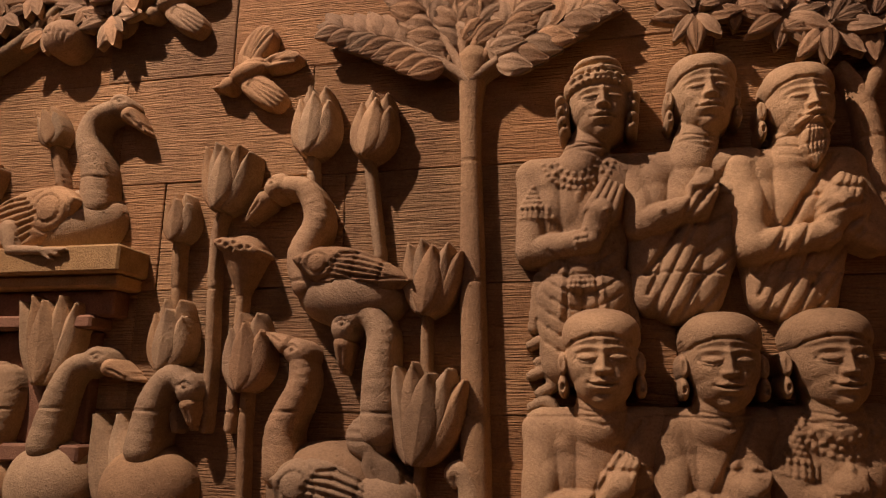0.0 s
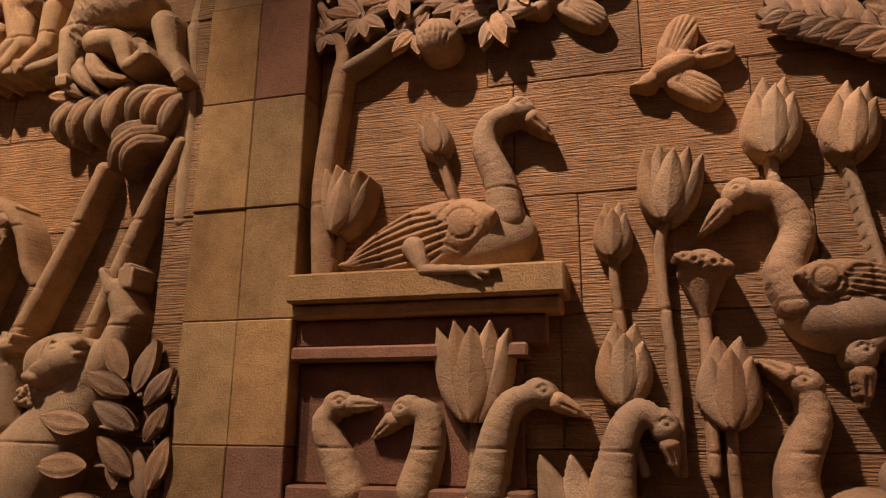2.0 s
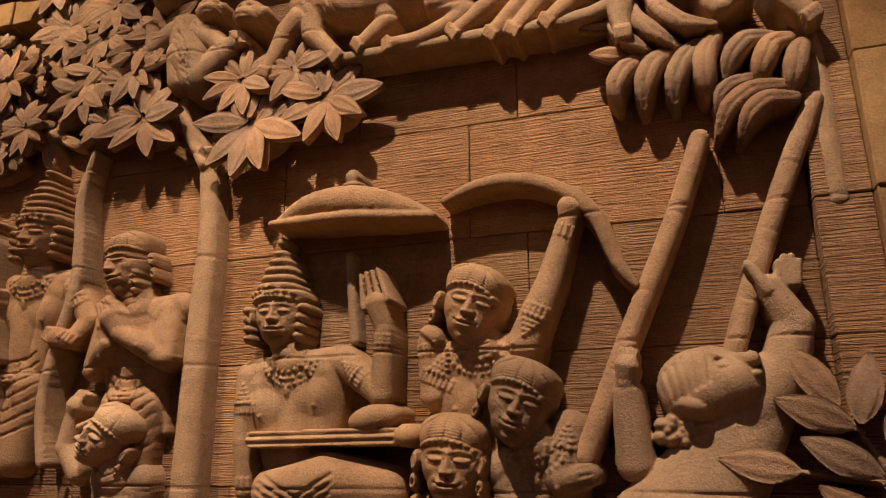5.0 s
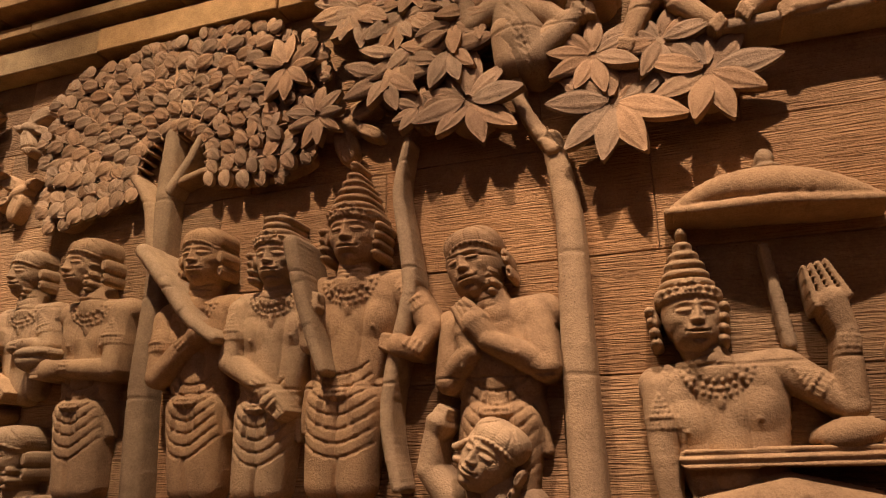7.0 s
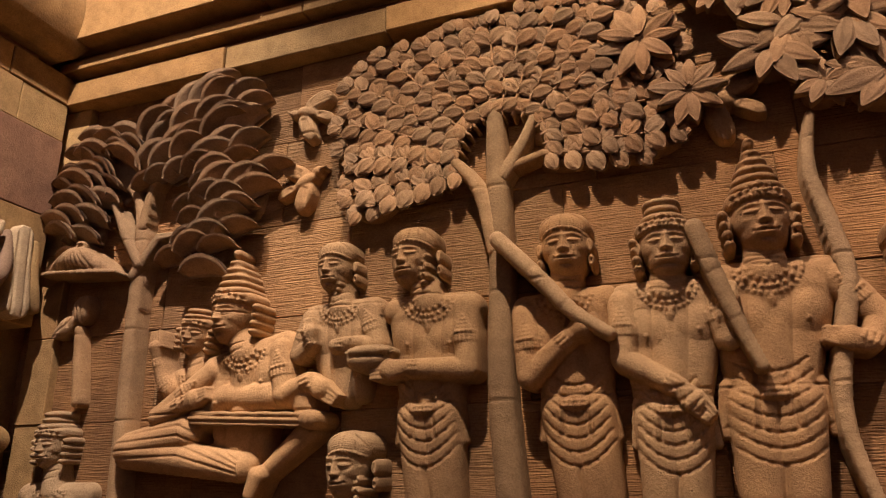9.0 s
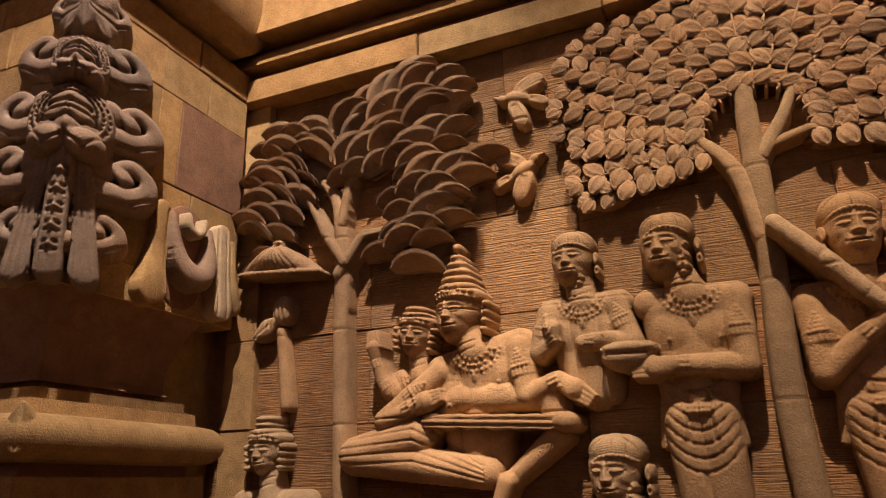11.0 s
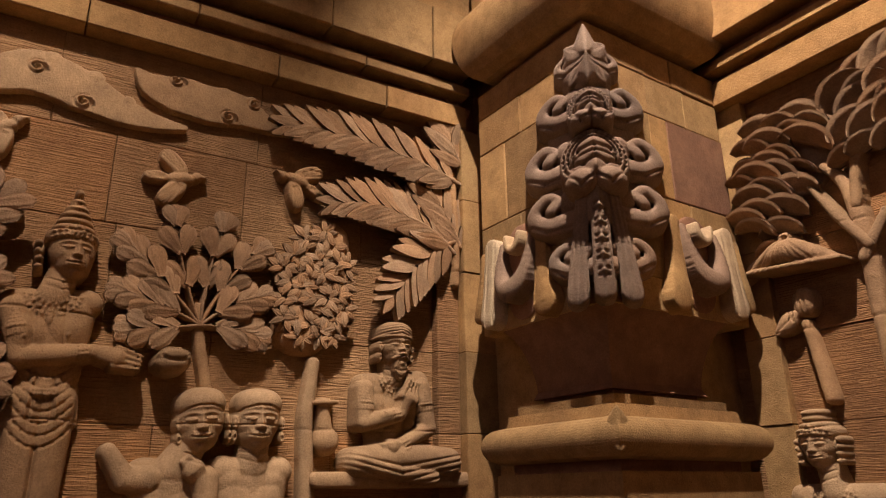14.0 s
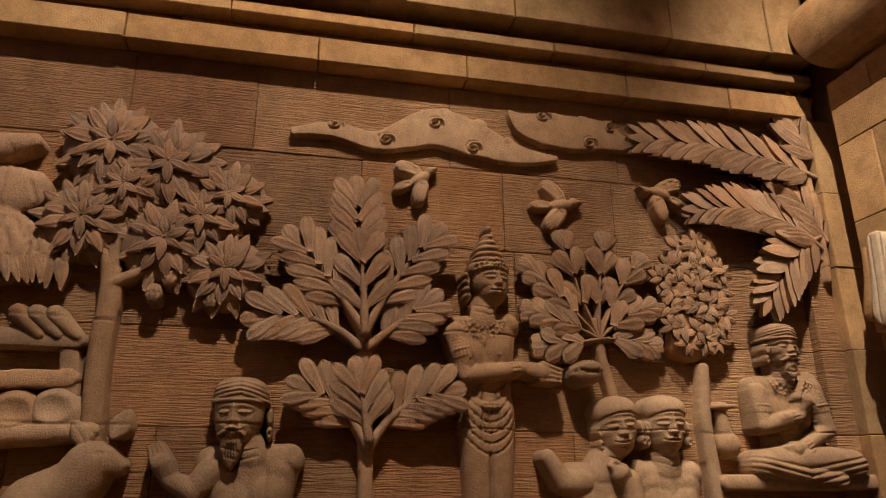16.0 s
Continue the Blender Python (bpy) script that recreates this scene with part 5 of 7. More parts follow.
# undergrowth by the pilaster
bush = empty("leafy_shrub", BACK, *(-2.246, 1.483) , "carved sandstone shrub with long pointed leaves", "plant carving")
trunk(BACK, bush, [(-2.247, 1.446) , (-2.271, 1.610) , (-2.332, 1.730) , (-2.420, 1.858) ], [0.012, 0.010, 0.008, 0.006], 0.06, "stem")
for k, (a, b) in enumerate((((-2.346, 1.744) , (-2.438, 1.883) ), ((-2.315, 1.709) , (-2.472, 1.774) ), ((-2.298, 1.610) , (-2.588, 1.660) ), ((-2.321, 1.723) , (-2.283, 1.863) ), ((-2.283, 1.689) , (-2.215, 1.785) ), ((-2.291, 1.623) , (-2.434, 1.697) ),
             ((-2.272, 1.532) , (-2.592, 1.537) ), ((-2.271, 1.597) , (-2.220, 1.695) ), ((-2.286, 1.507) , (-2.412, 1.609) ), ((-2.349, 1.480) , (-2.376, 1.602) ), ((-2.246, 1.483) , (-2.212, 1.610) ), ((-2.281, 1.420) , (-2.505, 1.449) ), ((-2.261, 1.445) , (-2.306, 1.583) ))):
    g = min(1.0, 0.15 / math.hypot(b[0] - a[0], b[1] - a[1]))
    foot = (b[0] + g * (a[0] - b[0]), b[1] + g * (a[1] - b[1]))
    if g < 0.9:
        trunk(BACK, bush, [a, foot], [0.008, 0.006], 0.07, "stem")
    leaf_to(BACK, bush, "lance", foot, b, 0.10 + 0.006 * (k % 3), 0.85)

# broad round-leaved tree over the women
broad = empty("broad_tree", BACK, *(-5.204, 1.629) , "broad carved sandstone tree with dense rounded leaves", "tree carving")
trunk(BACK, broad, [(-5.181, 1.629) , (-5.199, 1.946) , (-5.187, 2.264) , (-5.188, 2.545) , (-5.189, 2.811) ], [0.042, 0.040, 0.036, 0.036, 0.026], 0.04)
trunk(BACK, broad, [(-5.201, 2.334) , (-5.238, 2.516) , (-5.325, 2.634) , (-5.476, 2.729) ], [0.026, 0.026, 0.018, 0.012], 0.05, "branch")
trunk(BACK, broad, [(-5.166, 2.560) , (-5.101, 2.659) , (-5.053, 2.764) ], [0.024, 0.02, 0.014], 0.05, "branch")
trunk(BACK, broad, [(-5.166, 2.578) , (-5.044, 2.612) , (-4.865, 2.594) ], [0.018, 0.014, 0.01], 0.05, "branch")


def clothe(face, tree, masses, root, kind, size, step, h, droop=0.0, wide=1.0, lift=18, most=300, heading=None):
    """Covers oval masses with overlapping leaves that point away from root, sinking by droop."""
    lo_u, hi_u = min(m[0][0] - m[1] for m in masses), max(m[0][0] + m[1] for m in masses)
    lo_v, hi_v = min(m[0][1] - m[2] for m in masses), max(m[0][1] + m[2] for m in masses)
    made, v, row = 0, hi_v, 0
    while v > lo_v and made < most:
        u = lo_u + (step * 0.5 if row % 2 else 0)
        while u < hi_u and made < most:
            pu, pv = u + leaf_rng.uniform(-0.22, 0.22) * step, v + leaf_rng.uniform(-0.22, 0.22) * step
            k = min(((pu - m[0][0]) / m[1]) ** 2 + ((pv - m[0][1]) / m[2]) ** 2 for m in masses)
            if k < 1:
                a = math.degrees(math.atan2(pu - root[0], pv - root[1] - droop)) + leaf_rng.uniform(-22, 22)
                if heading:
                    a = heading * (1 if pu > root[0] else -1) * (0.55 + 0.9 * (hi_v - pv) / (hi_v - lo_v)) + leaf_rng.uniform(-14, 14)
                s = size * leaf_rng.uniform(0.85, 1.2)
                leaf(face, tree, kind, (pu - 0.4 * s * math.sin(radians(a)), pv - 0.4 * s * math.cos(radians(a))), a, s,
                     h + 0.035 * (1 - k) + leaf_rng.uniform(-0.008, 0.008), lift + leaf_rng.uniform(-10, 10), leaf_rng.uniform(-10, 10), wide)
                made += 1
            u += step
        v -= step * 0.82
        row += 1


def mass(face, tree, ovals, name="bough", h=0.03):
    """The rough stone behind a crown."""
    c = Carve(0.007, joints=False)
    for p, ru, rv in ovals:
        c.ell(p, ru * 0.93, rv * 0.93, 0.015, h, 0, 2.2)
    carved(face, c, name, parent=tree, material=LEAFY)


crown = [((-5.518, 2.965) , 0.19, 0.125), ((-5.262, 2.991) , 0.24, 0.14), ((-4.988, 2.976) , 0.27, 0.165), ((-4.776, 2.884) , 0.17, 0.17), ((-5.617, 2.807) , 0.13, 0.14), ((-5.428, 2.750) , 0.15, 0.095), ((-5.602, 2.593) , 0.105, 0.115),
         ((-4.871, 2.717) , 0.25, 0.10), ((-4.832, 2.609) , 0.19, 0.06), ((-4.963, 2.588) , 0.10, 0.03)]
mass(BACK, broad, crown)
hub = (-5.17, 2.63)


def in_crown(p):
    return any(((p[0] - q[0]) / ru) ** 2 + ((p[1] - q[1]) / rv) ** 2 < 1 for q, ru, rv in crown)


for k in range(33):
    a = radians(-118 + 6.8 * k)
    near = 0.13 if k % 2 == 0 else 0.30
    far = max((r for r in np.arange(near, 0.75, 0.01) if in_crown((hub[0] + r * math.sin(a), hub[1] + r * math.cos(a)))), default=0)
    if far - near < 0.08:
        continue
    p, q = [(hub[0] + r * math.sin(a), hub[1] + r * math.cos(a)) for r in (near, far - 0.03)]
    side = 0.05 * math.sin(a) * (far - near)
    frond(BACK, broad, p, ((p[0] + q[0]) / 2 - side, (p[1] + q[1]) / 2 + abs(side)), q, max(3, int((far - near) / 0.052)), 0.058, "round", 0.055 + 0.012 * (k % 2), 58, 1.05, 0.007, 0.05)

# drooping tree by the corner
droop = empty("drooping_tree", BACK, *(-6.492, 1.654) , "carved sandstone tree with large drooping overlapping leaves", "tree carving")
trunk(BACK, droop, [(-6.482, 1.605) , (-6.502, 2.182) , (-6.500, 2.436) , (-6.528, 2.650) , (-6.588, 2.750) ], [0.032, 0.03, 0.034, 0.024, 0.018], 0.04)
trunk(BACK, droop, [(-6.507, 2.397) , (-6.417, 2.523) , (-6.341, 2.529) ], [0.024, 0.02, 0.012], 0.06, "branch")
trunk(BACK, droop, [(-6.484, 2.433) , (-6.563, 2.550) , (-6.635, 2.682) ], [0.02, 0.018, 0.012], 0.07, "branch")
trunk(BACK, droop, [(-6.506, 2.581) , (-6.482, 2.726) , (-6.423, 2.800) ], [0.022, 0.018, 0.012], 0.05, "branch")
crown = [((-6.376, 2.899) , 0.30, 0.16), ((-6.168, 2.656) , 0.16, 0.15), ((-6.712, 2.823) , 0.16, 0.17), ((-6.238, 2.471) , 0.13, 0.08), ((-6.796, 2.637) , 0.09, 0.16), ((-6.261, 2.979) , 0.2, 0.13)]
mass(BACK, droop, crown, h=0.02)
clothe(BACK, droop, crown, (-6.53, 2.750) , "droop", 0.165, 0.078, 0.02, wide=1.0, lift=0, heading=34)

# ---- west wall plants ----
fern = empty("palm_fronds", LEFT, *(0.875, 1.685) , "carved sandstone palm with feathered fronds beside the pillar", "palm carving")
trunk(LEFT, fern, [(0.872, 2.48), (0.871, 2.631), (0.867, 2.78), (0.866, 2.93)], [0.014, 0.02, 0.018, 0.014], 0.06)
for a, b, c, n in (((0.896, 2.910) , (0.599, 3.019) , (0.208, 3.004) , 20), ((0.857, 2.605) , (0.702, 2.770) , (0.400, 2.733) , 17), ((0.858, 2.653) , (0.715, 2.582) , (0.617, 2.432) , 11), ((0.907, 2.990) , (0.839, 3.079) , (0.868, 3.181) , 6), ((0.885, 2.634) , (0.860, 2.727) , (0.755, 2.855) , 7)):
    frond(LEFT, fern, a, b, c, (5 * n) // 6, 0.150, "needle", 0.07, 40, 1.35, 0.012, 0.06)

round_tree = empty("round_tree", LEFT, *(0.297, 1.692) , "small carved sandstone tree with a round crown of leaf stars", "tree carving")
trunk(LEFT, round_tree, [(0.302, 1.607) , (0.285, 1.940) , (0.305, 2.130) ], [0.03, 0.026, 0.022], 0.03)
crown = [((0.292, 2.409) , 0.13, 0.185), ((0.258, 2.263) , 0.125, 0.12), ((0.350, 2.567) , 0.085, 0.1)]
mass(LEFT, round_tree, crown, h=0.05)
for k in range(34):
    r, a = 0.032 * math.sqrt(k), 2.4 * k
    rosette(LEFT, round_tree, (0.290 + 0.72 * r * math.cos(a), 2.395 + 1.12 * r * math.sin(a)), 0.047, 8, 0.07, turn=leaf_rng.uniform(0, 45), wide=0.9, lift=2)

lobed = empty("lobed_plant", LEFT, *(-0.065, 1.961) , "carved sandstone plant with lobed spoon-shaped leaves", "plant carving")
trunk(LEFT, lobed, [(-0.036, 1.962) , (-0.076, 2.136) , (-0.100, 2.280) ], [0.02, 0.02, 0.016], 0.03, "stem")
for b, c, n in (((-0.169, 2.403) , (-0.191, 2.535) , 3), ((-0.081, 2.416) , (-0.046, 2.541) , 3), ((-0.216, 2.358) , (-0.309, 2.437) , 4), ((-0.006, 2.407) , (0.065, 2.478) , 3), ((-0.189, 2.269) , (-0.300, 2.292) , 4), ((-0.015, 2.290) , (0.076, 2.321) , 3), ((-0.182, 2.198) , (-0.263, 2.189) , 3), ((-0.009, 2.225) , (0.066, 2.204) , 3)):
    frond(LEFT, lobed, (-0.089, 2.216) , b, c, n, 0.09, "spoon", 0.05, 34, 1.2, 0.008, 0.35)

tall = empty("tall_leafy_plant", LEFT, *(-0.879, 1.627) , "tall carved sandstone plant with rounded feather-like leaves", "plant carving")
trunk(LEFT, tall, [(-0.878, 1.60), (-0.884, 1.85), (-0.896, 2.14), (-0.912, 2.366)], [0.026, 0.024, 0.028, 0.014], 0.03, "stem")


def spoon_frond(a, b, c, n, size, h, outer=1.0):
    """A short rib with a fan of rounded leaflets, the longest in the middle."""
    r = Carve(0.004, joints=False)
    pts = [bent(a, b, c, t)[0] for t in np.linspace(0, 0.92, 7)]
    r.chain(pts, [0.017 - 0.0016 * i for i in range(7)], [h + 0.012] * 7)
    carved(LEFT, r, "rib", parent=tall, material=LEAFY)
    for k in range(n):
        t = 0.30 + 0.60 * k / max(1, n - 1)
        p, d = bent(a, b, c, t)
        s = size * (0.82 + 0.3 * math.sin(math.pi * (0.2 + 0.6 * t)))
        for side in (-1, 1):
            leaf(LEFT, tall, "spoon", p, d + side * (52 - 20 * t), s * (outer if side < 0 else 1.0), h + 0.009 * k + (0.006 if side > 0 else 0), 5, 6 * side, 0.84)
    p, d = bent(a, b, c, 0.95)
    leaf(LEFT, tall, "spoon", p, d, size * 0.9, h + 0.02, 4, 0, 1.05)


for a, b, c, n, h in (((-0.906, 2.208), (-1.008, 2.358), (-1.110, 2.470), 4, 0.055), ((-0.898, 2.208), (-0.824, 2.373), (-0.695, 2.520), 4, 0.055), ((-0.919, 2.156), (-1.033, 2.269), (-1.195, 2.237), 4, 0.045),
                      ((-0.886, 2.158), (-0.799, 2.232), (-0.725, 2.290), 3, 0.045), ((-0.908, 2.34), (-0.930, 2.50), (-0.940, 2.655), 4, 0.045), ((-0.902, 2.20), (-0.912, 2.33), (-0.922, 2.45), 2, 0.075),
                      ((-0.884, 1.85), (-0.945, 1.974), (-1.045, 2.008), 3, 0.05), ((-0.876, 1.85), (-0.802, 1.985), (-0.665, 2.012), 4, 0.05), ((-0.881, 1.87), (-0.895, 1.944), (-0.912, 2.02), 2, 0.07)):
    spoon_frond(a, b, c, n + 1, 0.124, h)

mango = empty("fruit_tree", LEFT, *(-1.677, 1.953) , "carved sandstone fruit tree with leaf stars and hanging fruit", "tree carving")
trunk(LEFT, mango, [(-1.656, 1.709) , (-1.681, 2.082) , (-1.676, 2.323) , (-1.715, 2.429) , (-1.789, 2.497) ], [0.036, 0.034, 0.034, 0.024, 0.018], 0.035)
trunk(LEFT, mango, [(-1.676, 2.323) , (-1.593, 2.364) , (-1.464, 2.391) ], [0.02, 0.018, 0.014], 0.05, "branch")
trunk(LEFT, mango, [(-1.681, 2.358) , (-1.685, 2.505) , (-1.662, 2.642) ], [0.024, 0.02, 0.016], 0.04, "branch")


def clump(face, tree, p, r):
    """A domed clump of slender leaves that radiate from its middle in three rings."""
    c = Carve(0.006, joints=False)
    c.ell(p, 0.92 * r, 0.86 * r, 0.02, 0.07)
    carved(face, c, "boss", parent=tree, material=LEAFY)
    for n, at, size, h in ((13, 0.42, 0.62, 0.045), (10, 0.20, 0.62, 0.075), (6, 0.02, 0.45, 0.095)):
        for k in range(n):
            a = 360 * k / n + leaf_rng.uniform(-8, 8)
            q = (p[0] + at * r * math.sin(radians(a)), p[1] + at * r * math.cos(radians(a)))
            leaf(face, tree, "lance", q, a, size * r * leaf_rng.uniform(0.9, 1.12), h, 0, leaf_rng.uniform(-10, 10), 0.85)


for p, r in [((-1.729, 2.783), 0.115), ((-1.551, 2.729), 0.11), ((-1.354, 2.633), 0.085), ((-1.533, 2.466), 0.105), ((-1.78, 2.521), 0.1), ((-1.343, 2.379), 0.095), ((-1.674, 2.639), 0.085), ((-1.433, 2.549), 0.085)]:
    clump(LEFT, mango, p, r * 1.5)
for p in ((-1.548, 2.295) , (-1.382, 2.286) , (-1.509, 2.351) , (-1.766, 2.453) , (-1.340, 2.532) ):
    fruit(LEFT, mango, p, 0.026, 0.036, 0.06, 3)

# ---- lotus pond ----


def lotus(p, ang, size, stem, opened=False, label=""):
    """A lotus bud or half-open flower on its stalk: p is the foot of the flower."""
    thing = empty("lotus_flower" if opened else "lotus_bud", BACK, *stem[-1], label or ("carved sandstone lotus opening its petals on a stalk" if opened else "closed carved sandstone lotus bud on a thin stalk"),
                  "lotus carving", "lotuses of the pond")
    c = Carve(0.0045)
    pts = [p] + list(stem)
    c.chain(pts, [0.014] * len(pts), [0.03] * len(pts))
    carved(BACK, c, "stalk", parent=thing)
    a = radians(ang)

    def q(x, y):
        return (p[0] + size * (x * math.cos(a) + y * math.sin(a)), p[1] + size * (y * math.cos(a) - x * math.sin(a)))

    petals = ((-0.34, 1.0, 0.20, 0.05), (0.34, 1.0, 0.20, 0.05), (-0.17, 1.08, 0.22, 0.06), (0.17, 1.08, 0.22, 0.06), (0.0, 1.0, 0.26, 0.075)) if opened else \
        ((-0.12, 1.0, 0.24, 0.035), (0.12, 1.0, 0.24, 0.035), (-0.22, 0.78, 0.22, 0.045), (0.22, 0.78, 0.22, 0.045), (0.0, 0.86, 0.24, 0.06))
    for x, y, w, d in petals:
        c = Carve(0.004, joints=False)
        c.leaf(q(x * 0.25, -0.03), q(x * 1.2 if opened else x, y), w * size, d * 0.55 + 0.01, d * 0.8 + (0.012 if opened else 0.0), 0.20 * size, -0.002)
        carved(BACK, c, "petal", parent=thing)
    c = Carve(0.0045, joints=False)
    c.ell(q(0, 0.30), 0.30 * size, 0.36 * size, 0.012, 0.22 * size, -ang)
    carved(BACK, c, "bud", parent=thing)
    return thing


lotus((-1.520, 2.329) , -14, 0.125, [(-1.495, 2.251) , (-1.481, 2.200) ])
lotus((-0.722, 2.251) , 6, 0.19, [(-0.718, 2.189) , (-0.703, 2.023) ])
lotus((-0.566, 2.233) , 12, 0.18, [(-0.553, 2.149) , (-0.527, 1.973) ])
lotus((-1.091, 2.030) , 3, 0.135, [(-1.089, 1.961) , (-1.080, 1.856) ])
lotus((-0.967, 2.109) , 10, 0.165, [(-0.983, 2.018) , (-0.968, 1.697) , (-0.969, 1.546) ], True)
lotus((-1.086, 1.690) , 5, 0.185, [(-1.071, 1.627) , (-1.046, 1.545) ])
lotus((-0.863, 1.642) , 3, 0.195, [(-0.863, 1.548) , (-0.852, 1.328) ])
lotus((-0.402, 1.824) , 10, 0.165, [(-0.404, 1.764) , (-0.399, 1.659) ], True)
lotus((-0.415, 1.481) , 10, 0.21, [(-0.413, 1.408) , (-0.407, 1.289) ], True)
lotus((-1.427, 1.655) , 2, 0.215, [(-1.426, 1.607) , (-1.433, 1.430) ], True)
lotus((-1.796, 2.132) , 14, 0.165, [(-1.806, 2.088) , (-1.810, 1.986) ], True)
lotus((-1.440, 1.712) , 8, 0.14, [(-1.420, 1.638) , (-1.400, 1.566) ], True)

pod = empty("lotus_seed_pod", BACK, *(-0.908, 1.628) , "carved sandstone lotus seed pod with small holes on its flat top", "lotus carving", "lotuses of the pond")
c = Carve(0.004)
c.cap((-0.894, 1.911) , (-0.901, 1.547) , 0.013, 0.014, 0.03)
carved(BACK, c, "stalk", parent=pod)
c = Carve(0.004, joints=False)
c.cap((-0.892, 1.982) , (-0.895, 1.889) , 0.058, 0.016, 0.03, 0.03)
c.ell((-0.893, 2.000) , 0.068, 0.02, 0.08, 0.02, -14)
for dx, dy in ((-0.04, 0.012), (-0.02, 0.002), (0.0, 0.008), (0.02, -0.006), (0.04, -0.004), (-0.005, -0.008)):
    c.bump(((-0.893, 2.000) [0] + dx, (-0.893, 2.000) [1] + dy), 0.007, 0.006, -0.012)
carved(BACK, c, "pod", parent=pod)
pond = empty("pond_leaves", BACK, *(-1.168, 1.380) , "spiky carved sandstone water leaves at the pond's edge", "plant carving")
for p, q in (((-1.191, 1.313) , (-1.276, 1.582) ), ((-1.167, 1.314) , (-1.206, 1.586) ), ((-1.136, 1.316) , (-1.145, 1.577) ), ((-1.113, 1.317) , (-1.082, 1.517) )):
    c = Carve(0.0045)
    c.leaf(p, q, 0.045, 0.05, 0.03, 0.02, -0.003)
    carved(BACK, c, "leaf", parent=pond)
c = Carve(0.0045)
c.ell((-0.525, 1.535) , 0.06, 0.055, 0.06, 0.03)
for k in range(3):
    c.line([((-0.574, 1.540) [0] + 0.0, (-0.526, 1.567) [1] - 0.02 * k), ((-0.477, 1.542) [0], (-0.526, 1.567) [1] - 0.02 * k)], 0.004, 0.006)
c.leaf((-0.472, 1.381) , (-0.524, 1.516) , 0.05, 0.06, 0.07, 0.02)
carved(BACK, c, "lotus_leaf", "folded carved sandstone lotus leaf before the swans", "plant carving")
c = Carve(0.0045)
c.chain([(-0.303, 1.353) , (-0.290, 1.412) , (-0.310, 1.466) , (-0.336, 1.459) , (-0.329, 1.435) ], [0.03, 0.028, 0.024, 0.018, 0.01], [0.04] * 5)
carved(BACK, c, "curled_shoot", "curled carved sandstone shoot at the palm's foot", "plant carving")
c = Carve(0.004)
for y in (590, 640, 690):
    c.chain([((-0.154, 1.775) [0], (-0.155, 1.749) [1] - (y - 590) * 0.0014), ((-0.116, 1.775) [0], (-0.116, 1.762) [1] - (y - 590) * 0.0014), ((-0.103, 1.775) [0], (-0.104, 1.730) [1] - (y - 590) * 0.0014), ((-0.135, 1.775) [0], (-0.136, 1.711) [1] - (y - 590) * 0.0014)], [0.012, 0.016, 0.016, 0.012], [0.03] * 4)
carved(BACK, c, "scroll_ornament", "carved sandstone scrollwork of a throne back", "scroll carving")

# ---- what the figures hold ----


def rod(name, label, category, pts, radii, depths, cuts=0):
    c = Carve(0.004)
    c.chain(pts, radii, depths)
    for k in range(cuts):
        t = (k + 1) / (cuts + 1)
        u, v = pts[0][0] * (1 - t) + pts[-1][0] * t, pts[0][1] * (1 - t) + pts[-1][1] * t
        du, dv = pts[-1][0] - pts[0][0], pts[-1][1] - pts[0][1]
        g = math.hypot(du, dv)
        c.line([(u - dv / g * 0.03, v + du / g * 0.03), (u + dv / g * 0.03, v - du / g * 0.03)], 0.003, 0.004)
    return carved(BACK, c, name, label, category)


rod("wooden_pole", "thick carved sandstone pole leaning upwards in the spearman's grip", "pole", [(-2.851, 1.662) , (-2.750, 1.904) , (-2.630, 2.170) , (-2.551, 2.378) ], [0.026, 0.026, 0.025, 0.024], [0.09, 0.07, 0.06, 0.055], 3)
rod("bamboo_pole", "carved sandstone pole rising beside the spearman's raised hand", "pole", [(-2.545, 1.833) , (-2.480, 2.013) , (-2.391, 2.237) , (-2.301, 2.439) ], [0.024, 0.025, 0.025, 0.023], [0.05, 0.05, 0.05, 0.05], 3)
rod("archer_bow", "curved carved sandstone bow held high by the archer", "bow", [(-3.173, 2.285) , (-3.083, 2.316) , (-2.966, 2.316) , (-2.857, 2.266) , (-2.794, 2.194) , (-2.756, 2.087) , (-2.722, 2.034) ], [0.01, 0.018, 0.020, 0.022, 0.022, 0.018, 0.012], [0.08] * 7)
rod("prince_bow", "tall carved sandstone bow standing beside the crowned prince", "bow", [(-4.338, 2.591) , (-4.364, 2.442) , (-4.339, 2.285) , (-4.326, 2.138) , (-4.372, 1.938) , (-4.384, 1.797) , (-4.354, 1.651) ], [0.014, 0.019, 0.022, 0.024, 0.022, 0.02, 0.018], [0.06, 0.06, 0.065, 0.07, 0.07, 0.07, 0.07])
rod("war_club", "carved sandstone club held slanting across the chest", "club", [(-5.172, 2.334) , (-5.067, 2.218) , (-4.980, 2.114) , (-4.889, 2.048) ], [0.024, 0.024, 0.022, 0.018], [0.13] * 4, 2)
rod("war_club", "carved sandstone club hanging between two princes", "club", [(-4.656, 2.297) , (-4.618, 2.155) , (-4.580, 2.035) , (-4.546, 1.942) ], [0.026, 0.024, 0.02, 0.017], [0.13] * 4, 2)
c = Carve(0.004)
c.ell((-5.572, 2.033) , 0.075, 0.040, 0.09, 0.05)
c.ell((-5.566, 2.052) , 0.078, 0.022, 0.115, 0.03)
c.line([((-5.566, 2.052) [0] + 0.07 * math.cos(t), (-5.566, 2.052) [1] + 0.016 * math.sin(t)) for t in np.linspace(0, 6.3, 14)], 0.004, 0.008)
carved(BACK, c, "offering_bowl", "shallow carved sandstone bowl heaped with offerings", "bowl")
c = Carve(0.004)
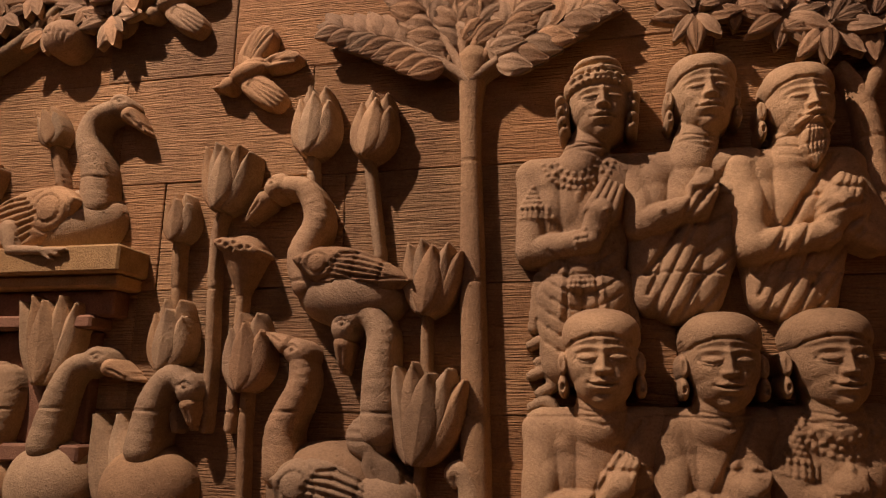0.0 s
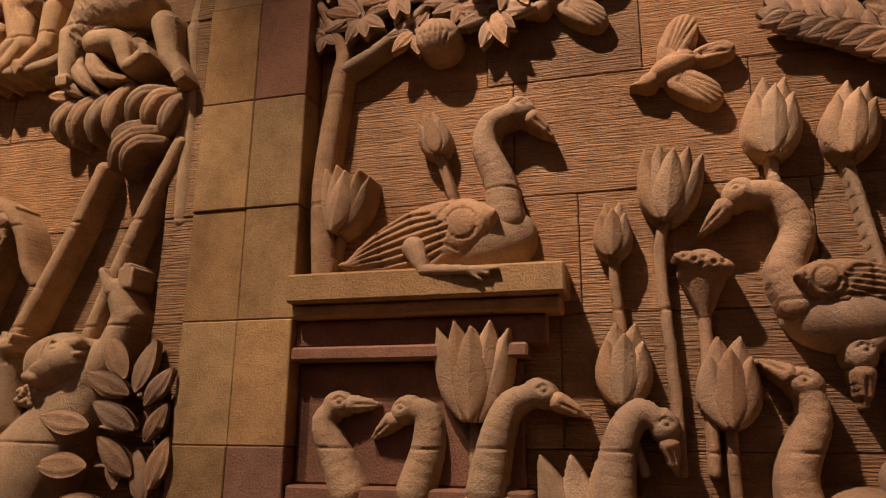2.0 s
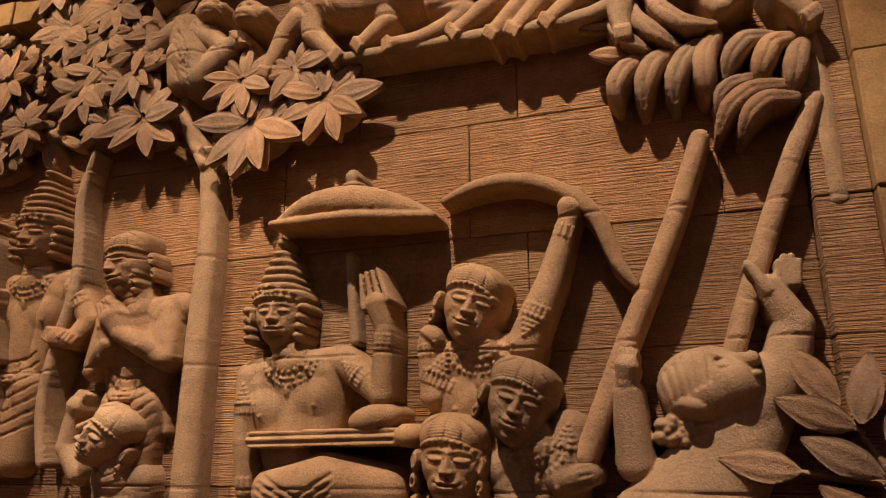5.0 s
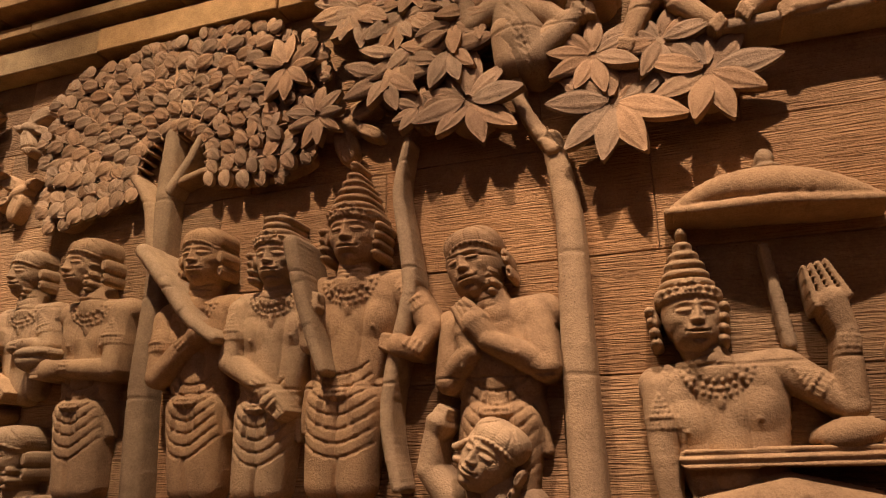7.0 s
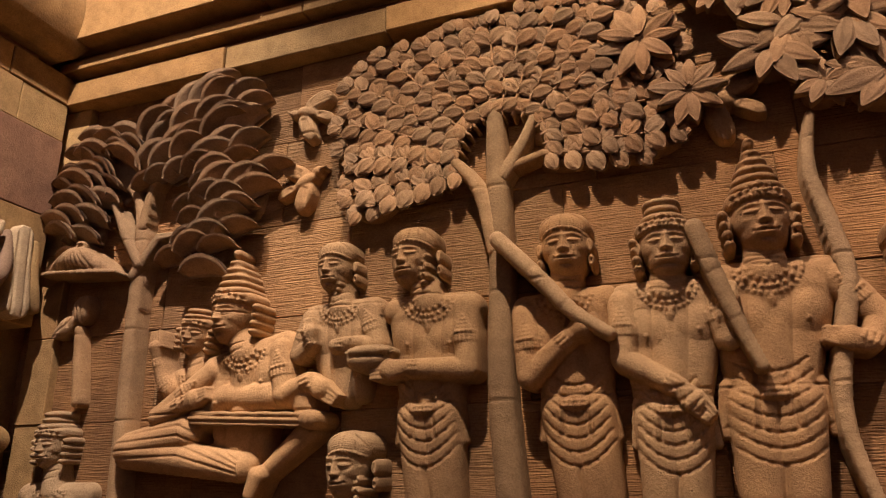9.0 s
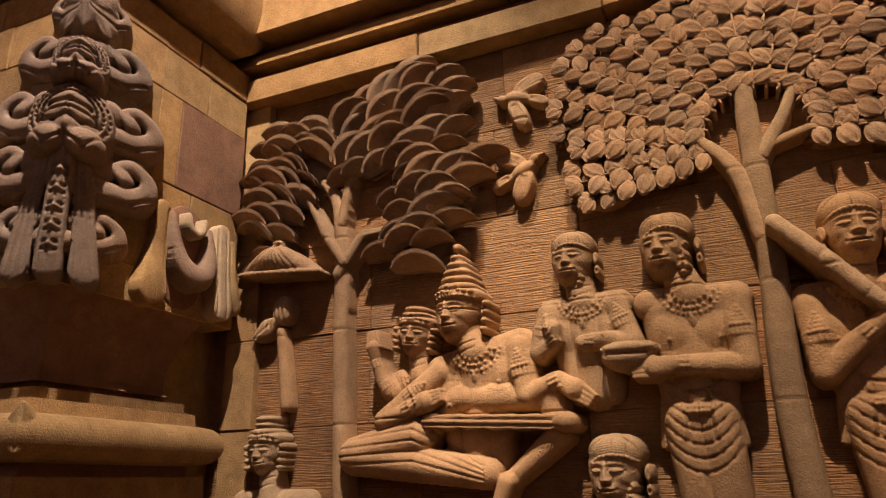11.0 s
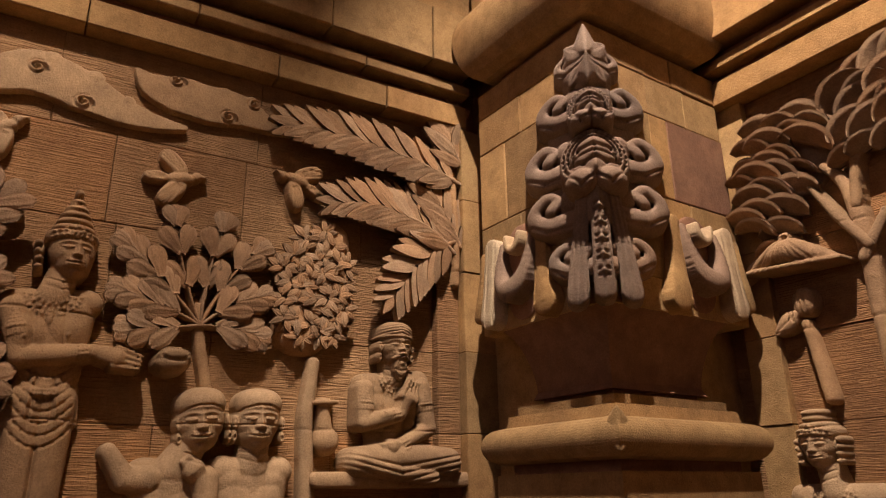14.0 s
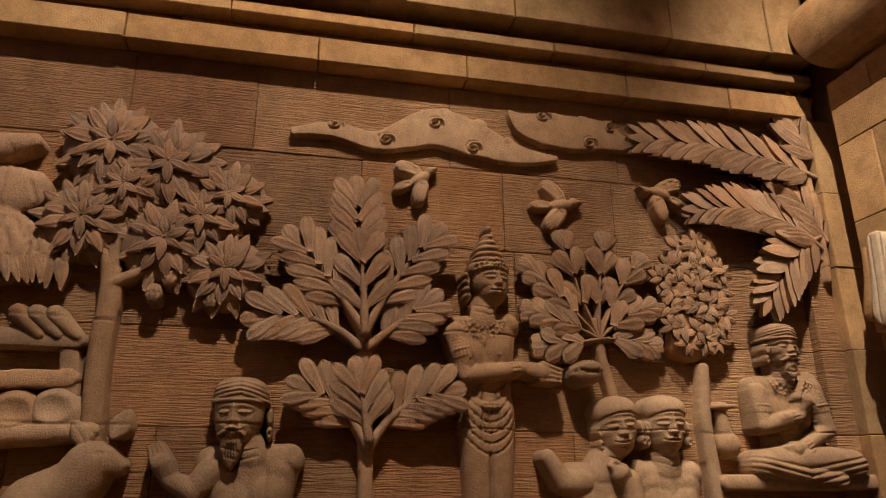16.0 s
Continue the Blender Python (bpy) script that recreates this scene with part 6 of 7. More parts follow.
c.ell((-0.168, 2.086) , 0.055, 0.038, 0.09, 0.045)
c.ell((-0.167, 2.105) , 0.048, 0.024, 0.12, 0.02)
c.line([((-0.167, 2.105) [0] + 0.04 * math.cos(t), (-0.167, 2.105) [1] + 0.018 * math.sin(t)) for t in np.linspace(0, 6.3, 14)], 0.004, 0.007)
carved(LEFT, c, "offering_bowl", "round carved sandstone bowl held out by the princess", "bowl")

umbrella = empty("royal_parasol", BACK, *(-3.430, 1.952) , "domed carved sandstone parasol raised over the king", "parasol")
c = Carve(0.004)
c.cap((-3.427, 1.951) , (-3.452, 2.178) , 0.016, 0.014, 0.03)
carved(BACK, c, "handle", parent=umbrella)
c = Carve(0.004)
c.chain([(-3.648, 2.273) , (-3.546, 2.306) , (-3.419, 2.304) , (-3.297, 2.279) , (-3.204, 2.248) ], [0.012, 0.032, 0.044, 0.034, 0.014], [0.085, 0.10, 0.105, 0.10, 0.085])
c.chain([(-3.657, 2.269) , (-3.543, 2.261) , (-3.418, 2.257) , (-3.297, 2.248) , (-3.196, 2.245) ], [0.010, 0.014, 0.015, 0.014, 0.010], [0.10, 0.12, 0.13, 0.12, 0.10])
carved(BACK, c, "canopy", parent=umbrella)
c = Carve(0.004)
c.ell((-3.427, 2.379) , 0.022, 0.026, 0.08, 0.025)
c.ell((-3.426, 2.355) , 0.036, 0.012, 0.08, 0.03)
carved(BACK, c, "finial", parent=umbrella)
umbrella = empty("small_parasol", BACK, *(-6.712, 1.689) , "ribbed carved sandstone parasol with a hanging tassel by the corner", "parasol")
c = Carve(0.004)
c.cap((-6.714, 1.975) , (-6.753, 2.229) , 0.022, 0.018, 0.03)
carved(BACK, c, "handle", parent=umbrella)
c = Carve(0.004)
c.ell((-6.745, 2.303) , 0.045, 0.055, 0.03, 0.035)
for k in range(5):
    c.line([((-6.798, 2.310) [0] + 0.016 * k, (-6.800, 2.368) [1]), ((-6.808, 2.311) [0] + 0.018 * k, (-6.796, 2.245) [1])], 0.004, 0.008)
c.leaf((-6.768, 2.272) , (-6.869, 2.206) , 0.035, 0.04, 0.03, 0.02)
carved(BACK, c, "tassel", parent=umbrella)
c = Carve(0.004)
c.chain([(-6.899, 2.444) , (-6.829, 2.468) , (-6.742, 2.479) , (-6.657, 2.445) , (-6.582, 2.412) ], [0.010, 0.03, 0.045, 0.03, 0.010], [0.07, 0.08, 0.09, 0.08, 0.07])
for k in range(9):
    c.line([(-6.743, 2.529) , ((-6.891, 2.443) [0] + 0.03 * k, (-6.740, 2.418) [1])], 0.0035, 0.006)
c.chain([(-6.904, 2.436) , (-6.802, 2.427) , (-6.680, 2.417) , (-6.570, 2.411) ], [0.009] * 4, [0.09, 0.11, 0.11, 0.09])
c.ell((-6.750, 2.530) , 0.025, 0.02, 0.08, 0.02)
carved(BACK, c, "canopy", parent=umbrella)

for label, pts, dep in (("carved sandstone seat slab with a rolled end under the king", ((-3.668, 1.705) , (-3.251, 1.711) ), 0.10), ("carved sandstone bench with a rolled end before the seated king", ((-6.161, 1.893) , (-5.750, 1.871) ), 0.11)):
    a, b = pts
    c = Carve(0.004)
    c.cap(a, b, 0.022, 0.022, dep, dep, 0.4)
    c.ell(b, 0.034, 0.03, dep, 0.035)
    c.line([(a[0] - 0.02, a[1] + 0.008), (b[0] - 0.04, b[1] + 0.008)], 0.004, 0.01)
    c.line([(a[0] - 0.02, a[1] - 0.009), (b[0] - 0.04, b[1] - 0.009)], 0.004, 0.01)
    carved(BACK, c, "stone_bench", label, "bench")
c = Carve(0.0045)
c.chain([(-3.629, 1.583) , (-3.476, 1.610) , (-3.327, 1.586) ], [0.06, 0.07, 0.06], [0.04, 0.05, 0.04])
c.ell((-3.346, 1.752) , 0.07, 0.035, 0.08, 0.04, 10)
for k in range(5):
    c.line([((-3.647, 1.609) [0], (-3.648, 1.623) [1] - 0.02 * k), ((-3.537, 1.610) [0], (-3.534, 1.571) [1] - 0.02 * k), ((-3.446, 1.611) [0], (-3.446, 1.624) [1] - 0.02 * k)], 0.004, 0.009)
carved(BACK, c, "draped_lap", "draped knees of the seated king carved in sandstone", "relief figure")

# ---- monkeys ----


def monkey(label, head, turn, body, legs, arm=None, s=1.0):
    c = Carve(0.004)
    c.chain(body, [0.060 * s, 0.074 * s, 0.068 * s], [0.07, 0.075, 0.07])
    for a, b in zip(body, body[1:]):
        for k in range(26):
            t, o = leaf_rng.random(), leaf_rng.uniform(-0.055, 0.055) * s
            p = (a[0] + (b[0] - a[0]) * t, a[1] + (b[1] - a[1]) * t + o)
            c.line([p, (p[0] + leaf_rng.uniform(0.008, 0.016), p[1] - leaf_rng.uniform(0.012, 0.026))], 0.0028, 0.005)
    for pts in legs:
        c.chain(pts, [0.044 * s, 0.034 * s, 0.024 * s, 0.021 * s][:len(pts)], [0.085, 0.09, 0.095, 0.10][:len(pts)])
        (x0, y0), (x1, y1) = pts[-2:]
        g = math.hypot(x1 - x0, y1 - y0) or 1
        for k in (-1.5, -0.5, 0.5, 1.5):
            foot = (x1 - (y1 - y0) / g * 0.011 * k, y1 + (x1 - x0) / g * 0.011 * k)
            c.cap(foot, (foot[0] + 0.016 * (x1 - x0) / g, foot[1] + 0.016 * (y1 - y0) / g - 0.006), 0.008 * s, 0.007 * s, 0.115, 0.11)
    c.ell(head, 0.052 * s, 0.05 * s, 0.10, 0.05 * s)
    c.ell((head[0] + 0.016 * turn, head[1] - 0.018 * s), 0.034 * s, 0.028 * s, 0.13, 0.035 * s)
    for sg in (-1, 1):
        c.ell((head[0] + 0.05 * s * sg, head[1] + 0.008), 0.015 * s, 0.02 * s, 0.09, 0.03)
        c.bump((head[0] + 0.016 * turn + 0.017 * s * sg, head[1] + 0.012 * s), 0.012 * s, 0.010 * s, -0.010)
    c.line([(head[0] + 0.016 * turn - 0.02, head[1] - 0.026), (head[0] + 0.016 * turn + 0.02, head[1] - 0.026)], 0.003, 0.006)
    carved(BACK, c, "carved_monkey", label, "monkey carving", group="monkeys on the branch")


monkey("sandstone monkey walking along the branch with lowered head", (-3.779, 2.943) , 0, [(-3.600, 2.956) , (-3.388, 2.918) , (-3.151, 2.927) ],
       [((-3.616, 2.904) , (-3.657, 2.868) , (-3.709, 2.747) ), ((-3.571, 2.918) , (-3.571, 2.843) , (-3.490, 2.756) ), ((-3.339, 2.877) , (-3.334, 2.835) , (-3.414, 2.775) ), ((-3.187, 2.872) , (-3.109, 2.817) , (-3.219, 2.765) , (-3.324, 2.755) )])
monkey("sandstone monkey following along the branch", (-3.051, 2.981) , 0, [(-2.948, 2.971) , (-2.850, 2.992) , (-2.753, 2.993) ],
       [((-2.947, 2.950) , (-2.920, 2.844) , (-3.031, 2.734) ), ((-2.906, 2.942) , (-2.889, 2.819) , (-2.971, 2.734) ), ((-2.789, 2.939) , (-2.801, 2.803) , (-2.884, 2.740) ), ((-3.022, 2.883) , (-3.029, 2.833) , (-3.135, 2.761) )])
monkey("sandstone monkey sitting among the leaves with bent knees", (-3.925, 2.991) , 1, [(-3.966, 2.941) , (-4.014, 2.859) , (-4.011, 2.781) ],
       [((-3.935, 2.914) , (-3.875, 2.859) , (-3.802, 2.870) ), ((-3.982, 2.766) , (-3.896, 2.840) , (-3.956, 2.762) )], s=0.9)
monkey("sandstone monkey curled by the pilaster holding a fruit", (-2.621, 3.005) , 0, [(-2.689, 2.822) , (-2.637, 2.909) , (-2.493, 2.919) ],
       [((-2.615, 2.789) , (-2.526, 2.782) , (-2.481, 2.691) , (-2.422, 2.727) ), ((-2.708, 2.825) , (-2.704, 2.729) , (-2.702, 2.672) ), ((-2.371, 2.819) , (-2.338, 2.703) , (-2.290, 2.633) )])
monkey("sandstone monkey hanging below the leaves by one arm", (-4.088, 3.072) , 0, [(-4.026, 2.958) , (-3.991, 2.838) , (-3.967, 2.779) ],
       [((-3.952, 2.775) , (-3.873, 2.829) , (-3.824, 2.879) ), ((-4.058, 2.948) , (-4.125, 2.907) , (-4.152, 2.991) )])

# ---- clouds, hut and deer of the west wall ----
for label, rows, curls in (("long carved sandstone cloud with spiral curls", [(-1.167, 2.914, 0.014), (-1.03, 2.936, 0.03), (-0.883, 2.906, 0.036), (-0.769, 2.946, 0.058), (-0.663, 2.987, 0.075), (-0.531, 2.96, 0.072), (-0.41, 2.92, 0.05), (-0.3, 2.903, 0.03), (-0.199, 2.906, 0.01)], [(-0.843, 2.912), (-0.663, 2.997), (-0.52, 2.913), (-1.026, 2.955)]),
                           ("short carved sandstone cloud with spiral curls", [(-0.373, 3.083, 0.01), (-0.319, 3.037, 0.045), (-0.23, 3.027, 0.068), (-0.114, 3.022, 0.072), (-0.009, 3.025, 0.062), (0.094, 2.995, 0.03), (0.181, 2.986, 0.01)], [(-0.243, 3.074), (-0.059, 2.982), (0.033, 3.057)])):
    c = Carve(0.0034)
    c.chain([r[:2] for r in rows], [r[2] for r in rows], [0.030] * len(rows), 0.10)
    for u, v, r in rows[2:-2]:
        c.ell((u + 0.5 * r, v + 0.75 * r), 0.42 * r, 0.36 * r, 0.026, 0.012)
        c.ell((u - 0.2 * r, v - 0.7 * r), 0.5 * r, 0.34 * r, 0.024, 0.010)
    for u, v in curls:
        for half in (0.0, 1.0):
            c.line([(u + (0.030 - 0.0024 * t) * math.cos(t + half), v + (0.026 - 0.0022 * t) * math.sin(t + half)) for t in np.linspace(0, 9.5, 30)], 0.0042, 0.009 if half else -0.010)
    carved(LEFT, c, "carved_cloud", label, "cloud carving")

hut = empty("thatched_hut", LEFT, *(-1.793, 1.681) , "carved sandstone hut with a shaggy thatched roof and railing", "hut carving")
c = Carve(0.006)
c.chain([(-2.139, 2.693) , (-2.053, 2.740) , (-1.962, 2.770) ], [0.05, 0.05, 0.03], [0.04, 0.05, 0.05])
c.cap((-2.089, 2.438) , (-1.918, 2.415) , 0.16, 0.09, 0.03, 0.03, 0.4)
c.cap((-2.121, 2.600) , (-1.960, 2.614) , 0.12, 0.07, 0.03, 0.03, 0.4)
for k in range(40):
    u, v = leaf_rng.uniform((-2.126, 2.471) [0], (-1.860, 2.492) [0]), leaf_rng.uniform((-1.945, 2.307) [1], (-2.022, 2.744) [1])
    c.line([(u, v), (u + leaf_rng.uniform(-0.02, 0.03), v - 0.06)], 0.005, 0.010)
carved(LEFT, c, "roof", parent=hut, material=LEAFY)
for k in range(14):
    leaf(LEFT, hut, "needle", ((-2.083, 2.403) [0] + 0.021 * k, (-1.959, 2.385) [1] + leaf_rng.uniform(0, 0.02)), 165 + leaf_rng.uniform(-14, 14), 0.10, 0.06, 6, 0, 1.3, name="straw")
for p, q, w in (((-2.034, 2.151) , (-1.751, 2.146) , 0.030), ((-2.009, 2.024) , (-1.749, 2.034) , 0.028)):
    c = Carve(0.005)
    c.cap(p, q, w, w, 0.05, 0.05, 0.3)
    carved(LEFT, c, "rail", parent=hut)
c = Carve(0.005)
c.cap((-1.767, 2.146) , (-1.744, 1.983) , 0.028, 0.028, 0.04, 0.04, 0.4)
carved(LEFT, c, "post", parent=hut)
for k in range(3):
    c = Carve(0.005)
    c.cap(((-1.912, 2.206) [0] + 0.05 * k, (-1.897, 2.207) [1] + 0.01), ((-1.845, 2.210) [0] + 0.05 * k, (-1.889, 2.157) [1]), 0.03, 0.018, 0.05)
    carved(LEFT, c, "palm_leaf", parent=hut)
for p in ((-1.877, 1.926) , (-1.771, 1.935) ):
    c = Carve(0.0045)
    c.ell(p, 0.075, 0.075, 0.03, 0.05)
    c.bump((p[0], p[1] + 0.01), 0.05, 0.04, -0.02)
    c.cap((p[0] - 0.09, p[1] - 0.06), (p[0] + 0.1, p[1] - 0.05), 0.03, 0.03, 0.05)
    carved(LEFT, c, "stone_jar", "round carved sandstone jar lying below the hut", "jar", group="jars below the hut")
c = Carve(0.0045)
c.chain([(-1.779, 1.681) , (-1.689, 1.739) , (-1.647, 1.799) , (-1.587, 1.791) ], [0.09, 0.075, 0.062, 0.03], [0.05, 0.06, 0.07, 0.07])
c.leaf((-1.661, 1.844) , (-1.716, 1.913) , 0.03, 0.08, 0.07, 0.02)
c.leaf((-1.604, 1.860) , (-1.568, 1.947) , 0.032, 0.08, 0.07, 0.02)
c.bump((-1.624, 1.821) , 0.012, 0.008, -0.012)
c.bump((-1.624, 1.821) , 0.006, 0.005, 0.010)
c.line([(-1.595, 1.754) , (-1.569, 1.766) ], 0.003, 0.006)
carved(LEFT, c, "carved_deer", "sandstone deer with pricked ears looking up", "deer carving")
c = Carve(0.0045)
c.cap((0.342, 1.989) , (0.352, 1.906) , 0.026, 0.03, 0.03)
c.ell((0.358, 1.869) , 0.048, 0.05, 0.03, 0.045)
c.cap((0.306, 1.993) , (0.383, 1.997) , 0.01, 0.01, 0.06)
carved(LEFT, c, "water_jar", "slender carved sandstone water jar beside the hermit", "jar")
c = Carve(0.005)
c.cap((0.324, 1.744) , (0.913, 1.743) , 0.028, 0.028, 0.07, 0.07, 0.5)
carved(LEFT, c, "seat_slab", "low carved sandstone slab under the hermit", "seat")

# ---- ornament on the corner pillar ----
CORNER = Face((PX, PY, 0), (1, 1))
ornament = new("mask_ornament")
ornament.matrix_basis = CORNER.matrix(0, 2.28)
tagged(ornament, "dark grey stone ornament of scrolls, stacked masks and a hanging tongue", "pillar ornament")


def on_corner(c, name):
    me, u0, v0 = c.mesh(name)
    part(name, me, DARK, ornament, CORNER.matrix(u0, v0))


def hook(c, u, v, r, sg, reach=0.3):
    """A thick scroll that comes out of the middle and curls over into itself."""
    c.chain([(sg * reach * u, v - 0.9 * r), (sg * (u - 0.1 * r), v - 0.75 * r), (sg * (u + 0.62 * r), v - 0.25 * r), (sg * (u + 0.62 * r), v + 0.4 * r), (sg * u, v + 0.78 * r), (sg * (u - 0.5 * r), v + 0.45 * r), (sg * (u - 0.25 * r), v + 0.05 * r)],
            [0.62 * r, 0.55 * r, 0.46 * r, 0.40 * r, 0.36 * r, 0.32 * r, 0.36 * r], [0.045, 0.055, 0.06, 0.06, 0.06, 0.06, 0.07], 0.9)
    c.line([(sg * reach * u, v - 1.25 * r), (sg * u, v - 1.05 * r), (sg * (u + 0.85 * r), v - 0.45 * r)], 0.004, 0.010)


class Bent(Carve):
    """A relief off the corner's middle, that follows the pillar's two faces by slope."""
    slope = 0.95

    def mesh(self, name):
        me, u0, v0 = super().mesh(name)
        co = np.empty(len(me.vertices) * 3, np.float32)
        me.vertices.foreach_get("co", co)
        co = co.reshape(-1, 3)
        co[:, 1] += self.slope * np.abs(co[:, 0] + u0)
        me.vertices.foreach_set("co", co.ravel())
        me.update()
        return me, u0, v0


c = Bent(0.0045, joints=False)
for v, ru, rv in ((3.06, 0.085, 0.10), (2.89, 0.15, 0.13), (2.72, 0.20, 0.14), (2.57, 0.19, 0.12), (2.42, 0.14, 0.10)):
    c.ell((0, v), ru, rv, 0.015, 0.03)
on_corner(c, "backing")
for v, u, r in ((2.935, 0.120, 0.060), (2.755, 0.165, 0.066), (2.58, 0.165, 0.066), (2.40, 0.115, 0.052)):
    for sg in (-1, 1):
        c = Bent(0.0036, joints=False)
        hook(c, u, v, r, sg)
        c.ell((sg * (u - 1.15 * r), v + 0.25 * r), 0.55 * r, 0.62 * r, 0.05, 0.03, -25 * sg)
        on_corner(c, "scroll")
c = Bent(0.0036, joints=False)
c.ell((0, 3.055), 0.085, 0.095, 0.04, 0.06)
for sg in (-1, 1):
    hook(c, 0.072, 3.085, 0.036, sg, 0.2)
    c.leaf((0, 3.06), (sg * 0.07, 3.145), 0.035, 0.09, 0.07, 0.02)
    c.leaf((0, 3.06), (sg * 0.06, 2.985), 0.030, 0.09, 0.07, 0.02)
c.leaf((0, 3.06), (0, 3.19), 0.035, 0.10, 0.07, 0.025)
c.leaf((0, 3.06), (0, 2.965), 0.032, 0.10, 0.08, 0.025)
on_corner(c, "finial")
for v, r in ((2.88, 0.078), (2.69, 0.112)):
    c = Bent(0.0032, joints=False)
    c.slope = 0.5
    c.ell((0, v), r, 1.02 * r, 0.055, 0.07, 0, 2.3)
    for sg in (-1, 1):
        c.ell((sg * 0.42 * r, v - 0.66 * r), 0.46 * r, 0.40 * r, 0.085, 0.06)
    for k, dp in ((0.88, 0.012), (0.74, 0.014), (0.60, 0.012)):
        c.line([(k * r * math.cos(t), v + 0.08 * r + k * r * 0.92 * math.sin(t)) for t in np.linspace(-0.5, math.pi + 0.5, 22)], 0.0042, dp)
    c.line([(-0.62 * r, v - 0.12 * r), (-0.45 * r, v + 0.26 * r), (0, v + 0.34 * r), (0.45 * r, v + 0.26 * r), (0.62 * r, v - 0.12 * r), (0.3 * r, v - 0.20 * r), (0, v - 0.06 * r), (-0.3 * r, v - 0.20 * r), (-0.62 * r, v - 0.12 * r)], 0.006, 0.018)
    c.line([(-0.5 * r, v + 0.06 * r), (0, v + 0.13 * r), (0.5 * r, v + 0.06 * r)], 0.004, 0.012)
    c.line([(0, v + 0.34 * r), (0, v - 0.06 * r)], 0.003, 0.010)
    c.bump((0, v - 0.42 * r), 0.18 * r, 0.30 * r, 0.02)
    c.line([(-0.8 * r, v - 0.45 * r), (-0.42 * r, v - 0.86 * r), (0, v - 0.60 * r), (0.42 * r, v - 0.86 * r), (0.8 * r, v - 0.45 * r)], 0.004, 0.010)
    on_corner(c, "mask")
c = Bent(0.0036, joints=False)
c.slope = 0.7
for x0, x1, ra, rb in ((-0.045, -0.082, 0.026, 0.036), (0.045, 0.082, 0.026, 0.036), (0, 0, 0.030, 0.034)):
    c.chain([(x0, 2.58), (0.55 * x0 + 0.45 * x1, 2.46), (0.2 * x0 + 0.8 * x1, 2.36), (x1, 2.27)], [ra, ra, 0.5 * (ra + rb), rb], [0.075, 0.07, 0.065, 0.062] if x0 else [0.085, 0.08, 0.075, 0.07], 0.35)
    for k in (-1, 0, 1) if x0 else (-1, 1):
        c.line([(x0 + 0.014 * k, 2.59), (0.5 * (x0 + x1) + 0.017 * k, 2.42), (x1 + 0.024 * k, 2.24)], 0.0032, 0.006)
for k in range(5):
    v = 2.53 - 0.052 * k
    for dx, dy in ((-0.012, 0.010), (0.012, 0.010), (-0.012, -0.010), (0.012, -0.010)):
        c.bump((dx, v + dy), 0.009, 0.008, -0.012)
    c.bump((0, v), 0.010, 0.010, 0.010)
on_corner(c, "tongue")

c = Bent(0.004, joints=False)
c.ell((0, 1.85), 0.05, 0.05, 0.045, 0.035)
c.leaf((0, 1.80), (0, 1.93), 0.04, 0.06, 0.05, 0.02)
me, u0, v0 = c.mesh("corner_boss")
part("corner_boss", me, SMOOTH, pillar, CORNER.matrix(u0, v0))

EASTFACE, SOUTHFACE = Face((PX, 0, 0), (0, 1)), Face((0, PY, 0), (1, 0))


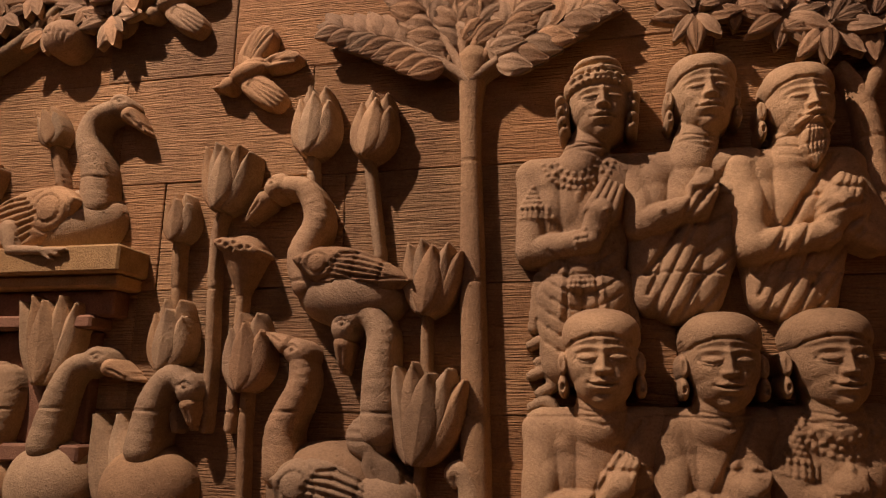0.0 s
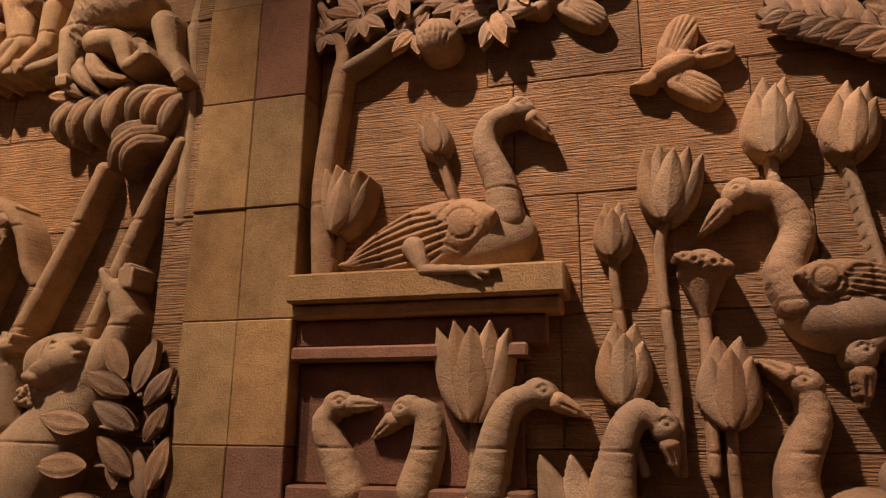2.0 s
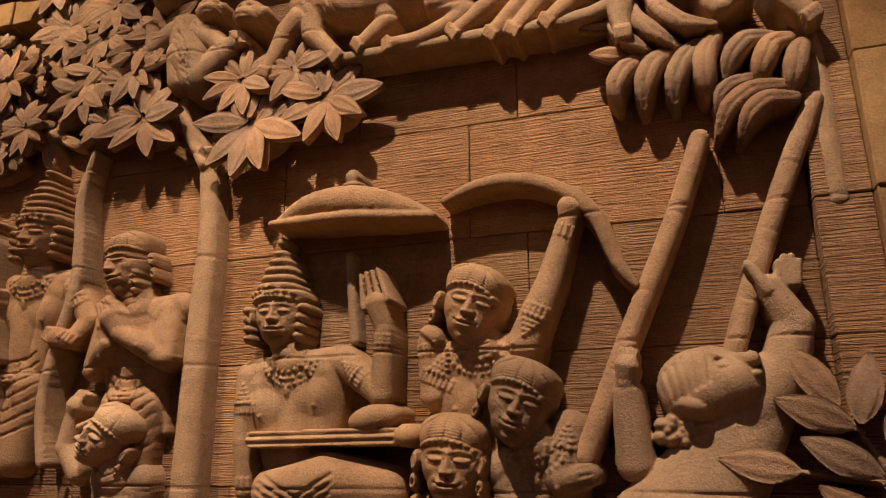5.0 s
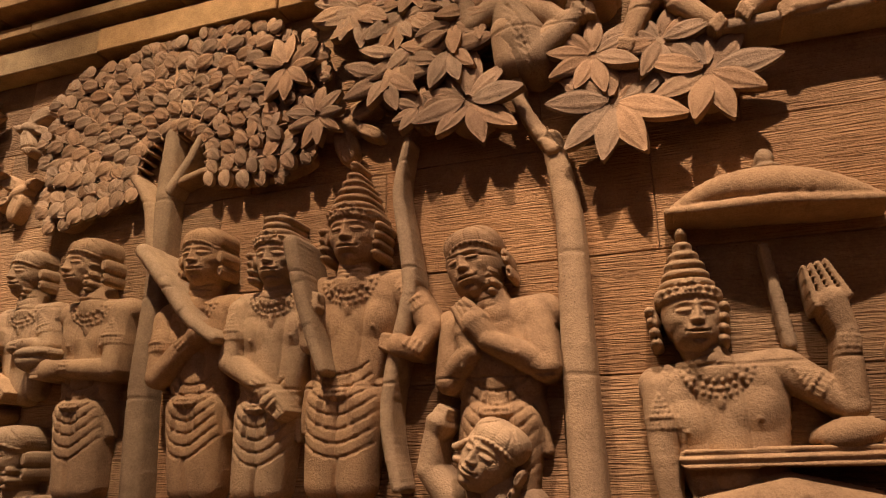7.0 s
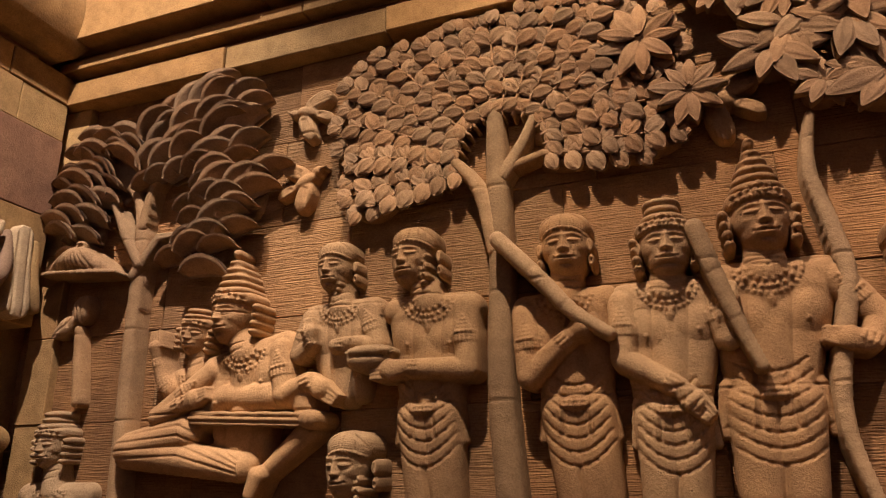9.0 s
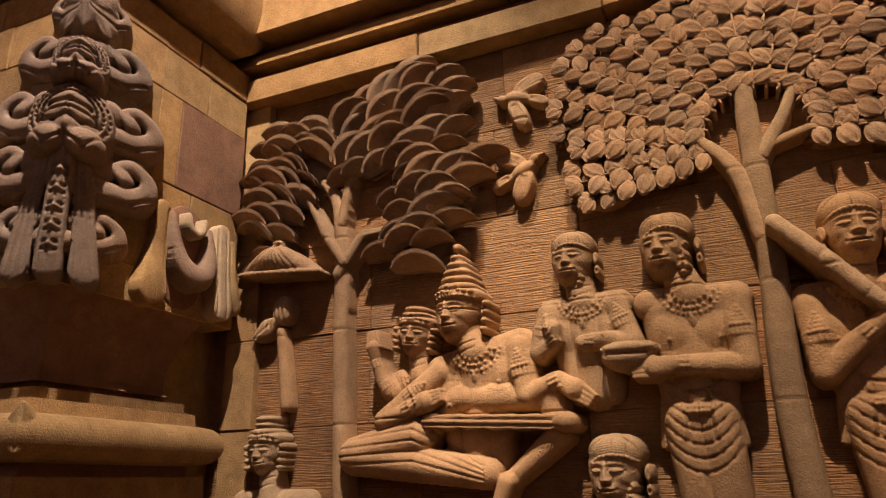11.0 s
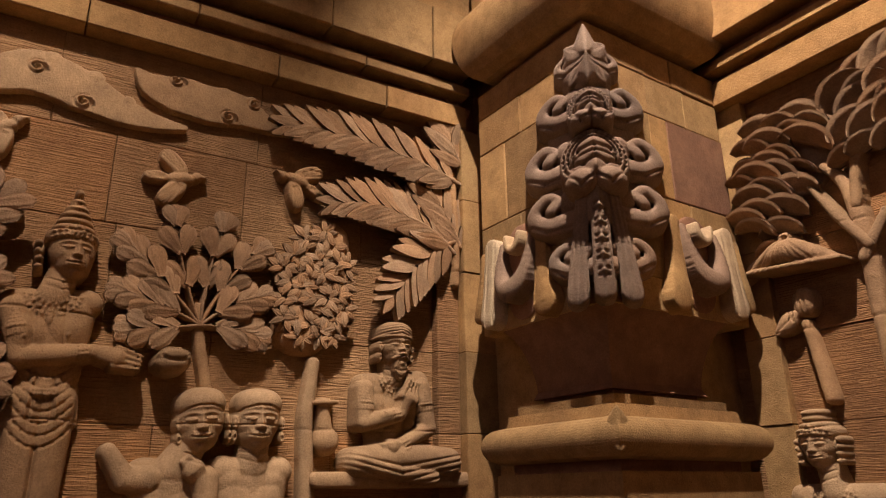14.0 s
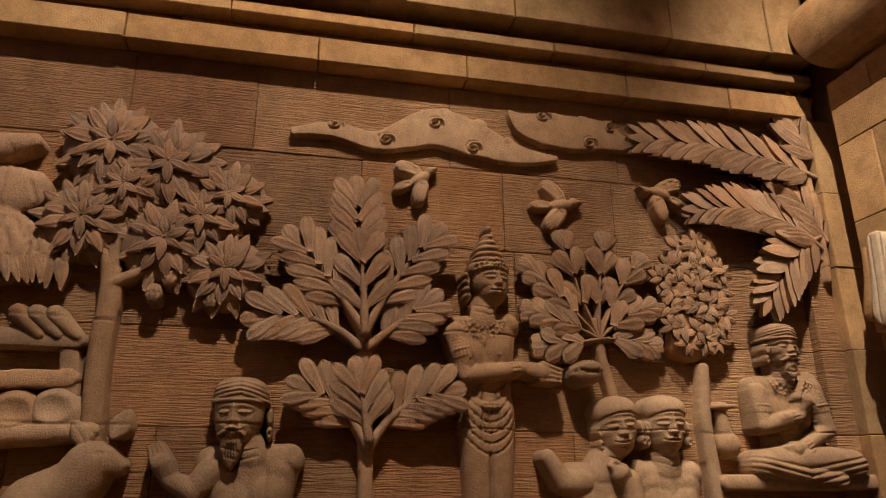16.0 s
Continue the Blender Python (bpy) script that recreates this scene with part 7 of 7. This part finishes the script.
def drapery(face, u0, u1, lo, label, flip):
    """A carved cloth: a flap beside the corner, a looped swag, a flat pleat and a curling edge."""
    w = u1 - u0
    thing = empty("stone_drapery", face, u0 + w / 2, lo, label, "drapery carving", "draperies of the pillar")

    def at(x, z):
        return ((u0 if flip > 0 else u1) + flip * w * x, lo + z)

    c = Carve(0.004, joints=False)
    c.chain([at(0.13, 0.27), at(0.12, 0.15), at(0.09, 0.07), at(0.06, 0.0)], [0.030, 0.034, 0.042, 0.056], [0.02, 0.022, 0.03, 0.04], 0.25)
    c.line([at(0.18, 0.27), at(0.17, 0.12), at(0.16, 0.0)], 0.004, 0.010)
    carved(face, c, "flap", parent=thing, material=SMOOTH)
    c = Carve(0.004, joints=False)
    c.cap(at(0.42, 0.23), at(0.42, 0.05), 0.09, 0.085, 0.0, 0.0, 0.15)
    carved(face, c, "backing", parent=thing, material=RED_AND_SHADE)
    c = Carve(0.0036, joints=False)
    c.chain([at(0.22, 0.26), at(0.24, 0.17), at(0.30, 0.095), at(0.43, 0.06), at(0.56, 0.095), at(0.62, 0.17), at(0.63, 0.25)], [0.014, 0.024, 0.034, 0.042, 0.034, 0.024, 0.014], [0.02, 0.035, 0.05, 0.06, 0.05, 0.035, 0.02], 0.85)
    carved(face, c, "swag", parent=thing, material=DARK)
    c = Carve(0.0036, joints=False)
    c.chain([at(0.34, 0.27), at(0.36, 0.235), at(0.43, 0.215), at(0.50, 0.235), at(0.52, 0.27)], [0.012, 0.015, 0.018, 0.015, 0.012], [0.04] * 5)
    carved(face, c, "loop", parent=thing, material=PALE)
    c = Carve(0.004, joints=False)
    c.chain([at(0.76, 0.26), at(0.765, 0.13), at(0.78, 0.0)], [0.036, 0.042, 0.048], [0.035, 0.04, 0.05], 0.2)
    for x in (0.70, 0.80):
        c.line([at(x, 0.28), at(x + 0.02, -0.03)], 0.0035, 0.008)
    carved(face, c, "pleat", parent=thing, material=PALE)
    c = Carve(0.004, joints=False)
    c.chain([at(0.90, 0.24), at(0.90, 0.14), at(0.93, 0.06), at(0.97, 0.01)], [0.018, 0.024, 0.026, 0.024], [0.02, 0.025, 0.03, 0.03], 0.9)
    carved(face, c, "hem", parent=thing, material=SMOOTH)


drapery(EASTFACE, 1.19, 1.61, 2.30, "grey and ochre stone drapery hanging in a looped swag", 1)
drapery(SOUTHFACE, -7.55, -7.15, 2.30, "ochre stone drapery hanging in a looped swag", -1)

# ---- wall blocks ----
courses(BACK, wall_north, PIL1, EAST, 21)
courses(BACK, wall_north, -6.95, PIL0, 22)
courses(LEFT, wall_west, -4.6, 0.80, 23, top=TOP_WEST)
